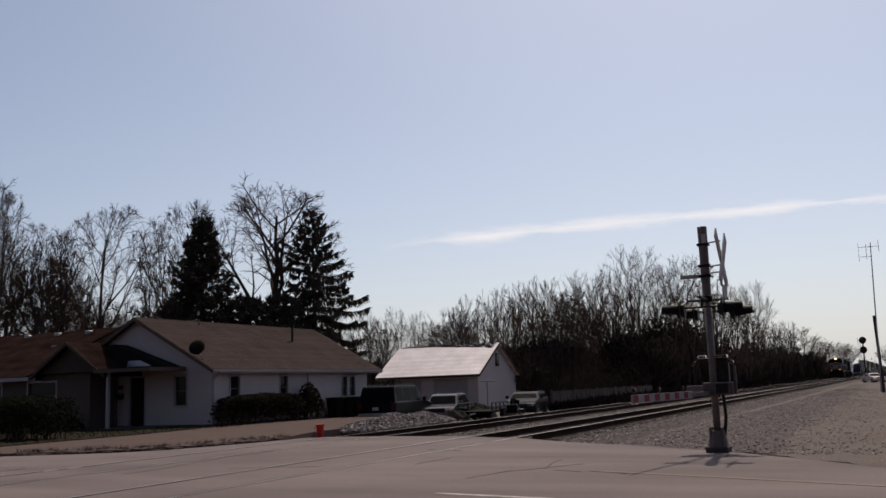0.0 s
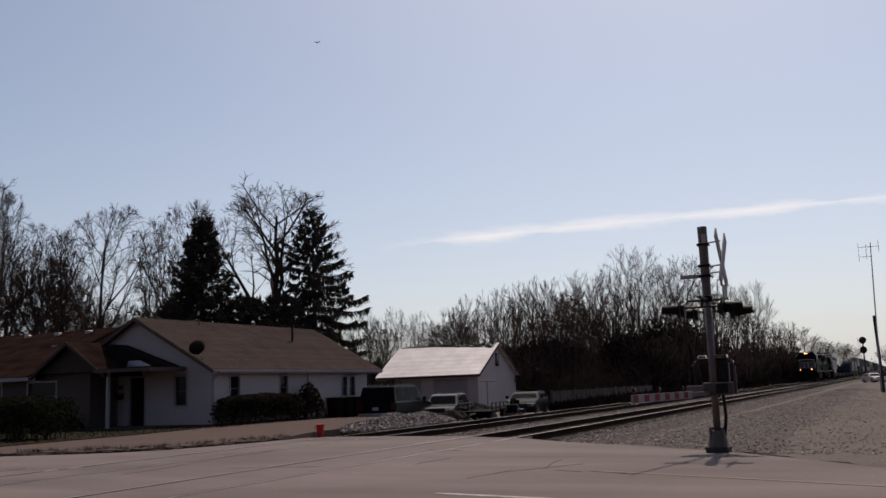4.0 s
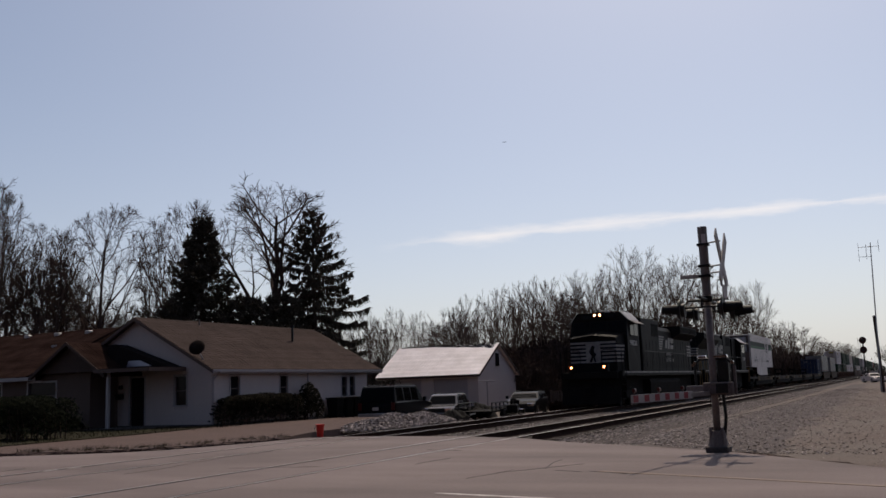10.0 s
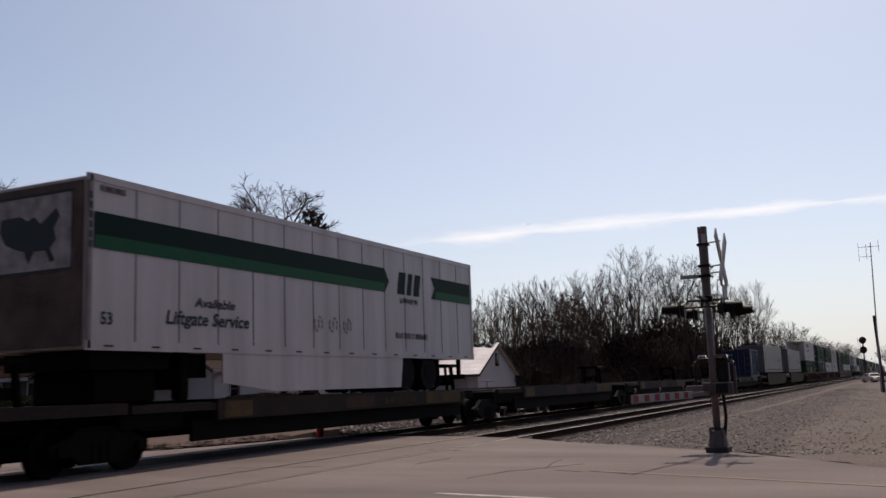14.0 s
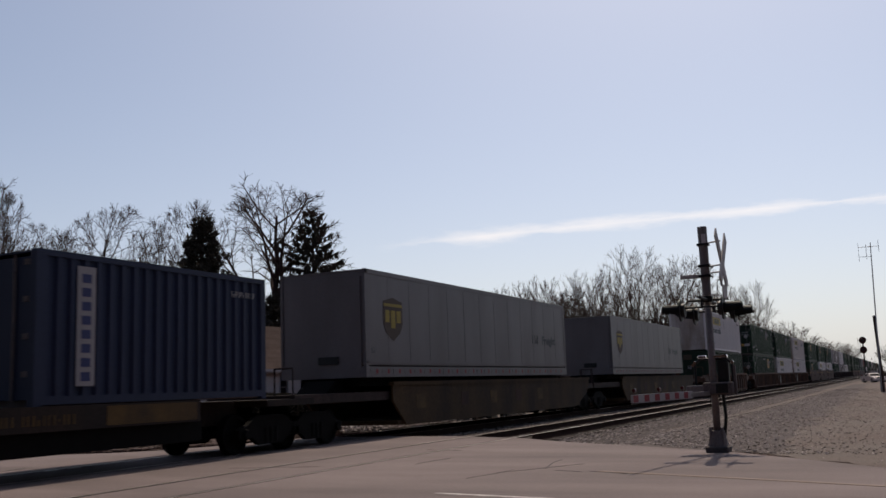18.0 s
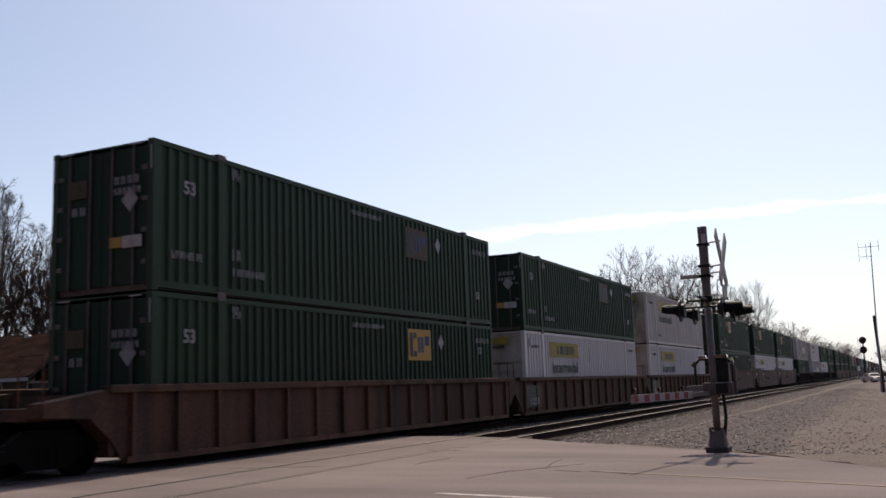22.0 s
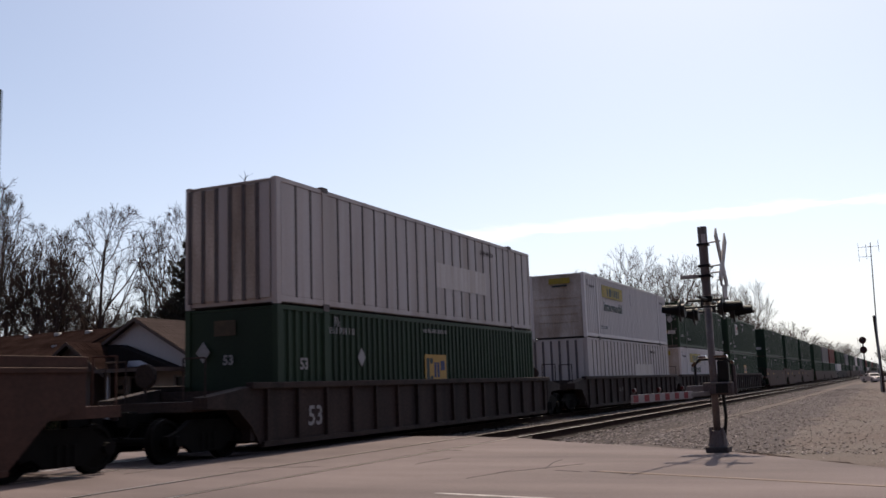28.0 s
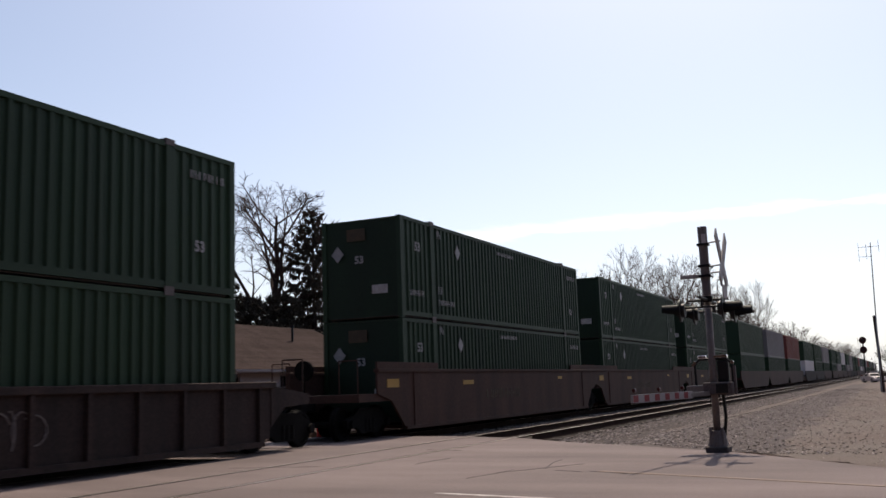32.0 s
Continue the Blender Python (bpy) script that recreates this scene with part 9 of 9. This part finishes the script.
GREEN = {k: green_container(k) for k in ("rear", "front", "middle", "pale", "faded", "bare")}
WHITE, WHITE_SIGN = white_container(), white_container(True)
RIB_RUSTY, RIB_CLEAN = ribbed_container(True), ribbed_container(False)
BOX = {"gr": GREEN["rear"], "gq": GREEN["faded"], "gf": GREEN["front"], "gm": GREEN["middle"], "gp": GREEN["pale"], "gb": GREEN["bare"], "w": WHITE, "ws": WHITE_SIGN, "rr": RIB_RUSTY, "rc": RIB_CLEAN}
used = set()


def box_at(kind, u, z):
    src = BOX[kind]
    ob = src if kind not in used else copy_thing(src, pose(0, 0, 0))
    used.add(kind)
    return placed(ob, u, z)


CARS = {}


def car_at(style, u):
    if style not in CARS:
        f, r = {"s": (True, True), "f": (True, False), "m": (False, False), "r": (False, True)}[style[1]]
        CARS[style] = {"b": lambda: ribbed_well(M["well_brown"], f, r, "", "1251" if style[1] in "mr" else ""),
                       "d": lambda: ribbed_well(M["well_dark"], f, r, "53" if style[1] == "s" else "scrawl" if style[1] == "r" else "plain", "1251" if style[1] == "r" else ""),
                       "t": lambda: smooth_well(M["well_red"], f, r)}[style[0]]()
        ob = CARS[style]
    else:
        ob = copy_thing(CARS[style], pose(0, 0, 0))
    return placed(ob, u)


LOW, HIGH = 0.33, 3.23
for u, car, low, high in (
        (-30.4, "bs", "gm", "w"), (-6.72, "bf", "gr", "gq"), (12.5, "bm", "w", "gq"), (31.82, "br", "w", "ws"),
        (55.05, "tf", "gf", "gf"), (74.42, "tm", "w", "gf"), (93.6, "tr", "w", "gf"),
        (117.0, "ds", "gm", "rr"), (140.1, "df", "rc", "w"), (159.9, "dm", "w", "gr"), (179.25, "dr", "gm", "gp"),
        (202.75, "tf", "gb", "gb"), (222.3, "tm", "gb", "gb"), (241.7, "tr", "gb", "gb")):
    car_at(car, u)
    box_at(low, u, LOW)
    box_at(high, u, HIGH)


def plain_container(label, mat):
    """A container that stays far off: corrugated sides, ends, roof and rails, fewer pieces."""
    t = fresh(label, "far containers")
    w = CW / 2
    for s in (-1, 1):
        bm = bmesh.new()
        corrugated(bm, .1, CL - .1, s * (w - .01), .1, CH - .08, .54, .06, s)
        part("side_panel", bm, mat, t)
        part("top_rail", boxes((0, CL, *sorted((s * w, s * (w - .1))), CH - .1, CH)), mat, t)
        part("bottom_rail", boxes((0, CL, *sorted((s * w, s * (w - .1))), 0, .12)), mat, t)
    part("roof", boxes((.02, CL - .02, -w + .1, w - .1, CH - .06, CH - .02)), mat, t)
    for x in (.04, CL - .1):
        part("end_wall", boxes((x, x + .06, -w + .02, w - .02, .0, CH - .1)), mat, t)
    return t


def plain_well(label, mat):
    """A well car that stays far off."""
    t = fresh(label, "far well cars", "well_car", "well car")
    for s in (-1, 1):
        bm = bmesh.new()
        prism(bm, [(.0, .22), (CL, .22), (CL + 1.6, 1.1), (CL + 1.6, 1.7), (-1.6, 1.7), (-1.6, 1.1)], "y", *sorted((s * 1.36, s * 1.44)))
        part("side", bm, mat, t)
    part("floor", boxes((-1.6, CL + 1.6, -1.36, 1.36, .95, 1.1)), mat, t)
    bm = bmesh.new()
    for a in (-.89, .89):
        for s in (-1, 1):
            rod(bm, (CL + 1.62 + a, s * .66, .42), (CL + 1.62 + a, s * .8, .42), .42, n=14)
    bx(bm, CL + .5, CL + 2.7, -1.08, 1.08, .35, .75)
    part("truck", bm, M["truck"], t)
    return t


FAR = {"red": plain_container("faded red steel shipping container", M["rust_red"]), "grey": plain_container("plain grey steel shipping container", M["grey_box"]),
       "green": plain_container("plain dark green steel container", M["green"]), "white": plain_container("plain dirty white steel container", M["white"])}
FAR_WELL = {"brown": plain_well("red-brown well car far down the train", M["well_red"]), "dark": plain_well("dark grimy well car far down the train", M["well_dark"])}
done = set()


def far_at(table, kind, u, z):
    ob = table[kind] if id(table[kind]) not in done else copy_thing(table[kind], pose(0, 0, 0))
    done.add(id(table[kind]))
    placed(ob, u, z)


rng = random.Random(21)
u = 265.0
kinds = ["green", "grey", "red", "green", "green", "grey", "green", "green", "white", "green", "grey", "green", "green", "red", "green", "green"]
for k in range(27):
    far_at(FAR_WELL, "dark" if k % 7 in (3, 4) else "brown", u, 0.0)
    far_at(FAR, rng.choice(("green", "green", "white", "green", "grey")), u, LOW)
    far_at(FAR, kinds[k % len(kinds)], u, HIGH)
    u += 19.35 if k % 3 != 2 else 23.4


def motions():
    for ob, u, z in TRAIN:
        walk(ob, [(t, pose(u + SPEED * (23 - t), TRACK, z)) for t in (0.0, 16.0, 32.0)])
    for ob, rows in FLIERS:
        walk(ob, rows)


motions()
